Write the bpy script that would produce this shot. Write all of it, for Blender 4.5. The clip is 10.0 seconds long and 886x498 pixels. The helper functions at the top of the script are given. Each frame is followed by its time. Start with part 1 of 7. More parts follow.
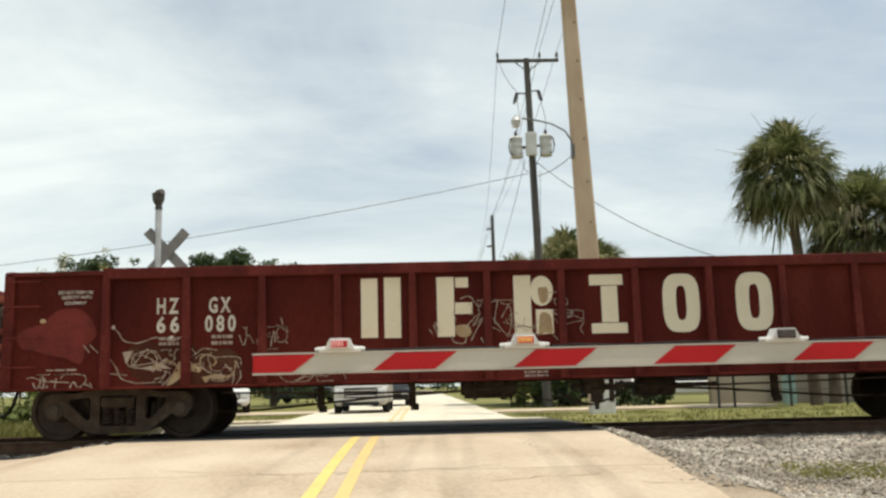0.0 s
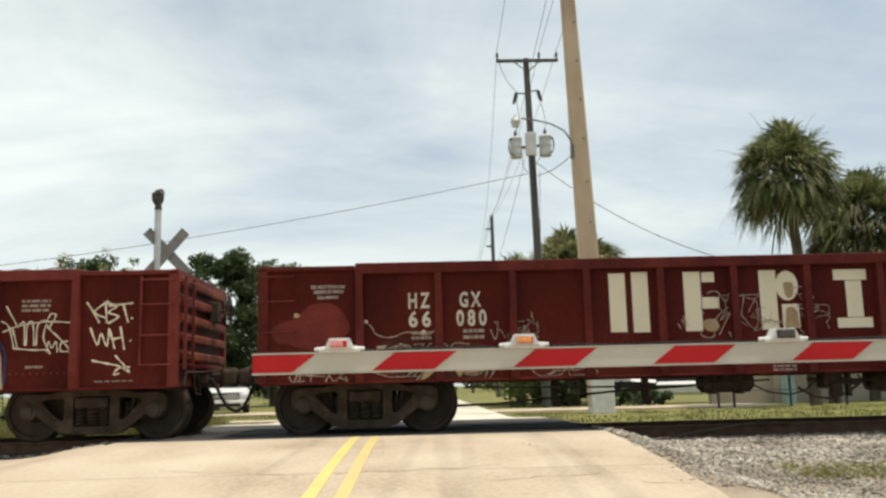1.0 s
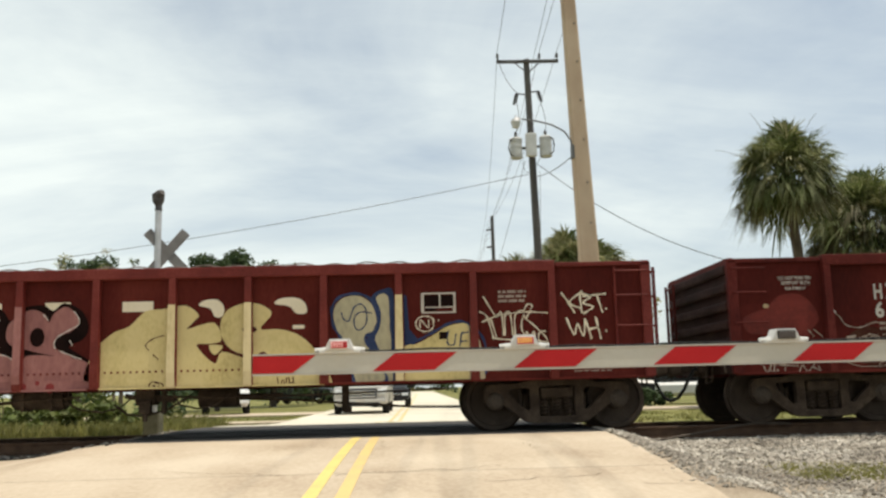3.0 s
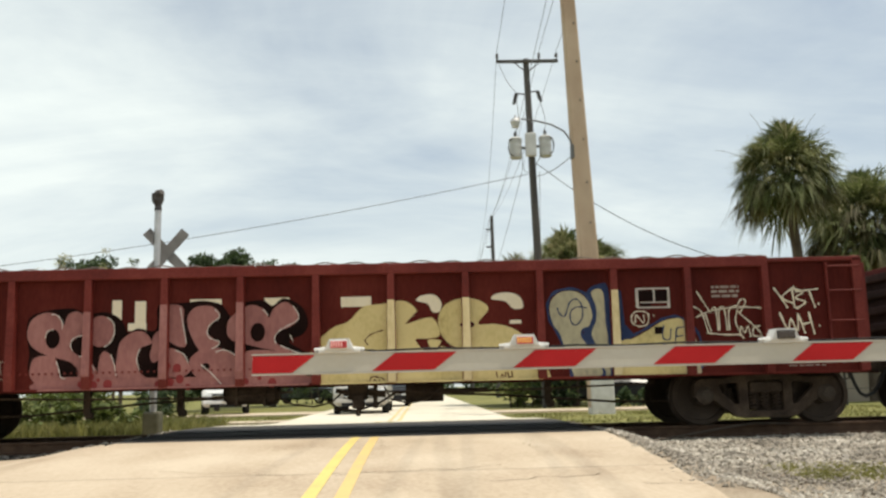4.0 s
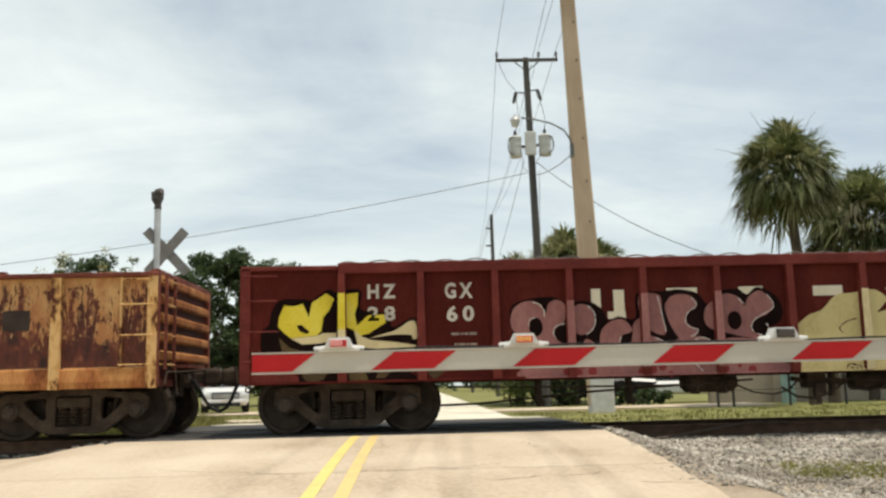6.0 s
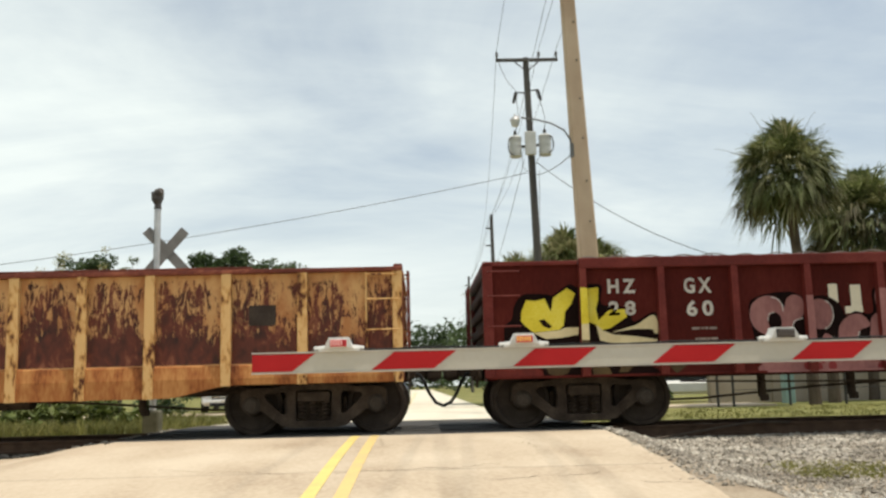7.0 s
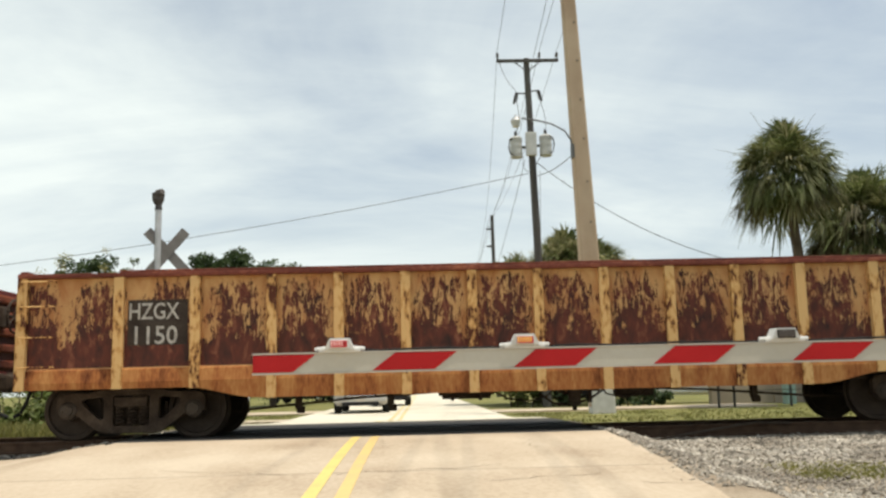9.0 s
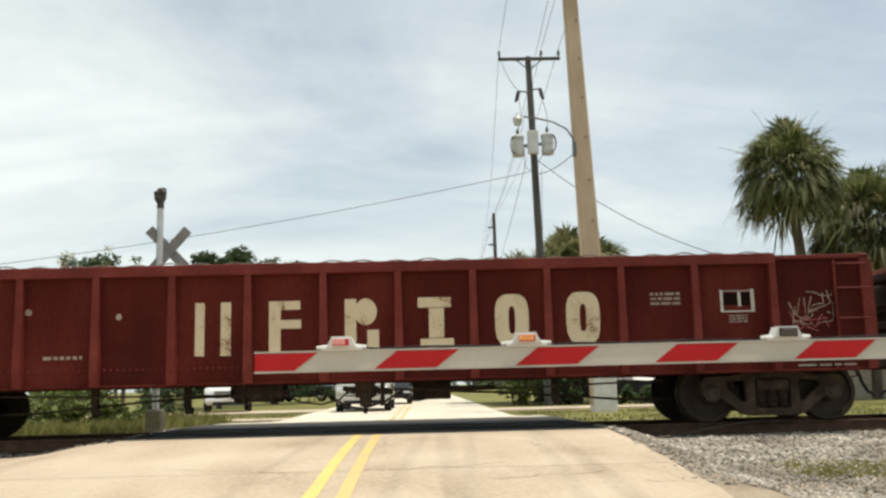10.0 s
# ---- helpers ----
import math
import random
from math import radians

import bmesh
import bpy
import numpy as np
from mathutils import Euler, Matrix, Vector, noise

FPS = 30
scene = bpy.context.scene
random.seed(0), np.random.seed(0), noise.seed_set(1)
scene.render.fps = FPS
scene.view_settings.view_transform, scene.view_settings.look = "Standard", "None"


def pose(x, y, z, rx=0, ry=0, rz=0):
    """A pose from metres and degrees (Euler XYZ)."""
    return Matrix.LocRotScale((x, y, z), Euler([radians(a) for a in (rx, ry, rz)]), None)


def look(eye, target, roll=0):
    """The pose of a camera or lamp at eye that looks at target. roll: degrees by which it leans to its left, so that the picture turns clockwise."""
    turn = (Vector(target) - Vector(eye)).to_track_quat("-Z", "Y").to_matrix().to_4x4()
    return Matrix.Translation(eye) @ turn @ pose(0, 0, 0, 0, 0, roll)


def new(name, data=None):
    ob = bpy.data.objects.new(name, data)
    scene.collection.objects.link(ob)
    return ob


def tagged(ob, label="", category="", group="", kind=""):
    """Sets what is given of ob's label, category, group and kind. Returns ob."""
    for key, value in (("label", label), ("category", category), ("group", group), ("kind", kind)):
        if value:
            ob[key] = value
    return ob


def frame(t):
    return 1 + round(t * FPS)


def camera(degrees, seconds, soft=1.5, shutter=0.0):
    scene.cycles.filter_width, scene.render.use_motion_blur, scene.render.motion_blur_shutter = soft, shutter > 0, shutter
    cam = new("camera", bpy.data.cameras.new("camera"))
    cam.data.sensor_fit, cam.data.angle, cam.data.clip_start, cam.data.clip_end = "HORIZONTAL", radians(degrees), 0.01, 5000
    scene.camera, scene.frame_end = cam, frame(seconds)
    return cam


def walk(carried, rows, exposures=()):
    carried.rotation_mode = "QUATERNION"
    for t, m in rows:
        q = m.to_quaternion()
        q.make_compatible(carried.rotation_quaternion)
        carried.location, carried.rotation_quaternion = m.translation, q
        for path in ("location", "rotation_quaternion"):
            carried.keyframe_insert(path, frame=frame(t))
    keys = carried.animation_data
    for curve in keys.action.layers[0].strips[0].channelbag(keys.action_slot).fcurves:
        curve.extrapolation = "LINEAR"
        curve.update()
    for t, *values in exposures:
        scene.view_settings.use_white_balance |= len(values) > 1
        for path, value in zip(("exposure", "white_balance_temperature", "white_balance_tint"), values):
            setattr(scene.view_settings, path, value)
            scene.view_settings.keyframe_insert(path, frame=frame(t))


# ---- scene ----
from mathutils.geometry import delaunay_2d_cdt
EXPO, KELVIN, TINT = 0.02, 6450, 8.5
SUN_STRENGTH, SKY_STRENGTH = 4.0, 0.11
CLOUD, CLOUD_SHIFT = (8.35, 8.9, 8.6, 1), (0.4, 1.3, 0)
TRACK_Y = 13.75     # centre of the track; rails run along x, their tops at z = 0

# camera: held by hand behind a windscreen, almost still
EYE, PITCH, YAW, ROLL = (0.0, 0.0, 0.64), 8.77, 1.6, 1.4
cam = camera(53, 10.0, soft=2.5)


def aim(dx, dy):
    """The camera's pose, turned by small angles (left, up) in degrees."""
    y, p = radians(YAW - dx), radians(PITCH + dy)
    target = (EYE[0] + math.sin(y) * math.cos(p), EYE[1] + math.cos(y) * math.cos(p), EYE[2] + math.sin(p))
    return look(EYE, target, -ROLL)


SWAY = [(0, .047, 0), (.5, 0, 0), (1, .018, 0), (1.5, 0, 0), (2, .011, .044), (2.5, .044, .051), (4, .011, .036), (4.5, -.011, 0),
        (5, -.065, -.007), (5.5, -.007, -.029), (7, -.007, -.047), (7.5, 0, -.018), (8, .011, -.055), (8.5, .011, -.062),
        (9, .036, 0), (9.5, .157, 0), (10, .157, -.102)]
walk(cam, [(t, aim(dx, dy)) for t, dx, dy in SWAY], exposures=[(0, EXPO, KELVIN, TINT), (10, EXPO, KELVIN, TINT)])

# ---------------------------------------------------------------- light
SUN_DIR = Vector((0.26, -0.08, 0.96)).normalized()
world = bpy.data.worlds.new("sky")
scene.world = world
world.use_nodes = True
wn, wl = world.node_tree.nodes, world.node_tree.links
wn.clear()
sky = wn.new("ShaderNodeTexSky")
sky.sky_type, sky.sun_disc = "NISHITA", False
sky.sun_elevation, sky.sun_rotation = math.asin(SUN_DIR.z), math.atan2(SUN_DIR.x, SUN_DIR.y)
sky.dust_density, sky.air_density, sky.ozone_density = 1.6, 1.0, 1.0
coords = wn.new("ShaderNodeTexCoord")
# thin cloud: the direction is laid flat, so that streaks run together towards the horizon
parts_xyz = wn.new("ShaderNodeSeparateXYZ")
wl.new(coords.outputs["Generated"], parts_xyz.inputs[0])
lift = wn.new("ShaderNodeMath"); lift.operation = "ADD"; lift.inputs[1].default_value = 0.42
wl.new(parts_xyz.outputs["Z"], lift.inputs[0])
flat = []
for axis in ("X", "Y"):
    d = wn.new("ShaderNodeMath"); d.operation = "DIVIDE"
    wl.new(parts_xyz.outputs[axis], d.inputs[0]); wl.new(lift.outputs[0], d.inputs[1])
    flat.append(d)
joined = wn.new("ShaderNodeCombineXYZ")
wl.new(flat[0].outputs[0], joined.inputs[0]); wl.new(flat[1].outputs[0], joined.inputs[1])
turned = wn.new("ShaderNodeMapping")
turned.inputs["Rotation"].default_value = (0, 0, radians(24))
turned.inputs["Scale"].default_value = (0.75, 1.3, 1)
turned.inputs["Location"].default_value = CLOUD_SHIFT
wl.new(joined.outputs[0], turned.inputs[0])
cloud = wn.new("ShaderNodeTexNoise")
cloud.inputs["Scale"].default_value, cloud.inputs["Detail"].default_value = 1.15, 8
cloud.inputs["Roughness"].default_value, cloud.inputs["Distortion"].default_value = 0.55, 0.5
wl.new(turned.outputs[0], cloud.inputs["Vector"])
cover = wn.new("ShaderNodeValToRGB")
cover.color_ramp.elements[0].position, cover.color_ramp.elements[0].color = 0.38, (0.38, 0.38, 0.38, 1)
cover.color_ramp.elements[1].position, cover.color_ramp.elements[1].color = 0.635, (1.0, 1.0, 1.0, 1)
wisp_map = wn.new("ShaderNodeMapping")
wisp_map.inputs["Rotation"].default_value = (0, 0, radians(-32))
wisp_map.inputs["Scale"].default_value = (0.8, 2.6, 1)
wl.new(joined.outputs[0], wisp_map.inputs[0])
wisp = wn.new("ShaderNodeTexNoise")
wisp.inputs["Scale"].default_value, wisp.inputs["Detail"].default_value = 1.7, 9
wisp.inputs["Roughness"].default_value, wisp.inputs["Distortion"].default_value = 0.62, 0.9
wl.new(wisp_map.outputs[0], wisp.inputs["Vector"])


def sky_sum(a, k, b):
    """a * k + b of two sockets and a number."""
    node = wn.new("ShaderNodeMath"); node.operation = "MULTIPLY_ADD"
    wl.new(a, node.inputs[0]); node.inputs[1].default_value, node.inputs[2].default_value = k, 0.0
    if b is not None:
        wl.new(b, node.inputs[2])
    return node.outputs[0]


# the veil is thicker towards the west and thins out overhead
veil = sky_sum(cloud.outputs["Fac"], 0.78, sky_sum(wisp.outputs["Fac"], 0.24, None))
veil = sky_sum(parts_xyz.outputs["Z"], -0.09, sky_sum(parts_xyz.outputs["X"], -0.13, veil))
wl.new(veil, cover.inputs[0])
mixed = wn.new("ShaderNodeMix"); mixed.data_type = "RGBA"
mixed.inputs["B"].default_value = CLOUD
wl.new(cover.outputs[0], mixed.inputs["Factor"])
wl.new(sky.outputs[0], mixed.inputs["A"])
back = wn.new("ShaderNodeBackground")
back.inputs["Strength"].default_value = SKY_STRENGTH
wl.new(mixed.outputs["Result"], back.inputs["Color"])
wl.new(back.outputs[0], wn.new("ShaderNodeOutputWorld").inputs[0])

sun = new("sun", bpy.data.lights.new("sun", "SUN"))
sun.data.energy, sun.data.angle, sun.data.color = SUN_STRENGTH, radians(0.6), (1.0, 0.91, 0.77)
sun.matrix_world = look(SUN_DIR * 50, (0, 0, 0))

# ---------------------------------------------------------------- mesh helpers


def part(name, bm, material, parent=None, label="", smooth=False):
    """Links a bmesh as one mesh object, under parent if there is one."""
    me = bpy.data.meshes.new(name)
    bm.normal_update()
    bm.to_mesh(me)
    bm.free()
    me.materials.append(material)
    if smooth:
        for p in me.polygons:
            p.use_smooth = True
    ob = new(name, me)
    if parent is not None:
        ob.parent = parent
    return tagged(ob, label)


def share(name, ob, parent, m):
    """Another object on the mesh of ob."""
    other = new(name, ob.data)
    other.parent = parent
    other.matrix_basis = m
    return other


def thing(name, label, category, group="", m=None):
    ob = new(name)
    ob.empty_display_size = 0.2
    if m is not None:
        ob.matrix_basis = m
    return tagged(ob, label, category, group)


def box(bm, x0, x1, y0, y1, z0, z1, bevel=0.0):
    m = Matrix.LocRotScale(((x0 + x1) / 2, (y0 + y1) / 2, (z0 + z1) / 2), None, (abs(x1 - x0), abs(y1 - y0), abs(z1 - z0)))
    verts = bmesh.ops.create_cube(bm, size=1, matrix=m)["verts"]
    if bevel:
        edges = list({e for v in verts for e in v.link_edges})
        bmesh.ops.bevel(bm, geom=edges, offset=bevel, segments=2, affect="EDGES", profile=0.5)
    return bm


def rod(bm, a, b, r0, r1=None, seg=10):
    """A round bar from a to b."""
    a, b = Vector(a), Vector(b)
    r1 = r0 if r1 is None else r1
    q = (b - a).to_track_quat("Z", "Y").to_matrix()
    rings = []
    for c, r in ((a, r0), (b, r1)):
        rings.append([bm.verts.new(c + q @ Vector((r * math.cos(k * math.tau / seg), r * math.sin(k * math.tau / seg), 0))) for k in range(seg)])
    for k in range(seg):
        bm.faces.new((rings[0][k], rings[0][(k + 1) % seg], rings[1][(k + 1) % seg], rings[1][k]))
    bm.faces.new(rings[0][::-1]); bm.faces.new(rings[1])
    return bm


def hose(bm, points, r, seg=6):
    """A bent round bar through the points."""
    pts = [Vector(p) for p in points]
    rings = []
    for i, p in enumerate(pts):
        d = pts[min(i + 1, len(pts) - 1)] - pts[max(i - 1, 0)]
        q = d.to_track_quat("Z", "Y").to_matrix()
        rings.append([bm.verts.new(p + q @ Vector((r * math.cos(k * math.tau / seg), r * math.sin(k * math.tau / seg), 0))) for k in range(seg)])
    for a, b in zip(rings, rings[1:]):
        for k in range(seg):
            bm.faces.new((a[k], a[(k + 1) % seg], b[(k + 1) % seg], b[k]))
    bm.faces.new(rings[0][::-1]); bm.faces.new(rings[-1])
    return bm


def beam(bm, a, b, h, y0, y1):
    """A flat bar in the xz plane from a to b, h high, from y0 to y1."""
    a, b = Vector((a[0], 0, a[1])), Vector((b[0], 0, b[1]))
    d = (b - a).normalized()
    n = Vector((-d.z, 0, d.x)) * h / 2
    cs = [a - n, b - n, b + n, a + n]
    lo = [bm.verts.new((c.x, y0, c.z)) for c in cs]
    hi = [bm.verts.new((c.x, y1, c.z)) for c in cs]
    bm.faces.new(lo); bm.faces.new(hi[::-1])
    for k in range(4):
        bm.faces.new((lo[(k + 1) % 4], lo[k], hi[k], hi[(k + 1) % 4]))
    return bm


def lathe(bm, profile, seg=32):
    """Turns a profile of (radius, y) round the y axis."""
    rings = [[bm.verts.new((r * math.cos(k * math.tau / seg), y, r * math.sin(k * math.tau / seg))) for k in range(seg)] for r, y in profile]
    for a, b in zip(rings, rings[1:]):
        for k in range(seg):
            bm.faces.new((a[k], a[(k + 1) % seg], b[(k + 1) % seg], b[k]))
    bm.faces.new(rings[0]); bm.faces.new(rings[-1][::-1])
    return bm


def sheet(bm, xs, ys, height):
    """A grid of the x and y values at height(x, y)."""
    rows = [[bm.verts.new((x, y, height(x, y))) for x in xs] for y in ys]
    for a, b in zip(rows, rows[1:]):
        for k in range(len(xs) - 1):
            bm.faces.new((a[k], a[k + 1], b[k + 1], b[k]))
    return bm


def steps(a, b, n):
    return [a + (b - a) * k / n for k in range(n + 1)]


def smoothstep(a, b, x):
    t = min(1.0, max(0.0, (x - a) / (b - a)))
    return t * t * (3 - 2 * t)


# ---------------------------------------------------------------- materials


def surface(name, colours, rough=0.7, metal=0.0, scale=4.0, fine=40.0, bump=0.2, stretch=(1, 1, 1), spread=(0.35, 0.65), spec=0.22, fine_amount=0.35, dist=0.01):
    """A node material: two or three colours laid over by broad noise, broken by fine grain, with fine relief."""
    m = bpy.data.materials.new(name)
    m.use_nodes = True
    n, l = m.node_tree.nodes, m.node_tree.links
    bsdf = n["Principled BSDF"]
    bsdf.inputs["Roughness"].default_value, bsdf.inputs["Metallic"].default_value = rough, metal
    bsdf.inputs["Specular IOR Level"].default_value = spec
    tc = n.new("ShaderNodeTexCoord")
    mp = n.new("ShaderNodeMapping")
    mp.inputs["Scale"].default_value = stretch
    l.new(tc.outputs["Object"], mp.inputs[0])
    info = n.new("ShaderNodeObjectInfo")
    a = n.new("ShaderNodeTexNoise"); a.noise_dimensions = "4D"
    a.inputs["Scale"].default_value, a.inputs["Detail"].default_value = scale, 6
    off = n.new("ShaderNodeMath"); off.operation = "MULTIPLY"; off.inputs[1].default_value = 37.0
    l.new(info.outputs["Random"], off.inputs[0]); l.new(off.outputs[0], a.inputs["W"])
    l.new(mp.outputs[0], a.inputs["Vector"])
    b = n.new("ShaderNodeTexNoise")
    b.inputs["Scale"].default_value, b.inputs["Detail"].default_value = fine, 4
    l.new(mp.outputs[0], b.inputs["Vector"])
    mixf = n.new("ShaderNodeMix"); mixf.data_type = "FLOAT"; mixf.inputs["Factor"].default_value = fine_amount
    l.new(a.outputs["Fac"], mixf.inputs["A"]); l.new(b.outputs["Fac"], mixf.inputs["B"])
    ramp = n.new("ShaderNodeValToRGB")
    els = ramp.color_ramp.elements
    els[0].position, els[1].position = spread
    els[0].color, els[1].color = (*colours[0], 1), (*colours[-1], 1)
    if len(colours) == 3:
        els.new(sum(spread) / 2).color = (*colours[1], 1)
    l.new(mixf.outputs["Result"], ramp.inputs[0])
    l.new(ramp.outputs[0], bsdf.inputs["Base Color"])
    if bump:
        bp = n.new("ShaderNodeBump")
        bp.inputs["Strength"].default_value, bp.inputs["Distance"].default_value = bump, dist
        l.new(b.outputs["Fac"], bp.inputs["Height"])
        l.new(bp.outputs[0], bsdf.inputs["Normal"])
    return m


def glow(name, colour, strength):
    m = bpy.data.materials.new(name)
    m.use_nodes = True
    b = m.node_tree.nodes["Principled BSDF"]
    b.inputs["Base Color"].default_value = (*colour, 1)
    b.inputs["Emission Color"].default_value = (*colour, 1)
    b.inputs["Emission Strength"].default_value = strength
    b.inputs["Roughness"].default_value = 0.3
    return m


RED_PAINT = surface("oxide_red_paint", [(0.045, 0.0082, 0.0062), (0.077, 0.0125, 0.0092), (0.112, 0.022, 0.0155)], 0.75, 0, 1.1, 26, 0.12, (1, 1, 0.35), fine_amount=0.25, spec=0.07)
RED_TRIM = surface("oxide_red_trim", [(0.085, 0.012, 0.009), (0.122, 0.018, 0.0135), (0.16, 0.031, 0.023)], 0.6, 0, 2, 30, 0.15, spec=0.2)
DULL_TRIM = surface("dull_oxide_red_trim", [(0.05, 0.0088, 0.007), (0.085, 0.0135, 0.0105), (0.12, 0.024, 0.018)], 0.7, 0, 2, 30, 0.15, (1, 1, 0.5), spec=0.12)
DARK_RED = surface("grimy_red_paint", [(0.05, 0.012, 0.01), (0.09, 0.018, 0.014)], 0.7, 0, 2, 30, 0.2)
# end sheets at -x: their shade is put into this darker red
SHADED_END = surface("shaded_red_end_sheet", [(0.02, 0.011, 0.009), (0.036, 0.017, 0.014), (0.06, 0.034, 0.029)], 0.8, 0, 2.5, 25, 0.3, (1, 0.4, 1), spec=0.1)
GRIME = surface("grimy_cast_steel", [(0.03, 0.021, 0.015), (0.06, 0.043, 0.031), (0.10, 0.073, 0.053)], 0.85, 0.1, 5, 40, 0.4)
WHEEL_STEEL = surface("dirty_wheel_steel", [(0.034, 0.025, 0.019), (0.072, 0.054, 0.041)], 0.75, 0.3, 5, 50, 0.3)
CAP_STEEL = surface("bearing_cap_steel", [(0.05, 0.039, 0.03), (0.10, 0.08, 0.064)], 0.6, 0.4, 6, 40, 0.2)
CREAM = surface("cream_lettering_paint", [(0.45, 0.38, 0.25), (0.62, 0.55, 0.40), (0.68, 0.61, 0.46)], 0.6, 0, 2.2, 30, 0.05, spread=(0.22, 0.5))
WHITE_PAINT = surface("white_stencil_paint", [(0.38, 0.34, 0.29), (0.62, 0.58, 0.5)], 0.6, 0, 4, 40, 0.05)
# darker than the panels themselves: shade under the train is in the colour
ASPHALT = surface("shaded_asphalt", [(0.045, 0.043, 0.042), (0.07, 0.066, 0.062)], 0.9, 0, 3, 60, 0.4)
CONCRETE_FAR = surface("bleached_concrete_road", [(0.54, 0.49, 0.39), (0.61, 0.56, 0.45), (0.67, 0.62, 0.51)], 0.9, 0, 0.7, 20, 0.2, (1, 0.6, 1), fine_amount=0.3)
CONCRETE_ROAD = surface("sunbleached_concrete_road", [(0.345, 0.265, 0.185), (0.465, 0.378, 0.278), (0.55, 0.463, 0.352)], 0.9, 0, 1.1, 22, 0.35, (1, 0.55, 1), fine_amount=0.32, spread=(0.3, 0.64))


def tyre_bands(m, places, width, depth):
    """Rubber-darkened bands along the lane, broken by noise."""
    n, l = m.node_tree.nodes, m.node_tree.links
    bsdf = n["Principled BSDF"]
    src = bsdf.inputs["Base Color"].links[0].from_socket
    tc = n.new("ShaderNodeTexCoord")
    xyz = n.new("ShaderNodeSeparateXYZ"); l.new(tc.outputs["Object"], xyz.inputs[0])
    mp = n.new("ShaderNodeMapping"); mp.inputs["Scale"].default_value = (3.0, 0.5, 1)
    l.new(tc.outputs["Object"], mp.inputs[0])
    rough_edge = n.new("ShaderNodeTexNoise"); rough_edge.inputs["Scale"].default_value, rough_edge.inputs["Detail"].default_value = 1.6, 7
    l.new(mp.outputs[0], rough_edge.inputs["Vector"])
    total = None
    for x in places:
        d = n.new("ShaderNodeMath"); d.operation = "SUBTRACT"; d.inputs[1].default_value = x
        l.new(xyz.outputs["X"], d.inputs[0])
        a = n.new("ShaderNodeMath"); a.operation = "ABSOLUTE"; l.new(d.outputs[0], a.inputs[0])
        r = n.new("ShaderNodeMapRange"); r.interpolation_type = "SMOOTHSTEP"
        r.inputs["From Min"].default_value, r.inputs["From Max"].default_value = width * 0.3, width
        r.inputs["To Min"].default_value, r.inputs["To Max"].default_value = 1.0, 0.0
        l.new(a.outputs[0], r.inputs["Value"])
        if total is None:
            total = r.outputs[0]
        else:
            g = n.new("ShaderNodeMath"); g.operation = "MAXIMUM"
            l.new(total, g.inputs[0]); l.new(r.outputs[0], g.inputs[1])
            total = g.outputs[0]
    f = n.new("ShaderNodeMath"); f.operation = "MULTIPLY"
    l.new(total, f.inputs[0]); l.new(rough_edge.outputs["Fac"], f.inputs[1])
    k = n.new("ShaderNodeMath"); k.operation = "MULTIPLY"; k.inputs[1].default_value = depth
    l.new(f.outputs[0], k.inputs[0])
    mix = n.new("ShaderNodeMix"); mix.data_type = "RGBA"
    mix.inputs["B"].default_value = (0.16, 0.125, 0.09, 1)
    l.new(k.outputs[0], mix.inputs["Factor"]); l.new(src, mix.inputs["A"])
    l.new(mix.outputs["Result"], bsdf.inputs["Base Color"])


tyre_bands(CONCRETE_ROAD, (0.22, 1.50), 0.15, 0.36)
YELLOW_LINE = surface("worn_yellow_line_paint", [(0.52, 0.44, 0.29), (0.62, 0.48, 0.18), (0.68, 0.54, 0.19)], 0.7, 0, 2.2, 26, 0.1, spread=(0.30, 0.52))
ORANGE_LINE = surface("worn_orange_line_paint", [(0.52, 0.44, 0.30), (0.60, 0.44, 0.20), (0.64, 0.48, 0.20)], 0.7, 0, 2.2, 26, 0.1, spread=(0.32, 0.56))
FADED_LINE = surface("faded_yellow_line_paint", [(0.52, 0.45, 0.31), (0.60, 0.49, 0.24), (0.64, 0.52, 0.22)], 0.75, 0, 2.2, 26, 0.1)
CRACK_DIRT = surface("crack_dirt", [(0.16, 0.12, 0.08), (0.26, 0.20, 0.14)], 0.95, 0, 5, 40, 0.2)
GRASS_GROUND = surface("dry_grass_ground", [(0.10, 0.11, 0.03), (0.17, 0.165, 0.05), (0.24, 0.215, 0.08)], 0.95, 0, 0.6, 14, 0.5)
DIRT = surface("sandy_gravel_dirt", [(0.20, 0.15, 0.105), (0.31, 0.25, 0.18), (0.43, 0.36, 0.275)], 0.95, 0, 1.5, 30, 0.6, dist=0.03)
PALE_SAND = surface("pale_sandy_shoulder", [(0.37, 0.29, 0.205), (0.475, 0.388, 0.288), (0.55, 0.463, 0.352)], 0.95, 0, 1.2, 30, 0.4)
BALLAST = surface("grey_track_ballast", [(0.05, 0.045, 0.04), (0.13, 0.12, 0.105), (0.26, 0.24, 0.21)], 0.95, 0, 9, 30, 0.9, dist=0.05)
RAIL_STEEL = surface("rusty_rail_steel", [(0.06, 0.035, 0.022), (0.12, 0.075, 0.05)], 0.6, 0.5, 6, 40, 0.2)
GATE_WHITE = surface("reflective_white_sheeting", [(0.45, 0.42, 0.355), (0.50, 0.475, 0.405)], 0.45, 0, 1.5, 30, 0.0)
GATE_RED = surface("reflective_red_sheeting", [(0.36, 0.008, 0.011), (0.43, 0.013, 0.015)], 0.4, 0, 6, 60, 0.03)
GATE_EDGE = surface("pale_grey_edge", [(0.42, 0.39, 0.34), (0.5, 0.47, 0.42)], 0.5, 0, 6, 60, 0.03)
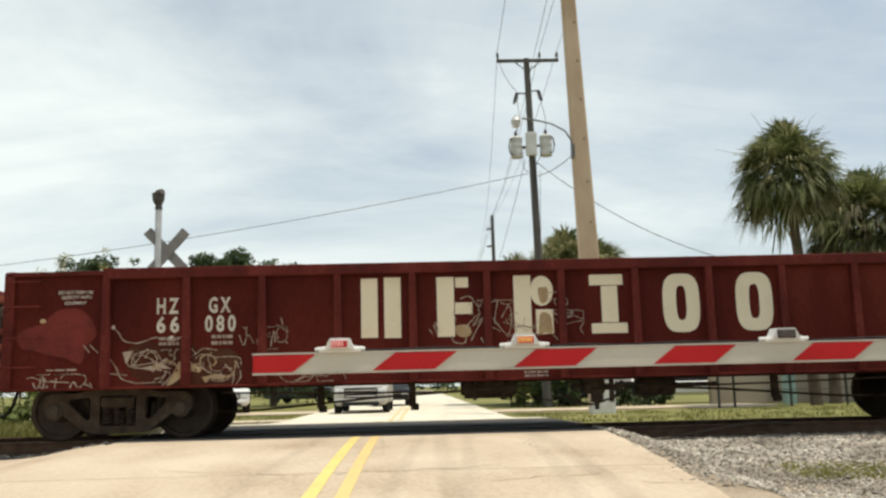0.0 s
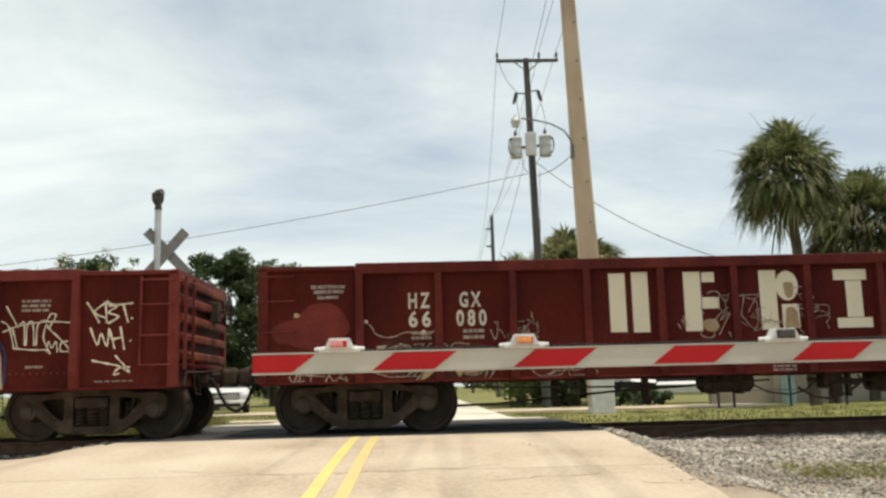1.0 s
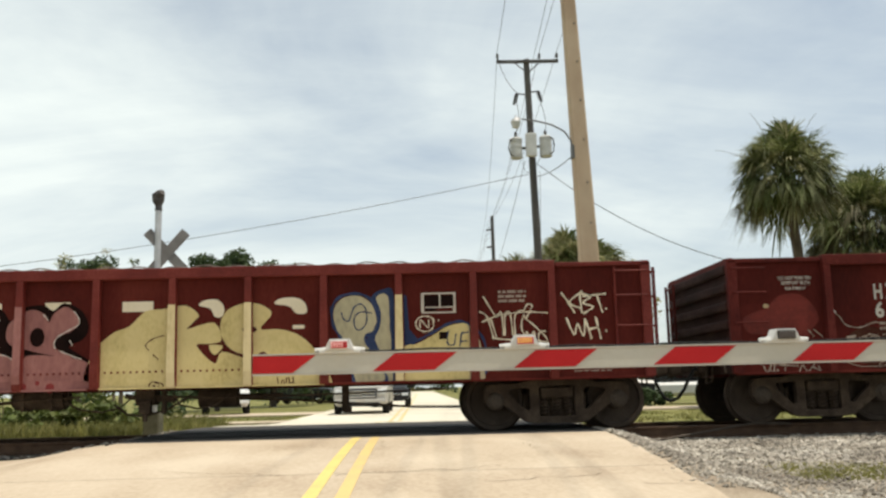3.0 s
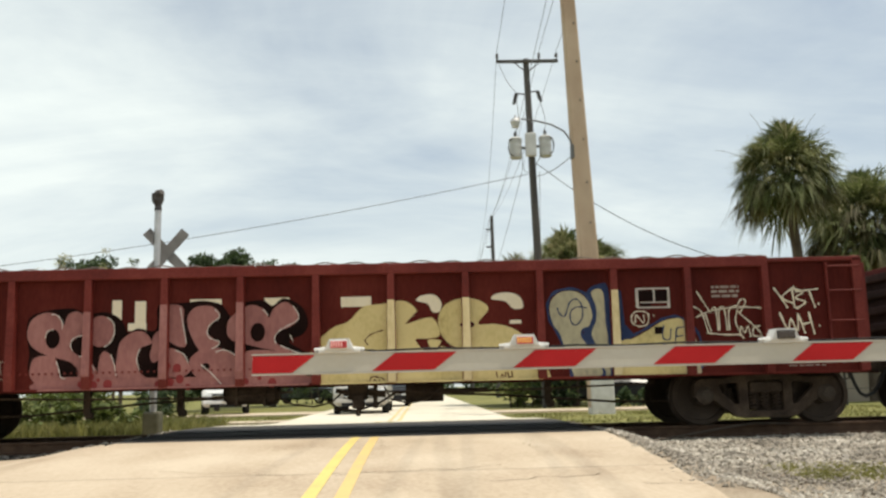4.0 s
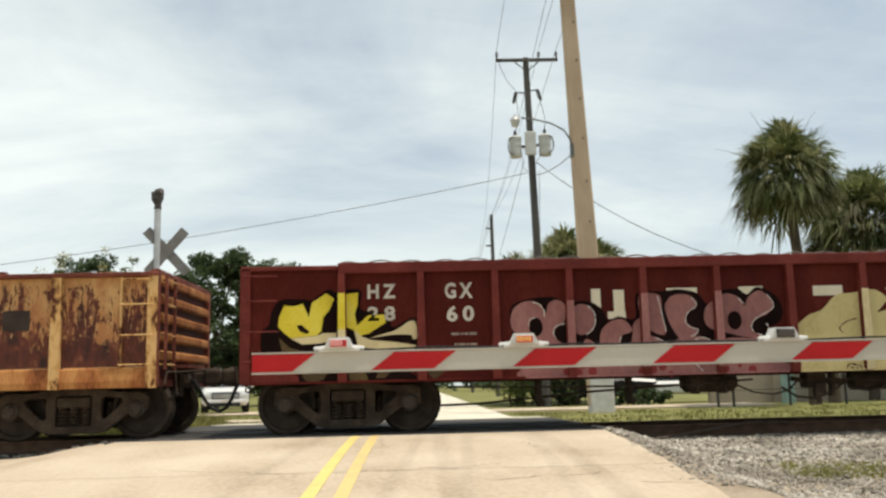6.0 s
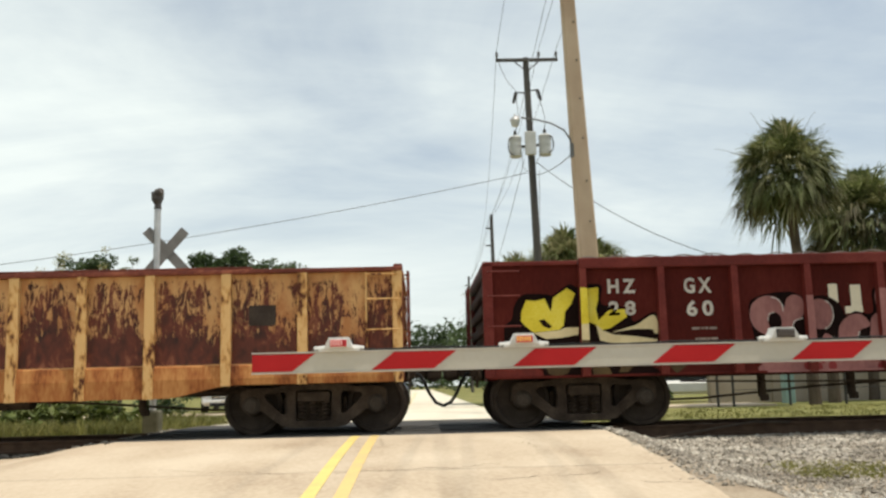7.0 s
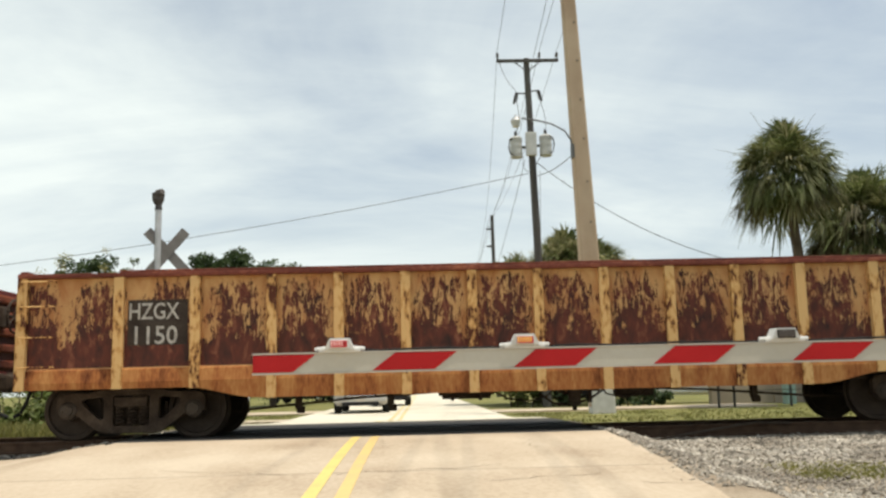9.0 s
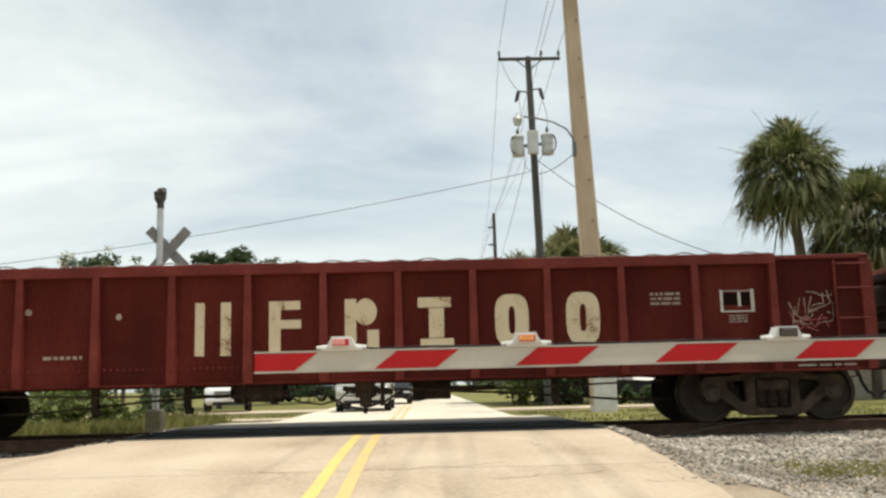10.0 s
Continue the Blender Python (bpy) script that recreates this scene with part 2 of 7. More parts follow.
ALUMINIUM = surface("weathered_aluminium", [(0.45, 0.44, 0.43), (0.62, 0.61, 0.6)], 0.45, 0.5, 5, 50, 0.1)
BLACK = surface("black_rubber", [(0.012, 0.012, 0.012), (0.03, 0.03, 0.03)], 0.7, 0, 5, 50, 0.1)
POLE_CONCRETE = surface("tan_pole_concrete", [(0.36, 0.26, 0.18), (0.44, 0.33, 0.235), (0.49, 0.38, 0.275)], 0.9, 0, 0.9, 30, 0.15, (1, 1, 0.6), fine_amount=0.15)
POLE_WOOD = surface("weathered_pole_wood", [(0.06, 0.056, 0.052), (0.115, 0.107, 0.098)], 0.9, 0, 3, 40, 0.4, (1, 1, 0.1))

# ---------------------------------------------------------------- ground, road, track


def road_z(y):
    """Height of the road: a hump over the track."""
    if y < 12.0:
        return -0.52 * smoothstep(12.6, -2.0, y) if y > -2 else -0.52
    if y < 15.6:
        return 0.0
    return -0.26 * smoothstep(15.6, 26.0, y)


def side_drop(x):
    """How far the ground beside the road falls below it."""
    return smoothstep(0.0, 0.9, x - 2.4) + smoothstep(0.0, 1.6, -4.0 - x)


def ground_z(x, y):
    d = side_drop(x)
    if y < 12.0:
        z = road_z(y) - 0.03 - d * (0.20 + 0.04 * smoothstep(11.5, 8.5, y))
        return z
    if y < 16.5:
        return -0.03 - d * 0.19
    far = -0.03 - d * 0.19
    return far + (-0.30 - far) * smoothstep(16.5, 26, y)


bm = bmesh.new()
xs = [-900, -300, -120, -60, -30, -18, -12] + steps(-9, 9, 60) + [12, 18, 30, 60, 120, 300, 900]
ys = [-300, -100, -30, -12, -4] + steps(0, 30, 90) + [36, 45, 60, 90, 150, 300, 600, 1500]
sheet(bm, xs, ys, ground_z)
ground = tagged(part("ground", bm, GRASS_GROUND, smooth=True), "dry green roadside grass ground", "ground", kind="structure")

# road slabs of pale concrete, with recessed joints between them
road = tagged(new("road"), "sun-bleached concrete two-lane road rising over the track", "road", kind="structure")
joints = [-14, -9, -4.5, -0.5, 3.8, 8.17, 11.95]
far_joints = [17.2, 22, 27, 32, 37, 42, 48, 60, 80, 120, 200]
for run in (joints, far_joints):
    for a, b in zip(run, run[1:]):
        for x0, x1 in ((-4.0, 2.42),):
            bm = bmesh.new()
            sheet(bm, steps(x0, x1, 12), steps(a + 0.008, b - 0.008, 10), lambda x, y: road_z(y) + 0.012)
            for v in bm.verts:      # the lane widens a little towards the track
                if v.co.x > 2.4 and v.co.y < 12:
                    v.co.x -= 0.046 * (11.95 - max(v.co.y, 2.0)) - 0.05 * noise.noise(Vector((v.co.y * 1.7, 0, 0)))
            res = bmesh.ops.extrude_face_region(bm, geom=bm.faces[:])
            bmesh.ops.translate(bm, verts=[v for v in res["geom"] if isinstance(v, bmesh.types.BMVert)], vec=(0, 0, -0.10))
            bmesh.ops.recalc_face_normals(bm, faces=bm.faces)
            part("slab", bm, CONCRETE_ROAD if b < 13 else CONCRETE_FAR, road)
# double yellow centre line
for run in ((-14, 11.9), (17.3, 120)):
    for x in (-0.92, -0.67):
        bm = bmesh.new()
        sheet(bm, [x, x + 0.11], steps(run[0], run[1], 60), lambda x, y: road_z(y) + 0.017)
        part("centre_line", bm, FADED_LINE if run[0] > 0 else YELLOW_LINE if x < -0.8 else ORANGE_LINE, road, "worn yellow centre line")

# cracks across the near slabs
rng = random.Random(17)
for cx, cy, a, n, w in ((-0.9, 8.0, 0.1, 14, 0.010), (0.4, 7.4, 0.5, 10, 0.007), (-2.6, 8.6, -0.2, 12, 0.007), (1.2, 9.6, 1.5, 12, 0.006), (-0.3, 10.2, 1.7, 9, 0.006), (1.6, 7.2, -0.3, 9, 0.008)):
    bm = bmesh.new()
    rows = []
    for k in range(n):
        d = a + rng.uniform(-0.7, 0.7)
        cx, cy = cx + 0.13 * math.cos(d), cy + 0.13 * math.sin(d)
        s = w * rng.uniform(0.3, 1.0)
        rows.append([bm.verts.new((cx - s * math.sin(a), cy + s * math.cos(a), road_z(cy) + 0.016)), bm.verts.new((cx + s * math.sin(a), cy - s * math.cos(a), road_z(cy - s) + 0.016))])
    for p, q in zip(rows, rows[1:]):
        bm.faces.new((p[0], p[1], q[1], q[0]))
    part("crack", bm, CRACK_DIRT, road, "dirt-filled crack in the concrete")

# crossing: asphalt between and beside the rails, train's shade put into its dark colour
crossing = tagged(new("crossing"), "asphalt level crossing between the rails, darkened for the train's shade", "level crossing", kind="structure")
for y0, y1 in ((11.96, 12.94), (13.14, 14.36), (14.56, 17.18)):
    bm = bmesh.new()
    sheet(bm, steps(-4.15, 2.45, 12), steps(y0, y1, 6), lambda x, y: road_z(y) + 0.006)
    res = bmesh.ops.extrude_face_region(bm, geom=bm.faces[:])
    bmesh.ops.translate(bm, verts=[v for v in res["geom"] if isinstance(v, bmesh.types.BMVert)], vec=(0, 0, -0.12))
    bmesh.ops.recalc_face_normals(bm, faces=bm.faces)
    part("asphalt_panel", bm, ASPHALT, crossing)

# track bed on both sides of the crossing
track = tagged(new("railway_track"), "single railway track on grey ballast", "railway track", kind="structure")
for x0, x1 in ((2.46, 75), (-75, -4.16)):
    bm = bmesh.new()
    n = 60
    sheet(bm, [x0 + (x1 - x0) * (k / n) ** 2 for k in range(n + 1)] if x0 > 0 else [x1 + (x0 - x1) * (1 - k / n) ** 2 for k in range(n + 1)], steps(11.4 if x0 > 0 else 12.38, 16.4, 20),
          lambda x, y: ground_z(x, y) + 0.02 + 0.02 * noise.noise(Vector((x * 4, y * 4, 0))))
    part("ballast_bed", bm, BALLAST, track, "grey crushed-stone ballast bed")
for y in (TRACK_Y - 0.7175, TRACK_Y + 0.7175):
    bm = bmesh.new()
    box(bm, -75, 75, y - 0.036, y + 0.036, -0.04, 0.0, 0.008)
    box(bm, -75, 75, y - 0.009, y + 0.009, -0.14, -0.04)
    box(bm, -75, 75, y - 0.07, y + 0.07, -0.165, -0.14)
    part("rail", bm, RAIL_STEEL, track, "worn steel rail")
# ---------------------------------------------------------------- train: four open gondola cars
# rusty ribs at +x, with the sun on them put into the orange
SUNLIT_RUST_END = surface("sunlit_rust_end_ribs", [(0.06, 0.014, 0.009), (0.15, 0.035, 0.016), (0.28, 0.075, 0.028)], 0.75, 0, 3, 20, 0.2)
HALF = 1.55     # half the width of a car over its posts
LENGTH = 15.28


def mirrored(half):
    """A closed outline from its left half, listed from the bottom up to the top."""
    return half + [(-x, z) for x, z in half[::-1]]


SIDEFRAME = mirrored([(-0.33, 0.095), (-0.45, 0.125), (-0.60, 0.235), (-0.73, 0.335), (-0.785, 0.36), (-0.79, 0.50), (-0.82, 0.53), (-0.93, 0.53), (-0.96, 0.50), (-0.965, 0.40),
                      (-1.02, 0.39), (-1.035, 0.42), (-1.03, 0.59), (-0.98, 0.645), (-0.88, 0.665), (-0.60, 0.665), (-0.42, 0.70), (-0.30, 0.71)])
SIDEFRAME_HOLES = [[(-0.66, 0.575), (-0.42, 0.60), (-0.385, 0.57), (-0.385, 0.31), (-0.42, 0.29), (-0.46, 0.31), (-0.66, 0.50), (-0.685, 0.54)]]
SIDEFRAME_HOLES += [[(-x, z) for x, z in SIDEFRAME_HOLES[0]], [(-0.24, 0.20), (0.24, 0.20), (0.25, 0.24), (0.25, 0.59), (0.22, 0.62), (-0.22, 0.62), (-0.25, 0.59), (-0.25, 0.24)]]


def inside(p, loop):
    hit = False
    for (xa, za), (xb, zb) in zip(loop, loop[1:] + loop[:1]):
        if (za > p[1]) != (zb > p[1]) and p[0] < xa + (p[1] - za) * (xb - xa) / (zb - za):
            hit = not hit
    return hit


def cast_plate(outline, holes, y0, y1):
    """A thick casting with the outline (x, z), pierced by holes, its edges rounded."""
    pts, rims = [], []
    for loop in [outline] + holes:
        n, m = len(loop), len(pts)
        rims += [(m + k, m + (k + 1) % n) for k in range(n)]
        pts += loop
    flat, _, tris, *_ = delaunay_2d_cdt([Vector(p) for p in pts], rims, [], 1, 0.0005)
    bm = bmesh.new()
    vs = [bm.verts.new((p[0], y0, p[1])) for p in flat]
    for tri in tris:
        c = sum((flat[k] for k in tri), Vector((0, 0))) / 3
        if not any(inside(c, h) for h in holes):
            bm.faces.new([vs[k] for k in tri])
    bmesh.ops.delete(bm, geom=[v for v in bm.verts if not v.link_faces], context="VERTS")
    res = bmesh.ops.extrude_face_region(bm, geom=bm.faces[:])
    bmesh.ops.translate(bm, verts=[v for v in res["geom"] if isinstance(v, bmesh.types.BMVert)], vec=(0, y1 - y0, 0))
    bmesh.ops.recalc_face_normals(bm, faces=bm.faces)
    rim = [ed for ed in bm.edges if len(ed.link_faces) == 2 and ed.calc_face_angle(0) > 1.2]
    bmesh.ops.bevel(bm, geom=rim, offset=0.012, segments=2, affect="EDGES", profile=0.5)
    return bm


def truck(parent, x):
    """A two-axle bogie at x under a car; returns its wheelsets."""
    tr = new("truck"); tr.parent = parent; tr.location = (x, 0, 0)
    tagged(tr, "cast steel two-axle bogie caked in brown grime")
    for s in (-1, 1):
        y0, y1 = s * 1.02, s * 0.90
        part("sideframe", cast_plate(SIDEFRAME, SIDEFRAME_HOLES, y0, y1), GRIME, tr)
        bm = bmesh.new()
        box(bm, -0.33, 0.33, y0 - s * 0.03, y1, 0.125, 0.195, 0.02)
        part("spring_seat", bm, GRIME, tr)
        for k in (-0.17, 0.0, 0.17):
            bm = bmesh.new()
            coil = [(k + 0.052 * math.cos(a), s * 0.96 + 0.052 * math.sin(a), 0.21 + 0.25 * a / (math.tau * 5)) for a in steps(0, math.tau * 5, 50)]
            hose(bm, coil, 0.015, 5)
            part("spring", bm, GRIME, tr)
        bm = bmesh.new()
        box(bm, -0.26, 0.26, s * 0.80, s * 0.86, 0.20, 0.62)
        part("sideframe_web", bm, GRIME, tr)
        bm = bmesh.new()
        box(bm, -0.23, 0.23, s * 1.05, s * 0.7, 0.46, 0.60, 0.02)
        part("bolster_end", bm, GRIME, tr)
    bm = bmesh.new()
    box(bm, -0.2, 0.2, -0.9, 0.9, 0.46, 0.68, 0.02)
    part("bolster", bm, GRIME, tr)
    bm = bmesh.new()
    for k in (-1, 1):
        box(bm, k * 0.40, k * 0.36, -0.75, 0.75, 0.30, 0.40)
        for s in (-1, 1):
            box(bm, k * 0.455, k * 0.40, s * 0.62, s * 0.80, 0.28, 0.52, 0.01)
    part("brake_beam", bm, GRIME, tr)
    made = []
    for k in (-0.875, 0.875):
        bm = bmesh.new()
        for s in (-1, 1):
            prof = [(0.0, s * 0.66), (0.10, s * 0.66), (0.11, s * 0.70), (0.34, s * 0.705), (0.36, s * 0.675), (0.445, s * 0.678), (0.447, s * 0.70),
                    (0.421, s * 0.72), (0.416, s * 0.80), (0.405, s * 0.812), (0.352, s * 0.812), (0.34, s * 0.775), (0.16, s * 0.755), (0.125, s * 0.80), (0.0, s * 0.80)]
            lathe(bm, prof if s < 0 else prof, 40)
        rod(bm, (0, -0.7, 0), (0, 0.7, 0), 0.085, seg=16)
        rod(bm, (0, -0.98, 0), (0, 0.98, 0), 0.07, seg=14)
        bmesh.ops.recalc_face_normals(bm, faces=bm.faces)
        ws = part("wheelset", bm, WHEEL_STEEL, tr, "steel wheelset with brown dust on the wheel faces")
        ws.location = (k, 0, 0.419)
        # roller bearing with its bolted end cap
        for s in (-1, 1):
            bm = bmesh.new()
            lathe(bm, [(0.0, s * 0.89), (0.125, s * 0.89), (0.125, s * 1.03), (0.105, s * 1.045), (0.085, s * 1.05), (0.08, s * 1.075), (0.0, s * 1.08)], 20)
            for j in range(3):
                a = j * math.tau / 3
                rod(bm, (0.055 * math.cos(a), s * 1.07, 0.055 * math.sin(a)), (0.055 * math.cos(a), s * 1.10, 0.055 * math.sin(a)), 0.014, seg=6)
            bmesh.ops.recalc_face_normals(bm, faces=bm.faces)
            cap = part("bearing_cap", bm, CAP_STEEL, tr)
            cap.location = (k, 0, 0.419)
            made.append(cap)
        made.append(ws)
    return made


def rib_places(style):
    gaps = [1.09] + [1.033] * 10 + [1.09] if style == "red" else [1.04, 1.04] + [0.92] * 8 + [1.04, 1.04]
    x = -sum(gaps) / 2
    out = [x]
    for g in gaps:
        x += g
        out.append(x)
    return out


def coupler(parent, end, x):
    bm = bmesh.new()
    box(bm, x - end * 0.3, x + end * 0.33, -0.09, 0.09, 0.76, 0.92, 0.02)
    box(bm, x + end * 0.30, x + end * 0.55, -0.17, 0.15, 0.72, 0.97, 0.05)
    box(bm, x - end * 0.05, x + end * 0.10, -0.24, 0.24, 0.70, 1.02, 0.02)
    box(bm, x + end * 0.36, x + end * 0.50, 0.05, 0.19, 0.70, 1.0, 0.04)
    part("coupler", bm, GRIME, parent, "rusty knuckle coupler")
    bm = bmesh.new()
    hose(bm, [(x + end * 0.10, -0.34, 0.84), (x + end * 0.22, -0.34, 0.80), (x + end * 0.29, -0.32, 0.68), (x + end * 0.36, -0.28, 0.52), (x + end * 0.45, -0.24, 0.39), (x + end * 0.56, -0.20, 0.34)], 0.026, 7)
    part("air_hose", bm, BLACK, parent, "black rubber air brake hose")
    bm = bmesh.new()
    hose(bm, [(x + end * 0.06, -1.32, 0.74), (x + end * 0.08, -1.30, 0.92), (x + end * 0.09, -0.80, 0.92), (x + end * 0.24, -0.35, 0.94), (x + end * 0.38, -0.05, 0.98)], 0.016, 6)
    part("uncoupling_lever", bm, GRIME, parent)
    bm = bmesh.new()
    box(bm, x + end * 0.06, x + end * 0.16, -0.42, -0.28, 0.76, 0.90, 0.015)
    rod(bm, (x + end * 0.11, -0.35, 0.90), (x + end * 0.11, -0.35, 0.99), 0.02, seg=8)
    part("angle_cock", bm, GRIME, parent)
    bm = bmesh.new()
    hose(bm, [(x + end * 0.04, -0.72, 0.96), (x + end * 0.07, -0.72, 0.62), (x + end * 0.07, -0.44, 0.60), (x + end * 0.04, -0.44, 0.96)], 0.014, 6)
    part("end_step", bm, GRIME, parent)


def underframe(parent, length, mat, low=0.62):
    bm = bmesh.new()
    box(bm, -length / 2 + 0.1, length / 2 - 0.1, -0.30, 0.30, low + 0.06, 1.02, 0.01)
    part("centre_sill", bm, mat, parent)
    bm = bmesh.new()
    box(bm, -length / 2 + 0.05, length / 2 - 0.05, -HALF + 0.10, HALF - 0.10, 0.98, 1.06)
    part("floor", bm, mat, parent)
    for k in range(-3, 4):
        bm = bmesh.new()
        box(bm, k * 1.55 - 0.06, k * 1.55 + 0.06, -HALF + 0.12, HALF - 0.12, 0.74, 0.98)
        part("cross_bearer", bm, mat, parent)
    # brake gear: reservoir, cylinder, valve, rods and hangers
    bm = bmesh.new()
    rod(bm, (-1.35, -0.75, 0.60), (-0.65, -0.75, 0.60), 0.15, seg=18)
    rod(bm, (-1.40, -0.75, 0.60), (-0.60, -0.75, 0.60), 0.10, seg=18)
    for k in (-1.2, -0.8):
        box(bm, k - 0.02, k + 0.02, -0.92, -0.58, 0.43, 0.78, 0.005)
    part("air_reservoir", bm, GRIME, parent, "grimy air brake reservoir")
    bm = bmesh.new()
    rod(bm, (1.2, -0.55, 0.58), (1.75, -0.55, 0.58), 0.15, seg=16)
    rod(bm, (1.75, -0.55, 0.58), (2.4, -0.55, 0.58), 0.035, seg=8)
    part("brake_cylinder", bm, GRIME, parent)
    bm = bmesh.new()
    box(bm, 0.38, 0.66, -0.95, -0.65, 0.48, 0.72, 0.03)
    rod(bm, (0.66, -0.85, 0.58), (0.92, -0.85, 0.56), 0.05, seg=10)
    rod(bm, (0.2, -0.80, 0.62), (0.4, -0.80, 0.58), 0.035, seg=8)
    box(bm, 0.74, 0.80, -0.90, -0.80, 0.36, 0.70, 0.01)
    box(bm, 0.45, 0.62, -1.02, -0.90, 0.36, 0.56, 0.02)
    box(bm, 0.50, 0.56, -0.98, -0.92, 0.26, 0.40, 0.01)
    part("brake_valve", bm, GRIME, parent)
    bm = bmesh.new()
    for s in (-1, 1):
        hose(bm, [(s * 1.0, -0.5, 0.58), (s * 2.6, -0.42, 0.50), (s * 4.3, -0.30, 0.36), (s * 5.2, -0.25, 0.34)], 0.02, 6)
        hose(bm, [(s * 0.4, -0.9, 0.62), (s * 1.6, -0.93, 0.56), (s * 3.2, -0.93, 0.58), (s * 4.8, -0.9, 0.62)], 0.016, 6)
    hose(bm, [(-0.62, -0.85, 0.55), (-0.4, -0.88, 0.44), (-0.1, -0.88, 0.40), (0.15, -0.85, 0.46), (0.3, -0.8, 0.6)], 0.014, 6)
    hose(bm, [(0.9, -0.9, 0.66), (1.0, -0.9, 0.48), (1.25, -0.9, 0.42), (1.5, -0.9, 0.46), (1.7, -0.85, 0.62)], 0.014, 6)
    hose(bm, [(0.05, -0.8, 0.5), (0.25, -0.85, 0.36), (0.5, -0.85, 0.33), (0.8, -0.8, 0.42), (1.1, -0.7, 0.6)], 0.018, 6)
    part("brake_rod", bm, GRIME, parent)
    for x in (-3.45, 3.3, -2.1):
        bm = bmesh.new()
        box(bm, x - 0.05, x + 0.05, -0.50, -0.40, 0.36, 0.76, 0.01)
        box(bm, x - 0.03, x + 0.09, -0.50, -0.40, 0.30, 0.40, 0.02)
        part("rod_hanger", bm, GRIME, parent)


def end_fittings(parent, x, mat, brake_wheel, rung_mat=None):
    """End wall with corrugations, corner posts, ladder rungs, grab irons at one end."""
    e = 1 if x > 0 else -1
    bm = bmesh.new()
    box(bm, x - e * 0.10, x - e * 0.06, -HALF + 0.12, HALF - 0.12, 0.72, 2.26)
    # the -x end is coloured darker, as it faces away from the sun
    part("end_wall", bm, DARK_RED if e > 0 else SHADED_END, parent)
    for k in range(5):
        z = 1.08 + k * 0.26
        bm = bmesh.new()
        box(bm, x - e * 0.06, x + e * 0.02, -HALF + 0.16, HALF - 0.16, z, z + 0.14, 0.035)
        # rib colour carries shade at -x and sun at +x
        part("end_corrugation", bm, SHADED_END if e < 0 else ORANGE_SILL if rung_mat else SUNLIT_RUST_END, parent)
    bm = bmesh.new()
    box(bm, x - e * 0.12, x + e * 0.0, -HALF + 0.08, HALF - 0.08, 2.24, 2.335, 0.015)
    part("end_chord", bm, mat, parent)
    for s in (-1, 1):
        bm = bmesh.new()
        box(bm, x - e * 0.13, x + e * 0.01, s * (HALF - 0.04), s * (HALF - 0.14), 0.72, 2.30, 0.01)
        part("corner_post", bm, mat, parent)
        for z in (1.02, 1.42, 1.84, 2.18):
            bm = bmesh.new()
            xa, xb = x - e * 0.06, x - e * 0.50
            y = s * (HALF + 0.015)
            hose(bm, [(xa, s * (HALF - 0.06), z), (xa, y, z), (xb, y, z), (xb, s * (HALF - 0.08), z)], 0.011, 6)
            part("rung", bm, rung_mat or mat, parent)
        if s * e > 0:        # ladders stand at two opposite corners
            continue
        bm = bmesh.new()
        box(bm, x - e * 0.514, x - e * 0.486, s * (HALF - 0.085), s * (HALF - 0.03), 0.98, 2.24, 0.004)
        part("ladder_upright", bm, rung_mat or mat, parent)
        for z in (1.02, 1.42, 1.84, 2.18):
            bm = bmesh.new()
            hose(bm, [(x, s * 0.95, z), (x + e * 0.09, s * 0.95, z), (x + e * 0.09, s * 1.38, z), (x, s * 1.38, z)], 0.012, 6)
            part("end_rung", bm, rung_mat or mat, parent)
        for yy in (0.95, 1.38):
            bm = bmesh.new()
            box(bm, x + e * 0.06, x + e * 0.10, s * yy - 0.02, s * yy + 0.02, 0.95, 2.24)
            part("ladder_stile", bm, mat, parent)
    bm = bmesh.new()
    box(bm, x - e * 0.02, x + e * 0.18, -0.5, 0.5, 0.98, 1.03, 0.005)
    part("end_platform", bm, mat, parent)
    if brake_wheel:
        bm = bmesh.new()
        rod(bm, (x + e * 0.02, 0.55, 1.9), (x + e * 0.24, 0.55, 1.9), 0.03)
        ring = [(x + e * 0.25, 0.55 + 0.26 * math.cos(a), 1.9 + 0.26 * math.sin(a)) for a in steps(0, math.tau, 24)]
        hose(bm, ring, 0.02, 6)
        for a in steps(0, math.tau, 5)[:-1]:
            rod(bm, (x + e * 0.24, 0.55, 1.9), (x + e * 0.25, 0.55 + 0.26 * math.cos(a), 1.9 + 0.26 * math.sin(a)), 0.013, seg=6)
        box(bm, x - e * 0.02, x + e * 0.12, 0.42, 0.68, 1.72, 2.05, 0.02)
        part("brake_wheel", bm, GRIME, parent, "black hand brake wheel")
    coupler(parent, e, x)


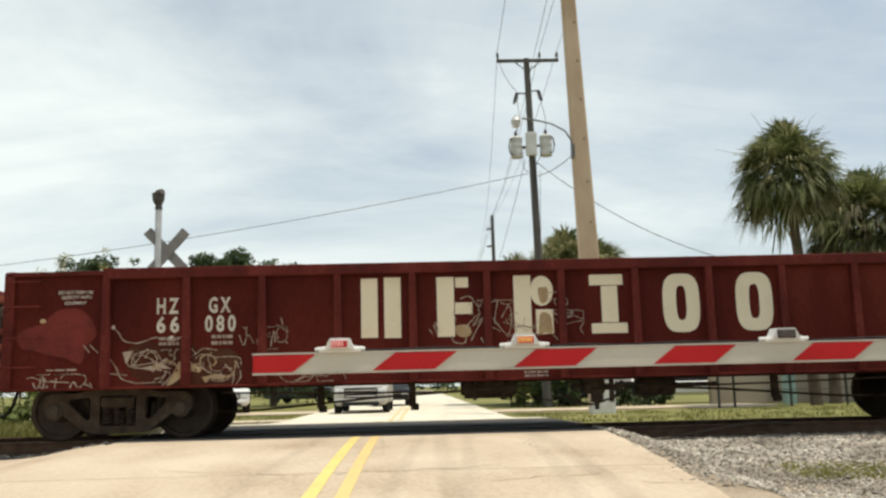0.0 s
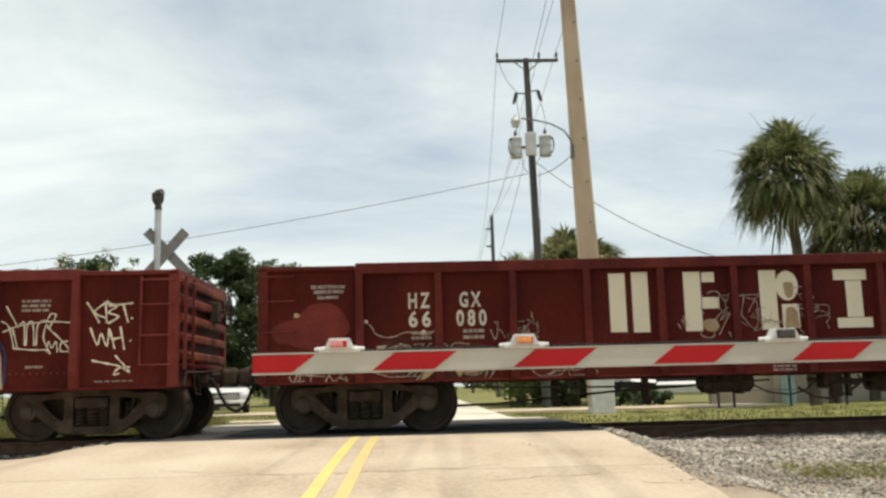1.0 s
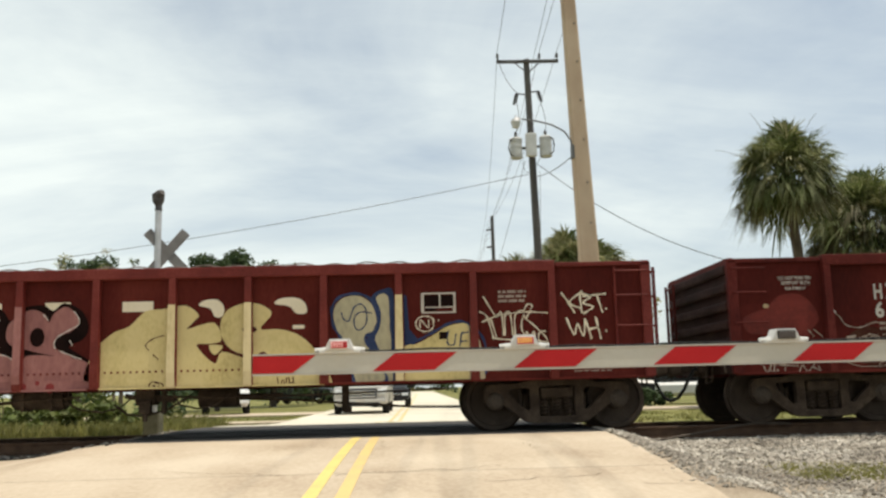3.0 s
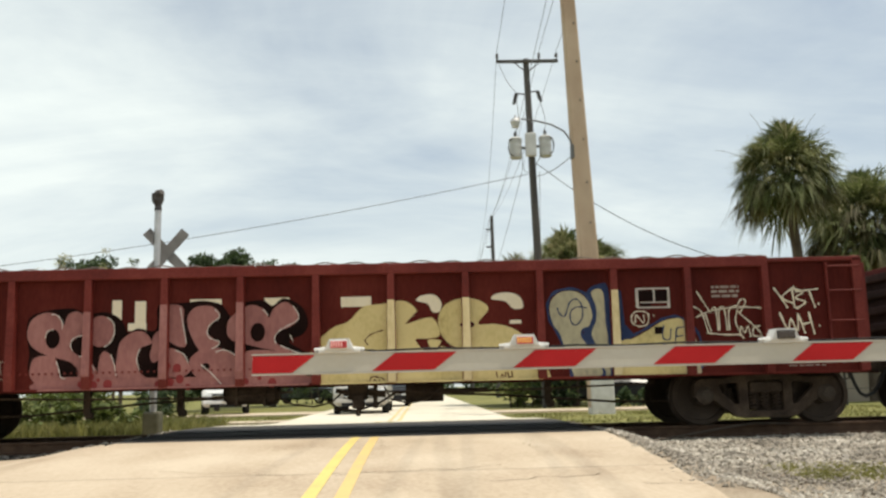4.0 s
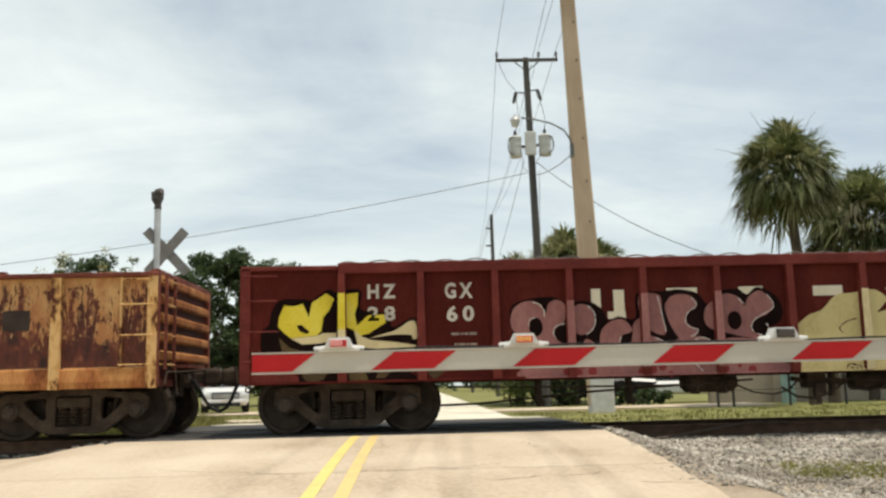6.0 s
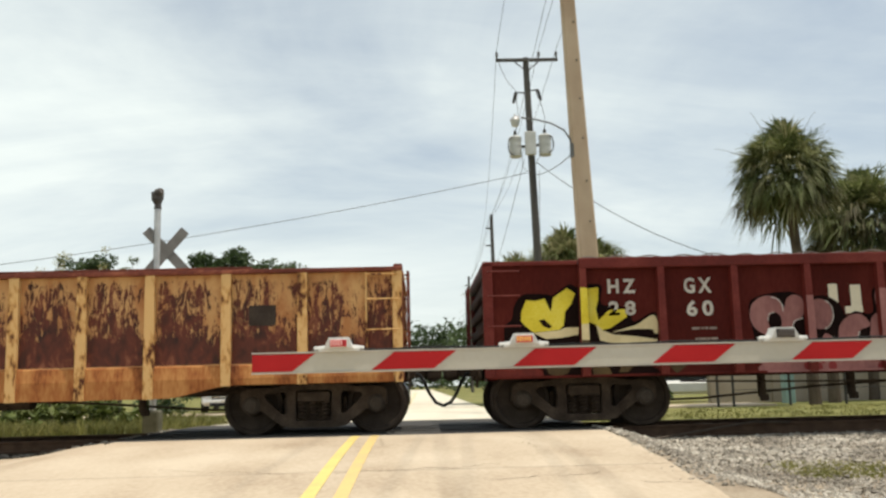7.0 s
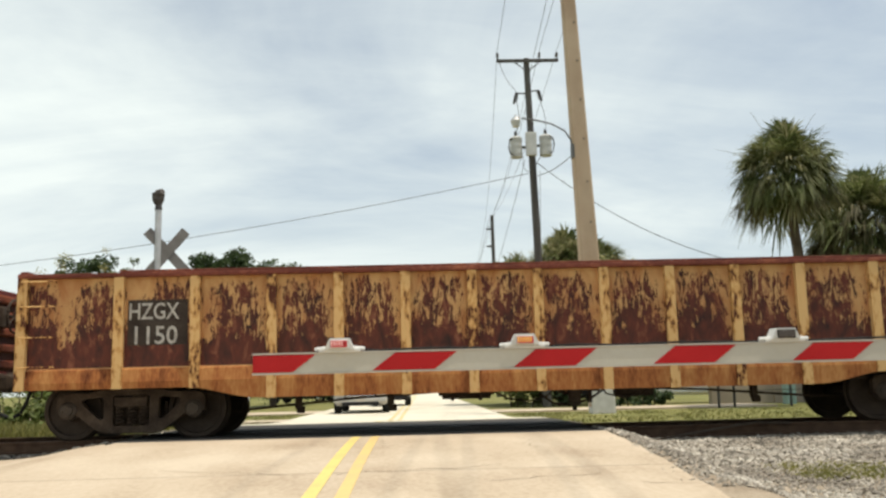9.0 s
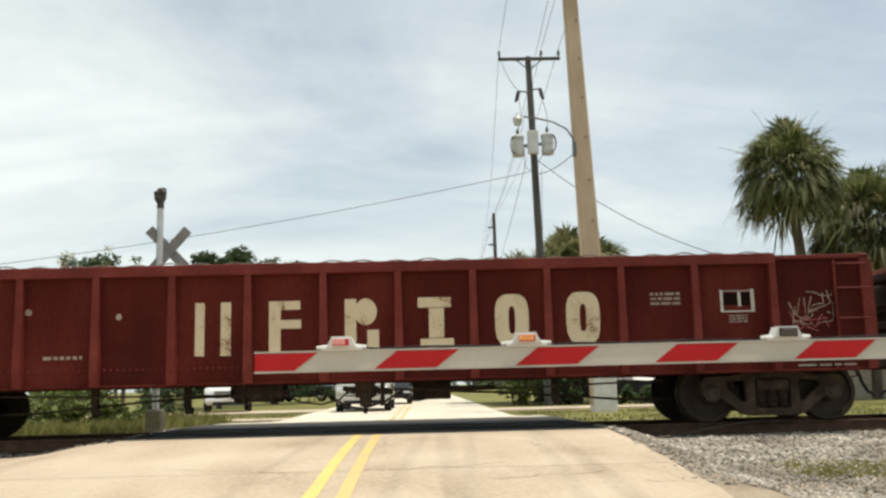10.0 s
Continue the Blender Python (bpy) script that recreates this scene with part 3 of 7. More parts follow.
def red_gondola(label, trim):
    car = thing("gondola_car", label, "gondola car", "gondola cars of the train")
    L = LENGTH / 2
    ribs = rib_places("red")
    for s in (-1, 1):
        bm = bmesh.new()
        box(bm, -L + 0.02, L - 0.02, s * (HALF - 0.09), s * (HALF - 0.11), 0.72, 2.27)
        part("side_wall", bm, RED_PAINT, car)
        bm = bmesh.new()
        box(bm, ribs[0] - 0.05, ribs[-1] + 0.05, s * HALF, s * (HALF - 0.15), 2.20, 2.35, 0.012)
        part("top_chord", bm, trim, car)
        for e in (-1, 1):
            bm = bmesh.new()
            box(bm, e * (L - 0.0), e * (-ribs[0] + 0.06), s * (HALF - 0.04), s * (HALF - 0.14), 2.26, 2.322, 0.01)
            part("end_cap_rail", bm, trim, car)
        bm = bmesh.new()
        box(bm, -L + 0.03, L - 0.03, s * (HALF - 0.055), s * (HALF - 0.12), 0.70, 0.735, 0.006)
        part("side_sill", bm, RED_PAINT, car)
        for x in ribs:
            bm = bmesh.new()
            w0, w1 = 0.055, 0.07
            ring = []
            for z, out in ((0.715, 0.03), (0.92, -0.004), (2.205, -0.002)):
                wz = w1 + (w0 - w1) * (z - 0.7) / 1.49
                yo, yi = s * (HALF - out), s * (HALF - 0.10)
                ring.append([bm.verts.new(p) for p in ((x - wz, yi, z), (x - wz * 0.82, yo, z), (x + wz * 0.82, yo, z), (x + wz, yi, z))])
            for a, b in zip(ring, ring[1:]):
                for k in range(4):
                    bm.faces.new((a[k], a[(k + 1) % 4], b[(k + 1) % 4], b[k]))
            bm.faces.new(ring[0]); bm.faces.new(ring[-1][::-1])
            bmesh.ops.recalc_face_normals(bm, faces=bm.faces)
            part("side_post", bm, trim, car)
        if s < 0:
            bm = bmesh.new()
            for a, b in zip(ribs, ribs[1:]):
                for k in range(10):
                    x = a + 0.13 + (b - a - 0.26) * k / 9
                    box(bm, x - 0.014, x + 0.014, s * (HALF - 0.075), s * (HALF - 0.092), 0.925, 0.953, 0.004)
            tagged(part("rivet_row", bm, trim, car), kind="stuff")
    underframe(car, LENGTH, DARK_RED)
    return car


def moving(car, centre, wheels):
    MOVERS.append((car, centre, wheels))


MOVERS = []
car_a = red_gondola("oxide-red open gondola car with large cream lettering and scrawled graffiti", DULL_TRIM)
car_b = red_gondola("oxide-red open gondola car with pink, cream and yellow graffiti", RED_TRIM)
car_d = red_gondola("oxide-red open gondola car with large weathered cream lettering", RED_TRIM)
for car, centre, bw, trim in ((car_a, 1.96, False, DULL_TRIM), (car_b, -14.42, True, RED_TRIM), (car_d, -46.30, True, RED_TRIM)):
    end_fittings(car, LENGTH / 2, trim, bw)
    end_fittings(car, -LENGTH / 2, trim, False)
    wheels = truck(car, LENGTH / 2 - 1.30) + truck(car, -LENGTH / 2 + 1.42)
    moving(car, centre, wheels)
WIRE_STEEL = surface("dark_galvanised_bolt", [(0.10, 0.09, 0.08), (0.16, 0.15, 0.13)], 0.6, 0.4, 5, 50, 0.0)
LAMP_GREY = surface("pale_grey_lamp_housing", [(0.5, 0.49, 0.46), (0.66, 0.65, 0.62)], 0.45, 0, 5, 50, 0.05)
# ---------------------------------------------------------------- crossing gate in front of the camera
GATE_Y, GATE_Z = 5.2, 0.79


def gate_arm():
    gate = thing("crossing_gate", "lowered crossing gate arm with red and white stripes and three lamps", "crossing gate")
    h0, x0, x1 = 0.062, -0.975, 6.4
    bm = bmesh.new()
    box(bm, x0, x1, GATE_Y + 0.004, GATE_Y + 0.05, GATE_Z - h0 + 0.004, GATE_Z + h0 - 0.004, 0.006)
    part("arm_board", bm, GATE_WHITE, gate, "white sheeted gate board")
    for z in (-h0, h0 - 0.008):
        bm = bmesh.new()
        box(bm, x0 - 0.003, x1, GATE_Y - 0.002, GATE_Y + 0.05, GATE_Z + z, GATE_Z + z + 0.008)
        part("arm_edge", bm, GATE_EDGE, gate)
    x = -0.628
    k = 0
    while x + k * 0.8205 < x1:
        xr = x + k * 0.8205       # lower right corner side of each red stripe
        a, b = xr - 0.36 - 0.09, xr - 0.09
        zl, zh = GATE_Z - h0 + 0.012, GATE_Z + h0 - 0.012
        pts = [(max(a - 0.026, x0), zl), (b - 0.026, zl), (b + 0.106, zh), (max(a + 0.106, x0), zh)]
        bm = bmesh.new()
        lo = [bm.verts.new((p[0], GATE_Y - 0.001, p[1])) for p in pts]
        hi = [bm.verts.new((p[0], GATE_Y + 0.006, p[1])) for p in pts]
        bm.faces.new(lo); bm.faces.new(hi[::-1])
        for j in range(4):
            bm.faces.new((lo[(j + 1) % 4], lo[j], hi[j], hi[(j + 1) % 4]))
        bmesh.ops.recalc_face_normals(bm, faces=bm.faces)
        part("red_stripe", bm, GATE_RED, gate, "red reflective stripe")
        k += 1
    return gate


gate = gate_arm()

# ---------------------------------------------------------------- poles


def concrete_pole():
    bm = bmesh.new()
    a, b = Vector((5.47, 27.5, -0.32)), Vector((5.04, 27.5, 13.4))
    n = 24
    rings = []
    for k in range(n + 1):
        t = k / n
        c = a.lerp(b, t)
        r = 0.325 - 0.115 * t
        ch = r * 0.82
        rings.append([bm.verts.new(c + Vector(p)) for p in ((-r, -ch, 0), (-ch, -r, 0), (ch, -r, 0), (r, -ch, 0), (r, ch, 0), (ch, r, 0), (-ch, r, 0), (-r, ch, 0))])
    for p, q in zip(rings, rings[1:]):
        for k in range(8):
            bm.faces.new((p[k], p[(k + 1) % 8], q[(k + 1) % 8], q[k]))
    bm.faces.new(rings[0][::-1]); bm.faces.new(rings[-1])
    bmesh.ops.recalc_face_normals(bm, faces=bm.faces)
    ob = thing("power_pole", "tall tapered tan concrete power pole", "utility pole")
    part("shaft", bm, POLE_CONCRETE, ob)
    for z in (1.9, 2.7, 3.5, 4.3, 5.6, 6.9, 8.3, 9.6, 10.9, 12.2):
        t = (z + 0.32) / 13.72
        bm = bmesh.new()
        x = 5.47 - 0.43 * t
        rod(bm, (x + 0.10, 27.5 - 0.33 + 0.115 * t + 0.02, z), (x + 0.10, 27.5 - 0.37 + 0.115 * t, z), 0.03, seg=8)
        part("bolt", bm, WIRE_STEEL, ob)
    bm = bmesh.new()
    box(bm, 5.50 - 0.36, 5.50 + 0.36, 27.5 - 0.345, 27.5 + 0.345, -0.34, 1.15, 0.05)
    part("painted_base", bm, LAMP_GREY, ob, "white painted pole base")
    return ob


concrete_pole()

# gate lamps, mast and counterweight side
LENS_LIT = glow("lit_red_lens", (0.28, 0.008, 0.012), 0.5)
LENS_BAR = glow("lens_highlight_bar", (0.8, 0.5, 0.45), 0.25)
LENS_AMBER = glow("lit_amber_lens_bar", (0.75, 0.5, 0.12), 0.5)
LENS_OFF = surface("unlit_smoky_lens", [(0.07, 0.06, 0.055), (0.12, 0.10, 0.09)], 0.35, 0, 5, 50, 0.0)
LENS_DIM = surface("unlit_red_lens", [(0.25, 0.03, 0.03), (0.33, 0.05, 0.05)], 0.25, 0, 5, 50, 0.0)


def gate_lamp(x, state):
    z = GATE_Z + 0.062
    bm = bmesh.new()
    box(bm, x - 0.12, x + 0.12, GATE_Y - 0.01, GATE_Y + 0.06, z - 0.004, z + 0.018, 0.005)
    w0, w1, h = 0.085, 0.055, 0.078
    lo = [bm.verts.new((x + a * w0, GATE_Y + b, z + 0.015)) for a, b in ((-1, -0.03), (1, -0.03), (1, 0.08), (-1, 0.08))]
    hi = [bm.verts.new((x + a * w1, GATE_Y + b, z + h)) for a, b in ((-1, -0.03), (1, -0.03), (1, 0.08), (-1, 0.08))]
    for k in range(4):
        bm.faces.new((lo[k], lo[(k + 1) % 4], hi[(k + 1) % 4], hi[k]))
    bm.faces.new(hi); bm.faces.new(lo[::-1])
    for s in (-1, 1):
        rod(bm, (x + s * 0.07, GATE_Y + 0.02, z + 0.022), (x + s * 0.145, GATE_Y + 0.02, z + 0.014), 0.013, seg=8)
    housing = part("lamp_housing", bm, LAMP_GREY, gate, "pale grey gate lamp housing")
    bm = bmesh.new()
    box(bm, x - 0.054, x + 0.054, GATE_Y - 0.040, GATE_Y - 0.028, z + 0.018, z + 0.068, 0.005)
    part("lens_rim", bm, BLACK if state == "off" else LAMP_GREY, housing)
    bm = bmesh.new()
    box(bm, x - 0.048, x + 0.048, GATE_Y - 0.046, GATE_Y - 0.036, z + 0.023, z + 0.063, 0.004)
    part("lens", bm, LENS_OFF if state == "off" else LENS_LIT, housing, "unlit smoky lamp lens" if state == "off" else "glowing red lamp lens")
    for k in range(6):
        bm = bmesh.new()
        xk = x - 0.04 + k * 0.0145
        box(bm, xk - 0.0028, xk + 0.0028, GATE_Y - 0.049, GATE_Y - 0.044, z + 0.030, z + 0.060, 0.001)
        part("lens_flute", bm, LENS_OFF if state == "off" else LENS_AMBER if state == "amber" else LENS_BAR if k < 5 else LENS_DIM, housing)


for x, state in ((-0.473, "on"), (0.605, "amber"), (2.14, "off")):
    gate_lamp(x, state)
bm = bmesh.new()
for a, b in ((-0.40, -0.25), (-0.25, 0.50), (0.70, 1.2), (1.2, 2.0), (2.25, 3.4), (3.4, 6.3)):
    hose(bm, [(a, GATE_Y + 0.03, GATE_Z + 0.066), (a * 0.6 + b * 0.4, GATE_Y + 0.02, GATE_Z + 0.074), (b, GATE_Y + 0.03, GATE_Z + 0.066)], 0.006, 5)
part("lamp_cable", bm, BLACK, gate, "black lamp cable")
# the mast that carries the arm, beyond the road's edge
bm = bmesh.new()
rod(bm, (6.2, GATE_Y + 0.25, -0.62), (6.2, GATE_Y + 0.25, 3.6), 0.06, seg=14)
box(bm, 6.0, 6.4, GATE_Y + 0.05, GATE_Y + 0.45, -0.72, -0.5, 0.02)
part("mast", bm, ALUMINIUM, gate, "aluminium signal mast")
bm = bmesh.new()
box(bm, 5.95, 6.45, GATE_Y - 0.02, GATE_Y + 0.5, 0.50, 1.05, 0.03)
part("gate_mechanism", bm, ALUMINIUM, gate)

# ---------------------------------------------------------------- wooden pole, wires, street lamp
CERAMIC = surface("grey_porcelain", [(0.05, 0.045, 0.04), (0.10, 0.09, 0.085)], 0.4, 0, 5, 50, 0.05)
TRANSFORMER = surface("pale_transformer_paint", [(0.45, 0.45, 0.43), (0.6, 0.6, 0.58)], 0.5, 0, 3, 30, 0.1)
WIRE = surface("weathered_aluminium_wire", [(0.10, 0.10, 0.10), (0.16, 0.16, 0.16)], 0.6, 0.3, 5, 50, 0.0)


def wood_pole():
    ob = thing("utility_pole", "weathered dark wooden utility pole with crossarm and two transformers", "utility pole")
    Y = 36.0
    bm = bmesh.new()
    rod(bm, (5.02, Y, -0.4), (4.71, Y, 14.3), 0.19, 0.125, 14)
    part("pole", bm, POLE_WOOD, ob)
    bm = bmesh.new()
    box(bm, 3.42, 6.05, Y - 0.22, Y - 0.12, 14.09, 14.22, 0.01)
    part("crossarm", bm, POLE_WOOD, ob)
    for s in (-1, 1):
        bm = bmesh.new()
        rod(bm, (4.73 + s * 0.55, Y - 0.16, 14.12), (4.73 + s * 0.08, Y - 0.16, 13.72), 0.025, seg=6)
        part("arm_brace", bm, WIRE, ob)
    for x in (3.47, 5.25, 5.99):
        bm = bmesh.new()
        rod(bm, (x, Y - 0.17, 14.2), (x, Y - 0.17, 14.36), 0.03, seg=8)
        for k in range(3):
            rod(bm, (x, Y - 0.17, 14.34 + k * 0.06), (x, Y - 0.17, 14.38 + k * 0.06), 0.07 - 0.008 * k, 0.05, 10)
        part("insulator", bm, CERAMIC, ob)
    for s, x, z in ((-1, 4.24, 12.65), (1, 5.18, 12.75)):
        bm = bmesh.new()
        rod(bm, (4.75, Y, z + 0.1), (x, Y, z + 0.15), 0.03, seg=6)
        rod(bm, (x, Y, z + 0.15), (x - s * -0.12, Y, z - 0.32), 0.055, seg=8)
        for k in range(4):
            rod(bm, (x + s * 0.02 * k, Y, z + 0.08 - k * 0.09), (x + s * 0.02 * k, Y, z + 0.05 - k * 0.09), 0.09, seg=10)
        part("fuse_cutout", bm, CERAMIC, ob)
    for x, z in ((4.14, 10.42), (5.38, 10.48)):
        bm = bmesh.new()
        rod(bm, (x, Y - 0.05, z - 0.42), (x, Y - 0.05, z + 0.36), 0.25, seg=20)
        rod(bm, (x, Y - 0.05, z + 0.36), (x, Y - 0.05, z + 0.44), 0.28, 0.2, 20)
        rod(bm, (x, Y - 0.05, z - 0.46), (x, Y - 0.05, z - 0.42), 0.22, 0.27, 20)
        can = part("transformer", bm, TRANSFORMER, ob, "pale grey transformer can", smooth=False)
        bm = bmesh.new()
        rod(bm, (x, Y - 0.05, z + 0.42), (x, Y - 0.05, z + 0.72), 0.05, 0.03, 8)
        for k in range(3):
            rod(bm, (x, Y - 0.05, z + 0.46 + k * 0.07), (x, Y - 0.05, z + 0.49 + k * 0.07), 0.075, seg=10)
        part("bushing", bm, CERAMIC, can)
        for dz in (-0.30, 0.0, 0.24):
            bm = bmesh.new()
            rod(bm, (x, Y - 0.05, z + dz), (x, Y - 0.05, z + dz + 0.03), 0.268, seg=20)
            part("band", bm, TRANSFORMER, can)
        bm = bmesh.new()
        out = -1 if x < 4.7 else 1
        for dy in (-0.32, -0.20):
            hose(bm, [(x + out * 0.10, Y + dy, z + 0.36), (x + out * 0.28, Y + dy, z + 0.26), (x + out * 0.33, Y + dy, z - 0.02), (x + out * 0.28, Y + dy, z - 0.30), (x + out * 0.10, Y + dy, z - 0.44)], 0.018, 6)
        part("cooling_pipe", bm, CERAMIC, can)
        bm = bmesh.new()
        box(bm, min(x, 4.8), max(x, 4.8), Y - 0.06, Y + 0.02, z - 0.05, z + 0.05)
        part("bracket", bm, WIRE, ob)
    bm = bmesh.new()
    box(bm, 4.52, 4.98, Y - 0.34, Y - 0.16, 10.0, 11.0, 0.03)
    part("transformer_plate", bm, TRANSFORMER, ob)
    return ob


def far_pole(x, y, top, label):
    ob = thing("utility_pole", label, "utility pole")
    bm = bmesh.new()
    rod(bm, (x + 0.1, y, -0.4), (x, y, top), 0.2, 0.13, 10)
    part("pole", bm, POLE_WOOD, ob)
    bm = bmesh.new()
    for k in (1.2, 2.6):
        box(bm, x - 0.5, x + 0.02, y - 0.2, y - 0.1, top - k, top - k + 0.12)
    part("crossarm", bm, POLE_WOOD, ob)
    return ob


POLE = wood_pole()
for a, b, sag in (((4.24, 35.9, 12.4), (4.14, 35.9, 11.1), -0.1), ((5.20, 35.9, 12.5), (5.38, 35.9, 11.2), -0.1), ((4.4, 35.8, 10.0), (4.65, 35.8, 9.3), 0.12), ((5.2, 35.8, 10.05), (4.95, 35.8, 9.5), 0.15), ((4.25, 35.9, 12.8), (3.47, 35.8, 14.4), 0.1)):
    pts = [Vector(a).lerp(Vector(b), t) - Vector((4 * sag * t * (1 - t), 0, 4 * abs(sag) * t * (1 - t))) for t in steps(0, 1, 8)]
    bm = bmesh.new()
    hose(bm, pts, 0.012, 5)
    part("drop_lead", bm, CERAMIC, POLE)
far_pole(5.9, 70, 14.1, "distant wooden utility pole with short arms")
far_pole(6.2, 110, 14.0, "distant wooden utility pole beside the road")


def wire(a, b, sag, r=0.010, group="overhead wires"):
    a, b = Vector(a), Vector(b)
    pts = [a.lerp(b, t) - Vector((0, 0, 4 * sag * t * (1 - t))) for t in steps(0, 1, 24)]
    bm = bmesh.new()
    hose(bm, pts, r, 5)
    return tagged(part("overhead_wire", bm, WIRE), "thin grey overhead power wire strung between poles", "wire", group)


for x, xn in ((3.47, 2.2), (5.25, 4.15), (5.99, 5.0), (4.71, 3.2)):
    wire((x, 35.8, 14.58 if x != 4.71 else 13.2), (xn, -14, 17.0), 0.6)
    wire((x, 35.8, 14.58 if x != 4.71 else 13.2), (5.6 + (x - 4.7) * 0.25, 70, 13.4 + (x - 3.5) * 0.2), 0.9)
    wire((5.6 + (x - 4.7) * 0.25, 70, 13.4 + (x - 3.5) * 0.2), (6.1, 110, 13.4), 1.0)
wire((4.6, 36, 9.3), (-19.5, 40, 6.4), 0.28, 0.014)
wire((-19.5, 40, 6.4), (-60, 46, 7.5), 0.8, 0.014)
wire((5.0, 36, 9.75), (14.2, 33, 4.6), 0.9, 0.016)
wire((4.9, 36, 9.2), (5.02, 27.5, 7.9), 0.15, 0.016)
wire((5.1, 36, 9.4), (8.2, 60, 6.0), 0.5, 0.012)
wire((4.5, 36, 9.9), (5.4, 70, 8.0), 0.4, 0.012)


def street_lamp():
    ob = thing("street_lamp", "street lamp on a curved arm fixed to the concrete pole", "street lamp")
    pts = [(4.95, 27.4, 8.05), (4.92, 27.4, 8.3), (4.72, 27.35, 8.6), (4.3, 27.3, 8.82), (3.8, 27.3, 8.95), (3.35, 27.3, 9.02)]
    bm = bmesh.new()
    hose(bm, pts, 0.028, 8)
    part("arm", bm, WIRE, ob)
    bm = bmesh.new()
    box(bm, 4.9, 5.05, 27.25, 27.5, 7.7, 8.15, 0.02)
    part("bracket", bm, WIRE, ob)
    bm = bmesh.new()
    rod(bm, (3.16, 27.3, 8.92), (3.16, 27.3, 9.02), 0.17, 0.12, 16)
    rod(bm, (3.16, 27.3, 9.02), (3.30, 27.3, 9.05), 0.05, 0.04, 10)
    rod(bm, (3.16, 27.3, 9.02), (3.16, 27.3, 9.14), 0.035, 0.03, 10)
    part("lamp_head", bm, ALUMINIUM, ob)
    bm = bmesh.new()
    rod(bm, (3.16, 27.3, 8.74), (3.16, 27.3, 8.92), 0.11, 0.16, 16)
    part("refractor", bm, TRANSFORMER, ob, "clear prismatic lamp bowl")
    return ob


street_lamp()

# ---------------------------------------------------------------- crossing signal on the far side, seen from behind
BELL_GREY = surface("sooty_bell_casting", [(0.07, 0.06, 0.055), (0.15, 0.135, 0.125)], 0.7, 0.2, 7, 40, 0.2)
OLD_CONCRETE = surface("mossy_foundation_concrete", [(0.09, 0.085, 0.06), (0.16, 0.15, 0.11)], 0.95, 0, 5, 40, 0.3)
# the shade on the boards' backs is put into this darker grey
SIGN_BACK = surface("weathered_shaded_sign_back", [(0.15, 0.14, 0.125), (0.22, 0.205, 0.19)], 0.6, 0.2, 4, 40, 0.1)


def crossing_signal():
    ob = thing("crossing_signal", "railway crossing signal mast with crossbuck and bell beside the road", "crossing signal")
    X, Y = -5.2, 17.6
    bm = bmesh.new()
    rod(bm, (X, Y, -0.2), (X, Y, 4.3), 0.066, seg=16)
    part("mast", bm, ALUMINIUM, ob, "silver aluminium mast")
    bm = bmesh.new()
    rod(bm, (X, Y, 4.26), (X, Y, 4.36), 0.075, 0.065, seg=14)
    rod(bm, (X, Y, 4.36), (X - 0.01, Y, 4.46), 0.065, 0.115, seg=16)
    rod(bm, (X - 0.01, Y, 4.46), (X - 0.01, Y, 4.60), 0.115, 0.125, seg=16)
    rod(bm, (X + 0.02, Y - 0.05, 4.58), (X + 0.10, Y - 0.11, 4.62), 0.10, 0.06, seg=14)
    part("bell", bm, BELL_GREY, ob, "dark warning bell on top of the mast")
    for s in (-1, 1):
        bm = bmesh.new()
        m = Matrix.Translation((X + 0.17, Y + 0.10 + 0.012 * s, 3.42)) @ Matrix.Rotation(radians(32), 4, "Z") @ Matrix.Rotation(radians(44 if s > 0 else -51), 4, "Y")
        bmesh.ops.create_cube(bm, size=1, matrix=m @ Matrix.Diagonal((1.16, 0.016, 0.20, 1)))
        part("crossbuck_board", bm, SIGN_BACK, ob, "grey back of a crossbuck board")
    bm = bmesh.new()
    box(bm, X - 0.62, X + 0.62, Y - 0.04, Y + 0.04, 2.42, 2.5, 0.01)
    part("lamp_bar", bm, ALUMINIUM, ob)
    for s in (-1, 1):
        for side in (-1, 1):
            xl = X + s * 0.42 + 0.05
            bm = bmesh.new()
            rod(bm, (xl, Y + side * 0.10, 2.32), (xl, Y + side * 0.115, 2.32), 0.255, seg=24)
            back_disc = part("background_disc", bm, BLACK, ob, "round black flasher background")
            bm = bmesh.new()
            rod(bm, (xl, Y + side * 0.05, 2.32), (xl, Y + side * 0.15, 2.32), 0.11, seg=18)
            part("red_lens", bm, LENS_DIM, back_disc, "unlit red flasher lens")
            bm = bmesh.new()
            for k in range(10):
                a0, a1 = math.pi * k / 10, math.pi * (k + 1) / 10
                vs = [bm.verts.new((xl + 0.125 * math.cos(a), Y + y, 2.32 + 0.125 * math.sin(a))) for a, y in ((a0, side * 0.1), (a1, side * 0.1), (a1, side * 0.34), (a0, side * 0.34))]
                bm.faces.new(vs)
            part("hood", bm, BLACK, back_disc)
    bm = bmesh.new()
    box(bm, X - 0.16, X + 0.16, Y - 0.16, Y + 0.16, -0.25, 0.3, 0.04)
    part("foundation", bm, OLD_CONCRETE, ob)
    return ob


crossing_signal()
# ---------------------------------------------------------------- yellow car


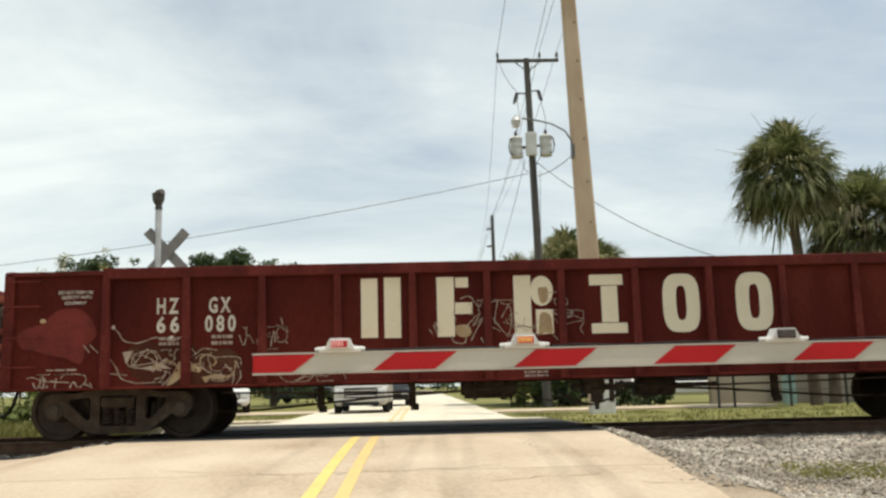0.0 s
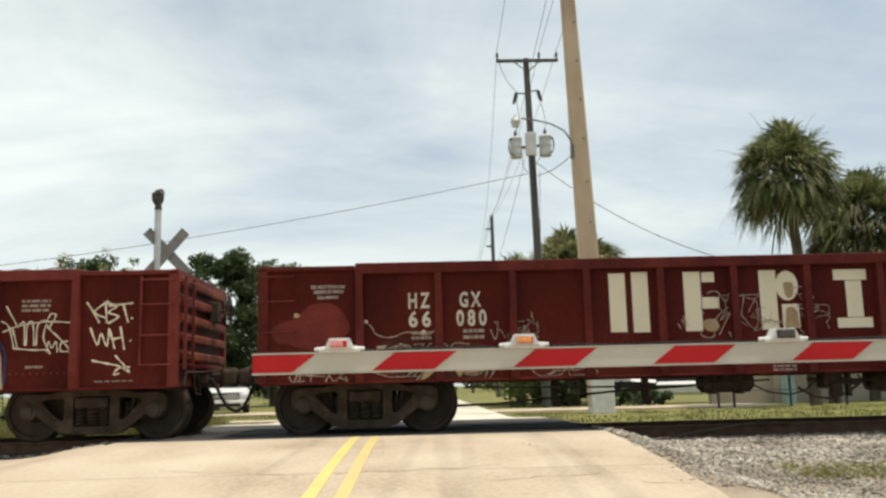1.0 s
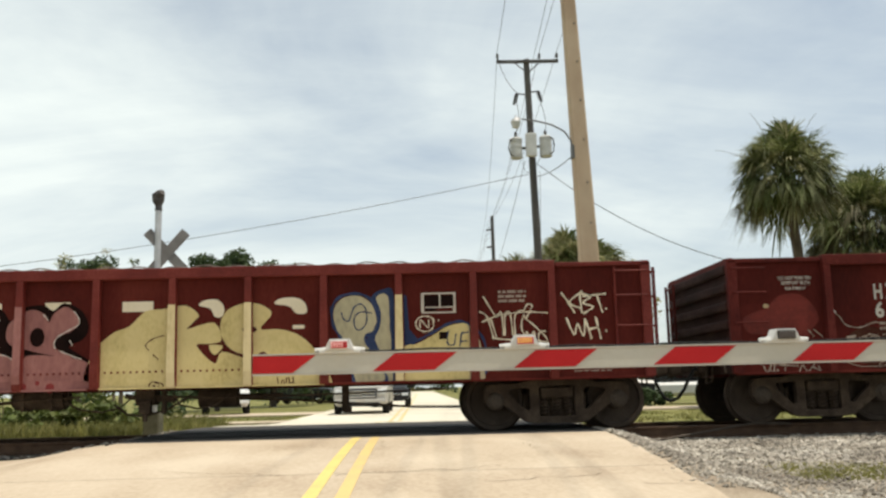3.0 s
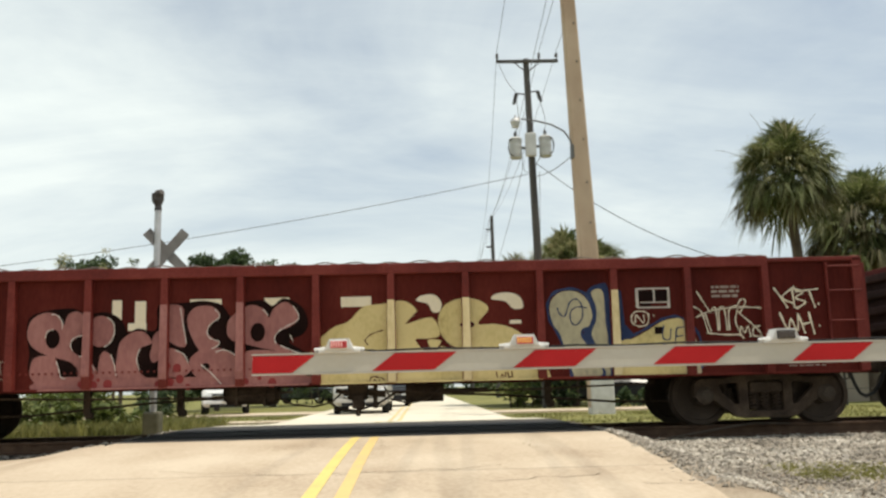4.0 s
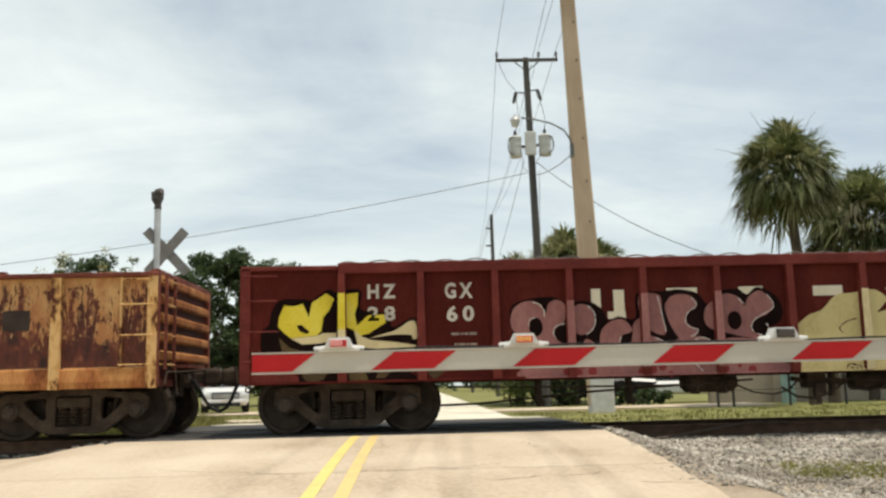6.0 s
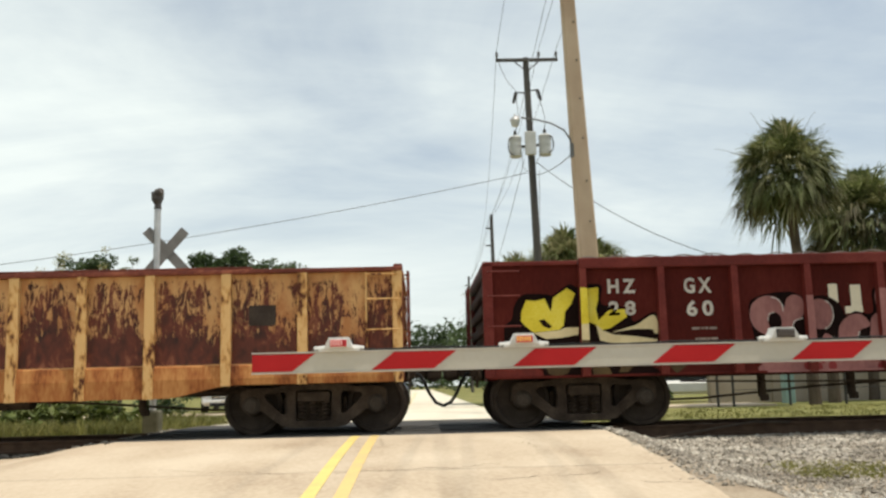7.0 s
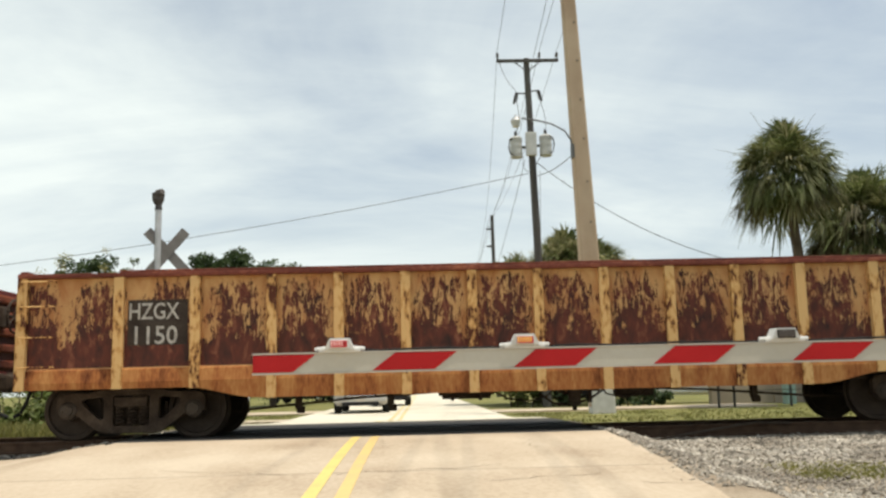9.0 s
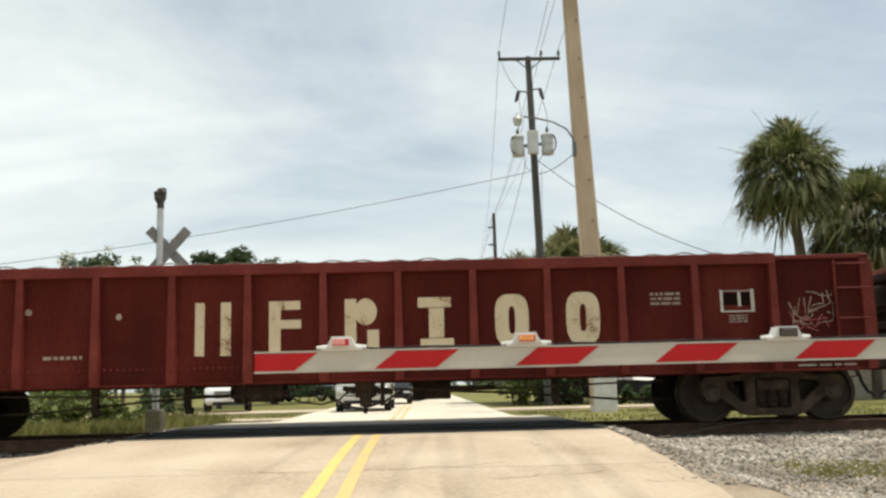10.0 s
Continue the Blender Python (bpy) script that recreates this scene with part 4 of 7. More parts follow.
def flaking_paint():
    """Old cream paint that has peeled to dark rust in upright streaks, most of all low on each panel."""
    m = bpy.data.materials.new("flaking_cream_paint")
    m.use_nodes = True
    n, l = m.node_tree.nodes, m.node_tree.links
    bsdf = n["Principled BSDF"]
    tc = n.new("ShaderNodeTexCoord")
    xyz = n.new("ShaderNodeSeparateXYZ"); l.new(tc.outputs["Object"], xyz.inputs[0])

    def noise_at(scale, stretch, detail=6, rough=0.6):
        mp = n.new("ShaderNodeMapping"); mp.inputs["Scale"].default_value = stretch
        l.new(tc.outputs["Object"], mp.inputs[0])
        t = n.new("ShaderNodeTexNoise")
        t.inputs["Scale"].default_value, t.inputs["Detail"].default_value, t.inputs["Roughness"].default_value = scale, detail, rough
        t.inputs["Distortion"].default_value = 0.6
        l.new(mp.outputs[0], t.inputs["Vector"])
        return t.outputs["Fac"]

    def calc(op, a, b):
        k = n.new("ShaderNodeMath"); k.operation = op
        for i, v in enumerate((a, b)):
            if isinstance(v, (int, float)):
                k.inputs[i].default_value = v
            else:
                l.new(v, k.inputs[i])
        return k.outputs[0]

    zr = n.new("ShaderNodeMapRange")
    zr.inputs["From Min"].default_value, zr.inputs["From Max"].default_value = 0.9, 2.25
    l.new(xyz.outputs["Z"], zr.inputs["Value"])
    band = n.new("ShaderNodeValToRGB")
    els = band.color_ramp.elements
    els[0].position, els[0].color = 0.0, (0.36, 0.36, 0.36, 1)
    els[1].position, els[1].color = 1.0, (0.30, 0.30, 0.30, 1)
    for p, v in ((0.07, 0.36), (0.075, 0.82), (0.2, 0.74), (0.36, 0.56), (0.6, 0.505), (0.8, 0.49), (0.9, 0.45), (0.96, 0.38)):
        els.new(p).color = (v, v, v, 1)
    l.new(zr.outputs[0], band.inputs[0])
    streak = noise_at(2.4, (8.0, 1.0, 2.0), 9, 0.74)
    patch = noise_at(2.6, (1.9, 1, 1.3), 8, 0.7)
    fleck = noise_at(9.0, (2.6, 1, 0.8), 6, 0.7)
    to_post = calc("PINGPONG", calc("ADD", xyz.outputs["X"], 0.03), 0.46)     # posts stand 0.92 m apart
    edge = n.new("ShaderNodeMapRange"); edge.interpolation_type = "SMOOTHSTEP"
    edge.inputs["From Min"].default_value, edge.inputs["From Max"].default_value = 0.04, 0.24
    edge.inputs["To Min"].default_value, edge.inputs["To Max"].default_value = -0.085, 0.02
    l.new(to_post, edge.inputs["Value"])
    total = calc("ADD", calc("ADD", calc("MULTIPLY", streak, 0.85), calc("MULTIPLY", patch, 0.45)), band.outputs[0])
    total = calc("ADD", calc("ADD", total, calc("MULTIPLY", fleck, 0.32)), calc("ADD", edge.outputs[0], -0.225))
    mask = n.new("ShaderNodeMapRange"); mask.interpolation_type = "SMOOTHSTEP"
    mask.inputs["From Min"].default_value, mask.inputs["From Max"].default_value = 1.055, 1.10
    l.new(total, mask.inputs["Value"])
    rust = n.new("ShaderNodeValToRGB")
    rust.color_ramp.elements[0].position, rust.color_ramp.elements[0].color = 0.3, (0.022, 0.008, 0.006, 1)
    rust.color_ramp.elements[1].position, rust.color_ramp.elements[1].color = 0.58, (0.115, 0.026, 0.013, 1)
    rust.color_ramp.elements.new(0.78).color = (0.30, 0.12, 0.065, 1)
    l.new(noise_at(5, (1.5, 1, 0.7)), rust.inputs[0])
    paint = n.new("ShaderNodeValToRGB")
    paint.color_ramp.elements[0].position, paint.color_ramp.elements[0].color = 0.36, (0.40, 0.17, 0.058, 1)
    paint.color_ramp.elements[1].position, paint.color_ramp.elements[1].color = 0.62, (0.56, 0.33, 0.135, 1)
    l.new(noise_at(3, (1.2, 1, 0.5)), paint.inputs[0])
    mix = n.new("ShaderNodeMix"); mix.data_type = "RGBA"
    l.new(mask.outputs[0], mix.inputs["Factor"]); l.new(paint.outputs[0], mix.inputs["A"]); l.new(rust.outputs[0], mix.inputs["B"])
    l.new(mix.outputs["Result"], bsdf.inputs["Base Color"])
    bsdf.inputs["Roughness"].default_value = 0.8
    bp = n.new("ShaderNodeBump"); bp.inputs["Strength"].default_value, bp.inputs["Distance"].default_value = 0.4, 0.008
    bp.invert = True
    l.new(mask.outputs[0], bp.inputs["Height"]); l.new(bp.outputs[0], bsdf.inputs["Normal"])
    return m


WIRE_GREY = surface("dull_grey_cable", [(0.16, 0.13, 0.11), (0.26, 0.23, 0.2)], 0.6, 0.2, 5, 40, 0.0)
FLAKING = flaking_paint()
OLD_YELLOW = surface("old_yellow_paint", [(0.08, 0.024, 0.013), (0.50, 0.275, 0.095), (0.62, 0.395, 0.17)], 0.75, 0, 2.6, 12, 0.25, (1.6, 1.2, 0.7), spread=(0.41, 0.53), fine_amount=0.42)
ORANGE_SILL = surface("rust_stained_yellow_sill", [(0.10, 0.03, 0.015), (0.32, 0.12, 0.041), (0.46, 0.225, 0.08)], 0.8, 0, 2.2, 16, 0.25, (2.0, 1, 0.6), spread=(0.34, 0.62), fine_amount=0.3, spec=0.12)
RUSTY_CHORD = surface("rusty_red_chord", [(0.07, 0.018, 0.013), (0.16, 0.045, 0.03), (0.36, 0.13, 0.07)], 0.75, 0, 3, 30, 0.2, (0.5, 1, 1), spread=(0.35, 0.72))
YELLOW_LENGTH = 14.27


def belly(x):
    """Height of the lower edge of the yellow car's side at x."""
    return 0.55 + 0.16 * smoothstep(3.85, 4.85, abs(x))


def yellow_gondola():
    car = thing("gondola_car", "rusty yellow open gondola car with peeling paint and deep side sills", "gondola car", "gondola cars of the train")
    L = YELLOW_LENGTH / 2
    ribs = rib_places("yellow")
    for s in (-1, 1):
        bm = bmesh.new()
        box(bm, -L + 0.02, L - 0.02, s * (HALF - 0.09), s * (HALF - 0.11), 0.90, 2.25)
        part("side_wall", bm, FLAKING, car)
        bm = bmesh.new()
        box(bm, -L, L, s * (HALF + 0.01), s * (HALF - 0.15), 2.225, 2.285, 0.012)
        part("top_chord", bm, RUSTY_CHORD, car)
        bm = bmesh.new()
        box(bm, ribs[0], ribs[-1] - 0.7, s * (HALF - 0.0), s * (HALF - 0.12), 2.286, 2.32, 0.008)
        part("chord_cap", bm, RUSTY_CHORD, car)
        # deep sill: one plate between each two posts
        edges = [-L + 0.02] + ribs + [L - 0.02]
        for a, b in zip(edges, edges[1:]):
            bm = bmesh.new()
            xs_ = steps(a, b, 8)
            yo, yi = s * (HALF - 0.055), s * (HALF - 0.10)
            rows = []
            for x in xs_:
                rows.append([bm.verts.new(p) for p in ((x, yo, belly(x)), (x, yo + s * 0.012, 0.80), (x, yo - s * 0.01, 0.965), (x, yi, 0.99), (x, yi, belly(x)))])
            for p, q in zip(rows, rows[1:]):
                for k in range(5):
                    bm.faces.new((p[k], p[(k + 1) % 5], q[(k + 1) % 5], q[k]))
            bm.faces.new(rows[0]); bm.faces.new(rows[-1][::-1])
            bmesh.ops.recalc_face_normals(bm, faces=bm.faces)
            part("sill_plate", bm, ORANGE_SILL, car)
        for x in ribs + [-L + 0.07, L - 0.07]:
            bm = bmesh.new()
            w = 0.066
            ring = []
            for z, out in ((belly(x) - 0.006, 0.02), (0.95, 0.012), (2.23, 0.004)):
                ring.append([bm.verts.new(p) for p in ((x - w, s * (HALF - 0.10), z), (x - w, s * (HALF - out), z), (x + w, s * (HALF - out), z), (x + w, s * (HALF - 0.10), z))])
            for p, q in zip(ring, ring[1:]):
                for k in range(4):
                    bm.faces.new((p[k], p[(k + 1) % 4], q[(k + 1) % 4], q[k]))
            bm.faces.new(ring[0]); bm.faces.new(ring[-1][::-1])
            bmesh.ops.recalc_face_normals(bm, faces=bm.faces)
            part("side_post", bm, OLD_YELLOW, car)
    underframe(car, YELLOW_LENGTH, GRIME, 0.5)
    end_fittings(car, L, RUSTY_CHORD, False, OLD_YELLOW)
    end_fittings(car, -L, RUSTY_CHORD, True, OLD_YELLOW)
    return car


car_c = yellow_gondola()
moving(car_c, -30.32, truck(car_c, YELLOW_LENGTH / 2 - 1.28) + truck(car_c, -YELLOW_LENGTH / 2 + 1.42))

# ---------------------------------------------------------------- paint on the cars
PINK_SPRAY = surface("dusty_pink_spray_paint", [(0.20, 0.08, 0.075), (0.26, 0.11, 0.10), (0.33, 0.15, 0.135)], 0.6, 0, 2, 20, 0.05, (1, 1, 0.5))
CREAM_SPRAY = surface("faded_cream_spray_paint", [(0.32, 0.25, 0.10), (0.49, 0.40, 0.17), (0.57, 0.47, 0.22)], 0.6, 0, 2, 24, 0.05, (1, 1, 0.6), spread=(0.3, 0.55))
YELLOW_SPRAY = surface("bright_yellow_spray_paint", [(0.50, 0.38, 0.025), (0.62, 0.50, 0.035), (0.68, 0.58, 0.09)], 0.6, 0, 3, 30, 0.05)
OLIVE_SPRAY = surface("thin_olive_spray_paint", [(0.05, 0.03, 0.012), (0.10, 0.065, 0.022)], 0.6, 0, 3, 30, 0.05)
BLACK_SPRAY = surface("black_spray_paint", [(0.006, 0.0035, 0.003), (0.016, 0.007, 0.006)], 0.85, 0, 3, 30, 0.05, spec=0.05)
GREY_CREAM = surface("faded_grey_cream_spray_paint", [(0.22, 0.20, 0.15), (0.36, 0.33, 0.22), (0.45, 0.40, 0.26)], 0.7, 0, 2.4, 20, 0.05, (1, 1, 0.45), spread=(0.3, 0.6), spec=0.12)
# bright cream; on the posts it puts their sunlight into the colour
CREAM_POST = surface("bright_cream_and_sunlit_post_paint", [(0.46, 0.37, 0.19), (0.62, 0.52, 0.30)], 0.65, 0, 3, 24, 0.05, (1, 1, 0.4), spread=(0.3, 0.5))
BLUE_SPRAY = surface("dark_blue_spray_paint", [(0.016, 0.028, 0.075), (0.035, 0.052, 0.12)], 0.8, 0, 3, 30, 0.05)
WHITE_SPRAY = surface("white_spray_paint", [(0.45, 0.40, 0.36), (0.62, 0.57, 0.52)], 0.6, 0, 3, 30, 0.05)
PALE_SPRAY = surface("worn_pale_spray_paint", [(0.11, 0.06, 0.045), (0.28, 0.22, 0.17), (0.40, 0.33, 0.26)], 0.65, 0, 6, 40, 0.05, spread=(0.3, 0.6))
TAN_SPRAY = surface("tan_spray_paint", [(0.26, 0.17, 0.09), (0.40, 0.30, 0.17)], 0.65, 0, 5, 40, 0.05)
ROSE_SPRAY = surface("rose_spray_paint", [(0.28, 0.07, 0.07), (0.40, 0.13, 0.12)], 0.65, 0, 5, 40, 0.05)
SMUDGE = surface("brown_overspray_smudge", [(0.044, 0.010, 0.0075), (0.055, 0.018, 0.0115), (0.075, 0.034, 0.02)], 0.85, 0, 3, 24, 0.05, spec=0.1)
DOT_RED = surface("dark_red_spray_paint", [(0.16, 0.02, 0.02), (0.22, 0.03, 0.03)], 0.6, 0, 5, 40, 0.05)
FRESH_RED = surface("brighter_red_repaint", [(0.06, 0.0105, 0.008), (0.10, 0.0145, 0.010), (0.14, 0.02, 0.0135)], 0.7, 0, 3, 20, 0.05, spread=(0.3, 0.6))
CREAM_WORN = surface("worn_cream_lettering_paint", [(0.20, 0.10, 0.055), (0.52, 0.42, 0.27), (0.60, 0.51, 0.35)], 0.65, 0, 4.5, 30, 0.05, spread=(0.36, 0.50))
SIGN_BLACK = surface("matt_black_board_paint", [(0.028, 0.02, 0.016), (0.065, 0.05, 0.04)], 0.8, 0, 4, 40, 0.1)
CHALK_WHITE = surface("hand_brushed_white_paint", [(0.30, 0.28, 0.25), (0.55, 0.52, 0.47)], 0.7, 0, 9, 40, 0.1)
PRINT_DIM = surface("faded_white_stencil_paint", [(0.20, 0.15, 0.12), (0.36, 0.30, 0.25)], 0.6, 0, 6, 60, 0.05)
PANEL_Y = -(HALF - 0.09)


def layer_y(layer):
    return PANEL_Y - 0.003 - 0.0016 * layer


FILM = [0]


def flat_piece(car, name, mat, outline, y):
    """A flat painted patch with the outline (x, z), a film of paint on the wall."""
    area = sum(a[0] * b[1] - b[0] * a[1] for a, b in zip(outline, outline[1:] + outline[:1]))
    pts = outline if area > 0 else outline[::-1]
    FILM[0] = (FILM[0] + 1) % 6
    y -= 0.00022 * FILM[0]
    n = len(pts)
    flat, _, tris, *_ = delaunay_2d_cdt([Vector(p) for p in pts], [(k, (k + 1) % n) for k in range(n)], [], 1, 0.0005)
    bm = bmesh.new()
    vs = [bm.verts.new((p[0], y, p[1])) for p in flat]
    for tri in tris:
        f = bm.faces.new([vs[k] for k in tri])
        f.normal_update()
        if f.normal.y > 0:
            f.normal_flip()
    return part(name, bm, mat, car, mat.name.replace("_", " "))


def smooth_loop(pts, n=4):
    out = []
    c = len(pts)
    for i in range(c):
        p0, p1, p2, p3 = (Vector(pts[(i + k) % c]) for k in (-1, 0, 1, 2))
        for k in range(n):
            t = k / n
            q = 0.5 * (2 * p1 + (p2 - p0) * t + (2 * p0 - 5 * p1 + 4 * p2 - p3) * t * t + (3 * p1 - p0 - 3 * p2 + p3) * t ** 3)
            out.append((q.x, max(0.705, q.y)))
    return out


def blob(car, name, mat, pts, layer):
    return flat_piece(car, name, mat, smooth_loop(pts), layer_y(layer))


def oval(car, name, mat, x, z, rx, rz, layer):
    return flat_piece(car, name, mat, [(x + rx * math.cos(a), z + rz * math.sin(a)) for a in steps(0, math.tau, 24)[:-1]], layer_y(layer))


def block(car, name, mat, x0, x1, z0, z1, layer):
    return flat_piece(car, name, mat, [(x0, z0), (x1, z0), (x1, z1), (x0, z1)], layer_y(layer))


def ring(car, mat, x, z, rx, rz):
    """An upright rounded ring, a plain shape for a round letter."""
    bm = bmesh.new()
    loops = []
    for k in (1.0, 0.42):
        kx, kz = (rx, rz) if k == 1.0 else (rx - 0.19, rz - 0.17)
        loops.append([bm.verts.new((x + kx * math.copysign(abs(math.cos(a)) ** 0.62, math.cos(a)), layer_y(1), z + kz * math.copysign(abs(math.sin(a)) ** 0.62, math.sin(a)))) for a in steps(0, math.tau, 40)[:-1]])
    for k in range(40):
        bm.faces.new((loops[0][k], loops[0][(k + 1) % 40], loops[1][(k + 1) % 40], loops[1][k]))
    return part("painted_ring", bm, mat, car)


def strokes(car, name, mat, lines, width, layer):
    """Sprayed lines of one width."""
    for pts in lines:
        v = [Vector((p[0], 0, p[1])) for p in pts]
        fine = []
        for i in range(len(v) - 1):
            p0, p1, p2, p3 = v[max(i - 1, 0)], v[i], v[i + 1], v[min(i + 2, len(v) - 1)]
            for k in range(4):
                t = k / 4
                fine.append(0.5 * (2 * p1 + (p2 - p0) * t + (2 * p0 - 5 * p1 + 4 * p2 - p3) * t * t + (3 * p1 - p0 - 3 * p2 + p3) * t ** 3))
        fine.append(v[-1])
        bm = bmesh.new()
        rows = []
        for i, p in enumerate(fine):
            d = fine[min(i + 1, len(fine) - 1)] - fine[max(i - 1, 0)]
            d = d.normalized() if d.length > 1e-6 else Vector((1, 0, 0))
            nrm = Vector((-d.z, 0, d.x)) * width / 2 * (0.75 + 0.25 * math.sin(i * 1.7))
            rows.append([bm.verts.new((q.x, layer_y(layer), max(0.706, q.z))) for q in (p - nrm, p + nrm)])
        for a, b in zip(rows, rows[1:]):
            bm.faces.new((a[0], b[0], b[1], a[1]))
        part(name, bm, mat, car, mat.name.replace("_", " "))


def lettering(car, words, mat, x0, x1, z0, z1, bold):
    """Words in the built-in font, fitted to a rectangle of the wall."""
    cu = bpy.data.curves.new("lettering", "FONT")
    cu.body, cu.offset, cu.fill_mode, cu.resolution_u = words, bold, "FRONT", 3
    if len(words) < 4:
        cu.space_character = 1.45        # stencilled marks stand well apart
    tmp = bpy.data.objects.new("lettering", cu)
    me = bpy.data.meshes.new_from_object(tmp)
    bpy.data.objects.remove(tmp)
    xs_, ys_ = [v.co.x for v in me.vertices], [v.co.y for v in me.vertices]
    for v in me.vertices:
        u = (v.co.x - min(xs_)) / (max(xs_) - min(xs_))
        w = (v.co.y - min(ys_)) / (max(ys_) - min(ys_))
        v.co = (x0 + u * (x1 - x0), layer_y(2), z0 + w * (z1 - z0))
    me.materials.append(mat)
    ob = new("lettering", me)
    ob.parent = car
    return tagged(ob, mat.name.replace("_", " "))


def dashes(car, mat, x0, x1, z0, z1, n):
    """Lines of small print as plain bars."""
    h = (z1 - z0) / n
    for k in range(n):
        x, step = x0, (x1 - x0) / 7
        while x < x1 - 0.3 * step:       # words of one to three characters' width
            e = min(x1, x + step * (0.8 + ((k * 5 + int(x * 37)) % 3) * 0.7))
            block(car, "print_word", PRINT_DIM, x, e, z0 + k * h + 0.2 * h, z0 + (k + 1) * h - 0.25 * h, 1)
            x = e + step * 0.35


def post_patch(car, mat, x, z0, z1):
    """Paint on the outer face of the nearest side post."""
    x = min(rib_places("red"), key=lambda r: abs(r - x))
    bm = bmesh.new()
    rows = []
    for z in [max(z0, 0.72)] + [z for z in (0.92,) if z0 < z < z1] + [z1]:
        out = 0.03 - 0.034 * (z - 0.715) / 0.205 if z < 0.92 else -0.004 + 0.002 * (z - 0.92) / 1.27
        w = (0.07 - 0.015 * (z - 0.7) / 1.49) * 0.82
        rows.append([bm.verts.new((x + k * w, -(HALF - out) - 0.004, z)) for k in (-1, 1)])
    for a, b in zip(rows, rows[1:]):
        bm.faces.new((a[0], a[1], b[1], b[0]))
    part("painted_post_patch", bm, mat, car)


# first car: company lettering as plain shapes, number, notice, scrawls
block(car_a, 'painted_block', CREAM, -2.78, -2.55, 1.32, 2.14, 1)
block(car_a, 'painted_block', CREAM, -2.46, -2.23, 1.31, 2.15, 1)
block(car_a, 'painted_block', CREAM, -1.73, -1.49, 1.31, 2.14, 1)
block(car_a, 'painted_block', CREAM, -1.48, -1.24, 1.62, 1.78, 1)
block(car_a, 'painted_block', CREAM, -1.47, -1.29, 1.99, 2.13, 1)
block(car_a, 'painted_block', CREAM, -0.66, -0.42, 1.31, 2.14, 1)
oval(car_a, 'graffiti', CREAM, -0.27, 1.92, 0.160, 0.210, 1)
block(car_a, 'painted_block', CREAM, -0.36, -0.12, 1.32, 1.66, 1)
block(car_a, 'painted_block', CREAM, 0.4, 0.87, 1.98, 2.13, 1)
block(car_a, 'painted_block', CREAM, 0.41, 0.91, 1.31, 1.45, 1)
block(car_a, 'painted_block', CREAM, 0.56, 0.79, 1.46, 1.97, 1)
ring(car_a, CREAM, 1.68, 1.71, 0.260, 0.410)
ring(car_a, CREAM, 2.71, 1.71, 0.260, 0.410)
lettering(car_a, 'HZ', WHITE_PAINT, -5.58, -5.28, 1.71, 1.93, 0.03)
lettering(car_a, '66', WHITE_PAINT, -5.58, -5.27, 1.45, 1.68, 0.03)
lettering(car_a, 'GX', WHITE_PAINT, -4.87, -4.57, 1.71, 1.93, 0.03)
lettering(car_a, '080', WHITE_PAINT, -4.92, -4.5, 1.45, 1.68, 0.03)
dashes(car_a, WHITE_PAINT, -5.54, -5.27, 1.27, 1.41, 2)
dashes(car_a, WHITE_PAINT, -4.83, -4.54, 1.26, 1.43, 2)
lettering(car_a, 'DO NOT PUSH ON', WHITE_PAINT, -6.92, -6.46, 2.01, 2.06, 0.01)
lettering(car_a, 'SIDEPOST WITH', WHITE_PAINT, -6.88, -6.48, 1.94, 1.99, 0.01)
lettering(car_a, 'EQUIPMENT', WHITE_PAINT, -6.83, -6.54, 1.86, 1.91, 0.01)
dashes(car_a, WHITE_PAINT, -7.05, -6.62, 0.96, 1.0, 1)
dashes(car_a, WHITE_PAINT, -0.55, -0.22, 0.73, 0.83, 2)
blob(car_a, 'repainted_patch', FRESH_RED, [(-7.46, 1.47), (-7.31, 1.56), (-7.12, 1.62), (-6.93, 1.79), (-6.66, 1.81), (-6.48, 1.68), (-6.39, 1.45), (-6.52, 1.29), (-6.59, 1.06), (-6.82, 1.14), (-7.06, 1.19), (-7.22, 1.25), (-7.41, 1.29)], 0)
blob(car_a, 'graffiti', SMUDGE, [(-6.0, 1.2), (-5.7, 1.33), (-5.45, 1.28), (-5.2, 1.34), (-4.95, 1.2), (-4.6, 1.22), (-4.42, 1.05), (-4.45, 0.8), (-4.8, 0.72), (-5.5, 0.72), (-5.9, 0.9)], 0)
blob(car_a, 'graffiti', WHITE_SPRAY, [(-6.19, 1.525), (-6.15, 1.52), (-6.145, 1.56), (-6.185, 1.565)], 2)
blob(car_a, 'graffiti', WHITE_SPRAY, [(-5.40, 1.37), (-5.35, 1.37), (-5.355, 1.41), (-5.395, 1.405)], 2)
blob(car_a, 'graffiti', TAN_SPRAY, [(-7.16, 1.63), (-7.10, 1.62), (-7.08, 1.66), (-7.14, 1.68)], 1)
flat_piece(car_a, 'graffiti', TAN_SPRAY, [(-5.27, 1.05), (-5.15, 1.08), (-5.05, 1.0), (-4.93, 0.97), (-4.99, 0.9), (-5.12, 0.93), (-5.2, 0.87), (-5.34, 0.76), (-5.45, 0.71), (-5.36, 0.86)], layer_y(1))
flat_piece(car_a, 'graffiti', PALE_SPRAY, [(-6.03, 1.2), (-5.88, 1.22), (-5.93, 1.13), (-5.98, 1.04)], layer_y(1))
flat_piece(car_a, 'graffiti', PALE_SPRAY, [(-5.78, 0.98), (-5.55, 1.03), (-5.42, 1.12), (-5.46, 1.02), (-5.36, 0.96), (-5.5, 0.97), (-5.6, 0.93)], layer_y(1))
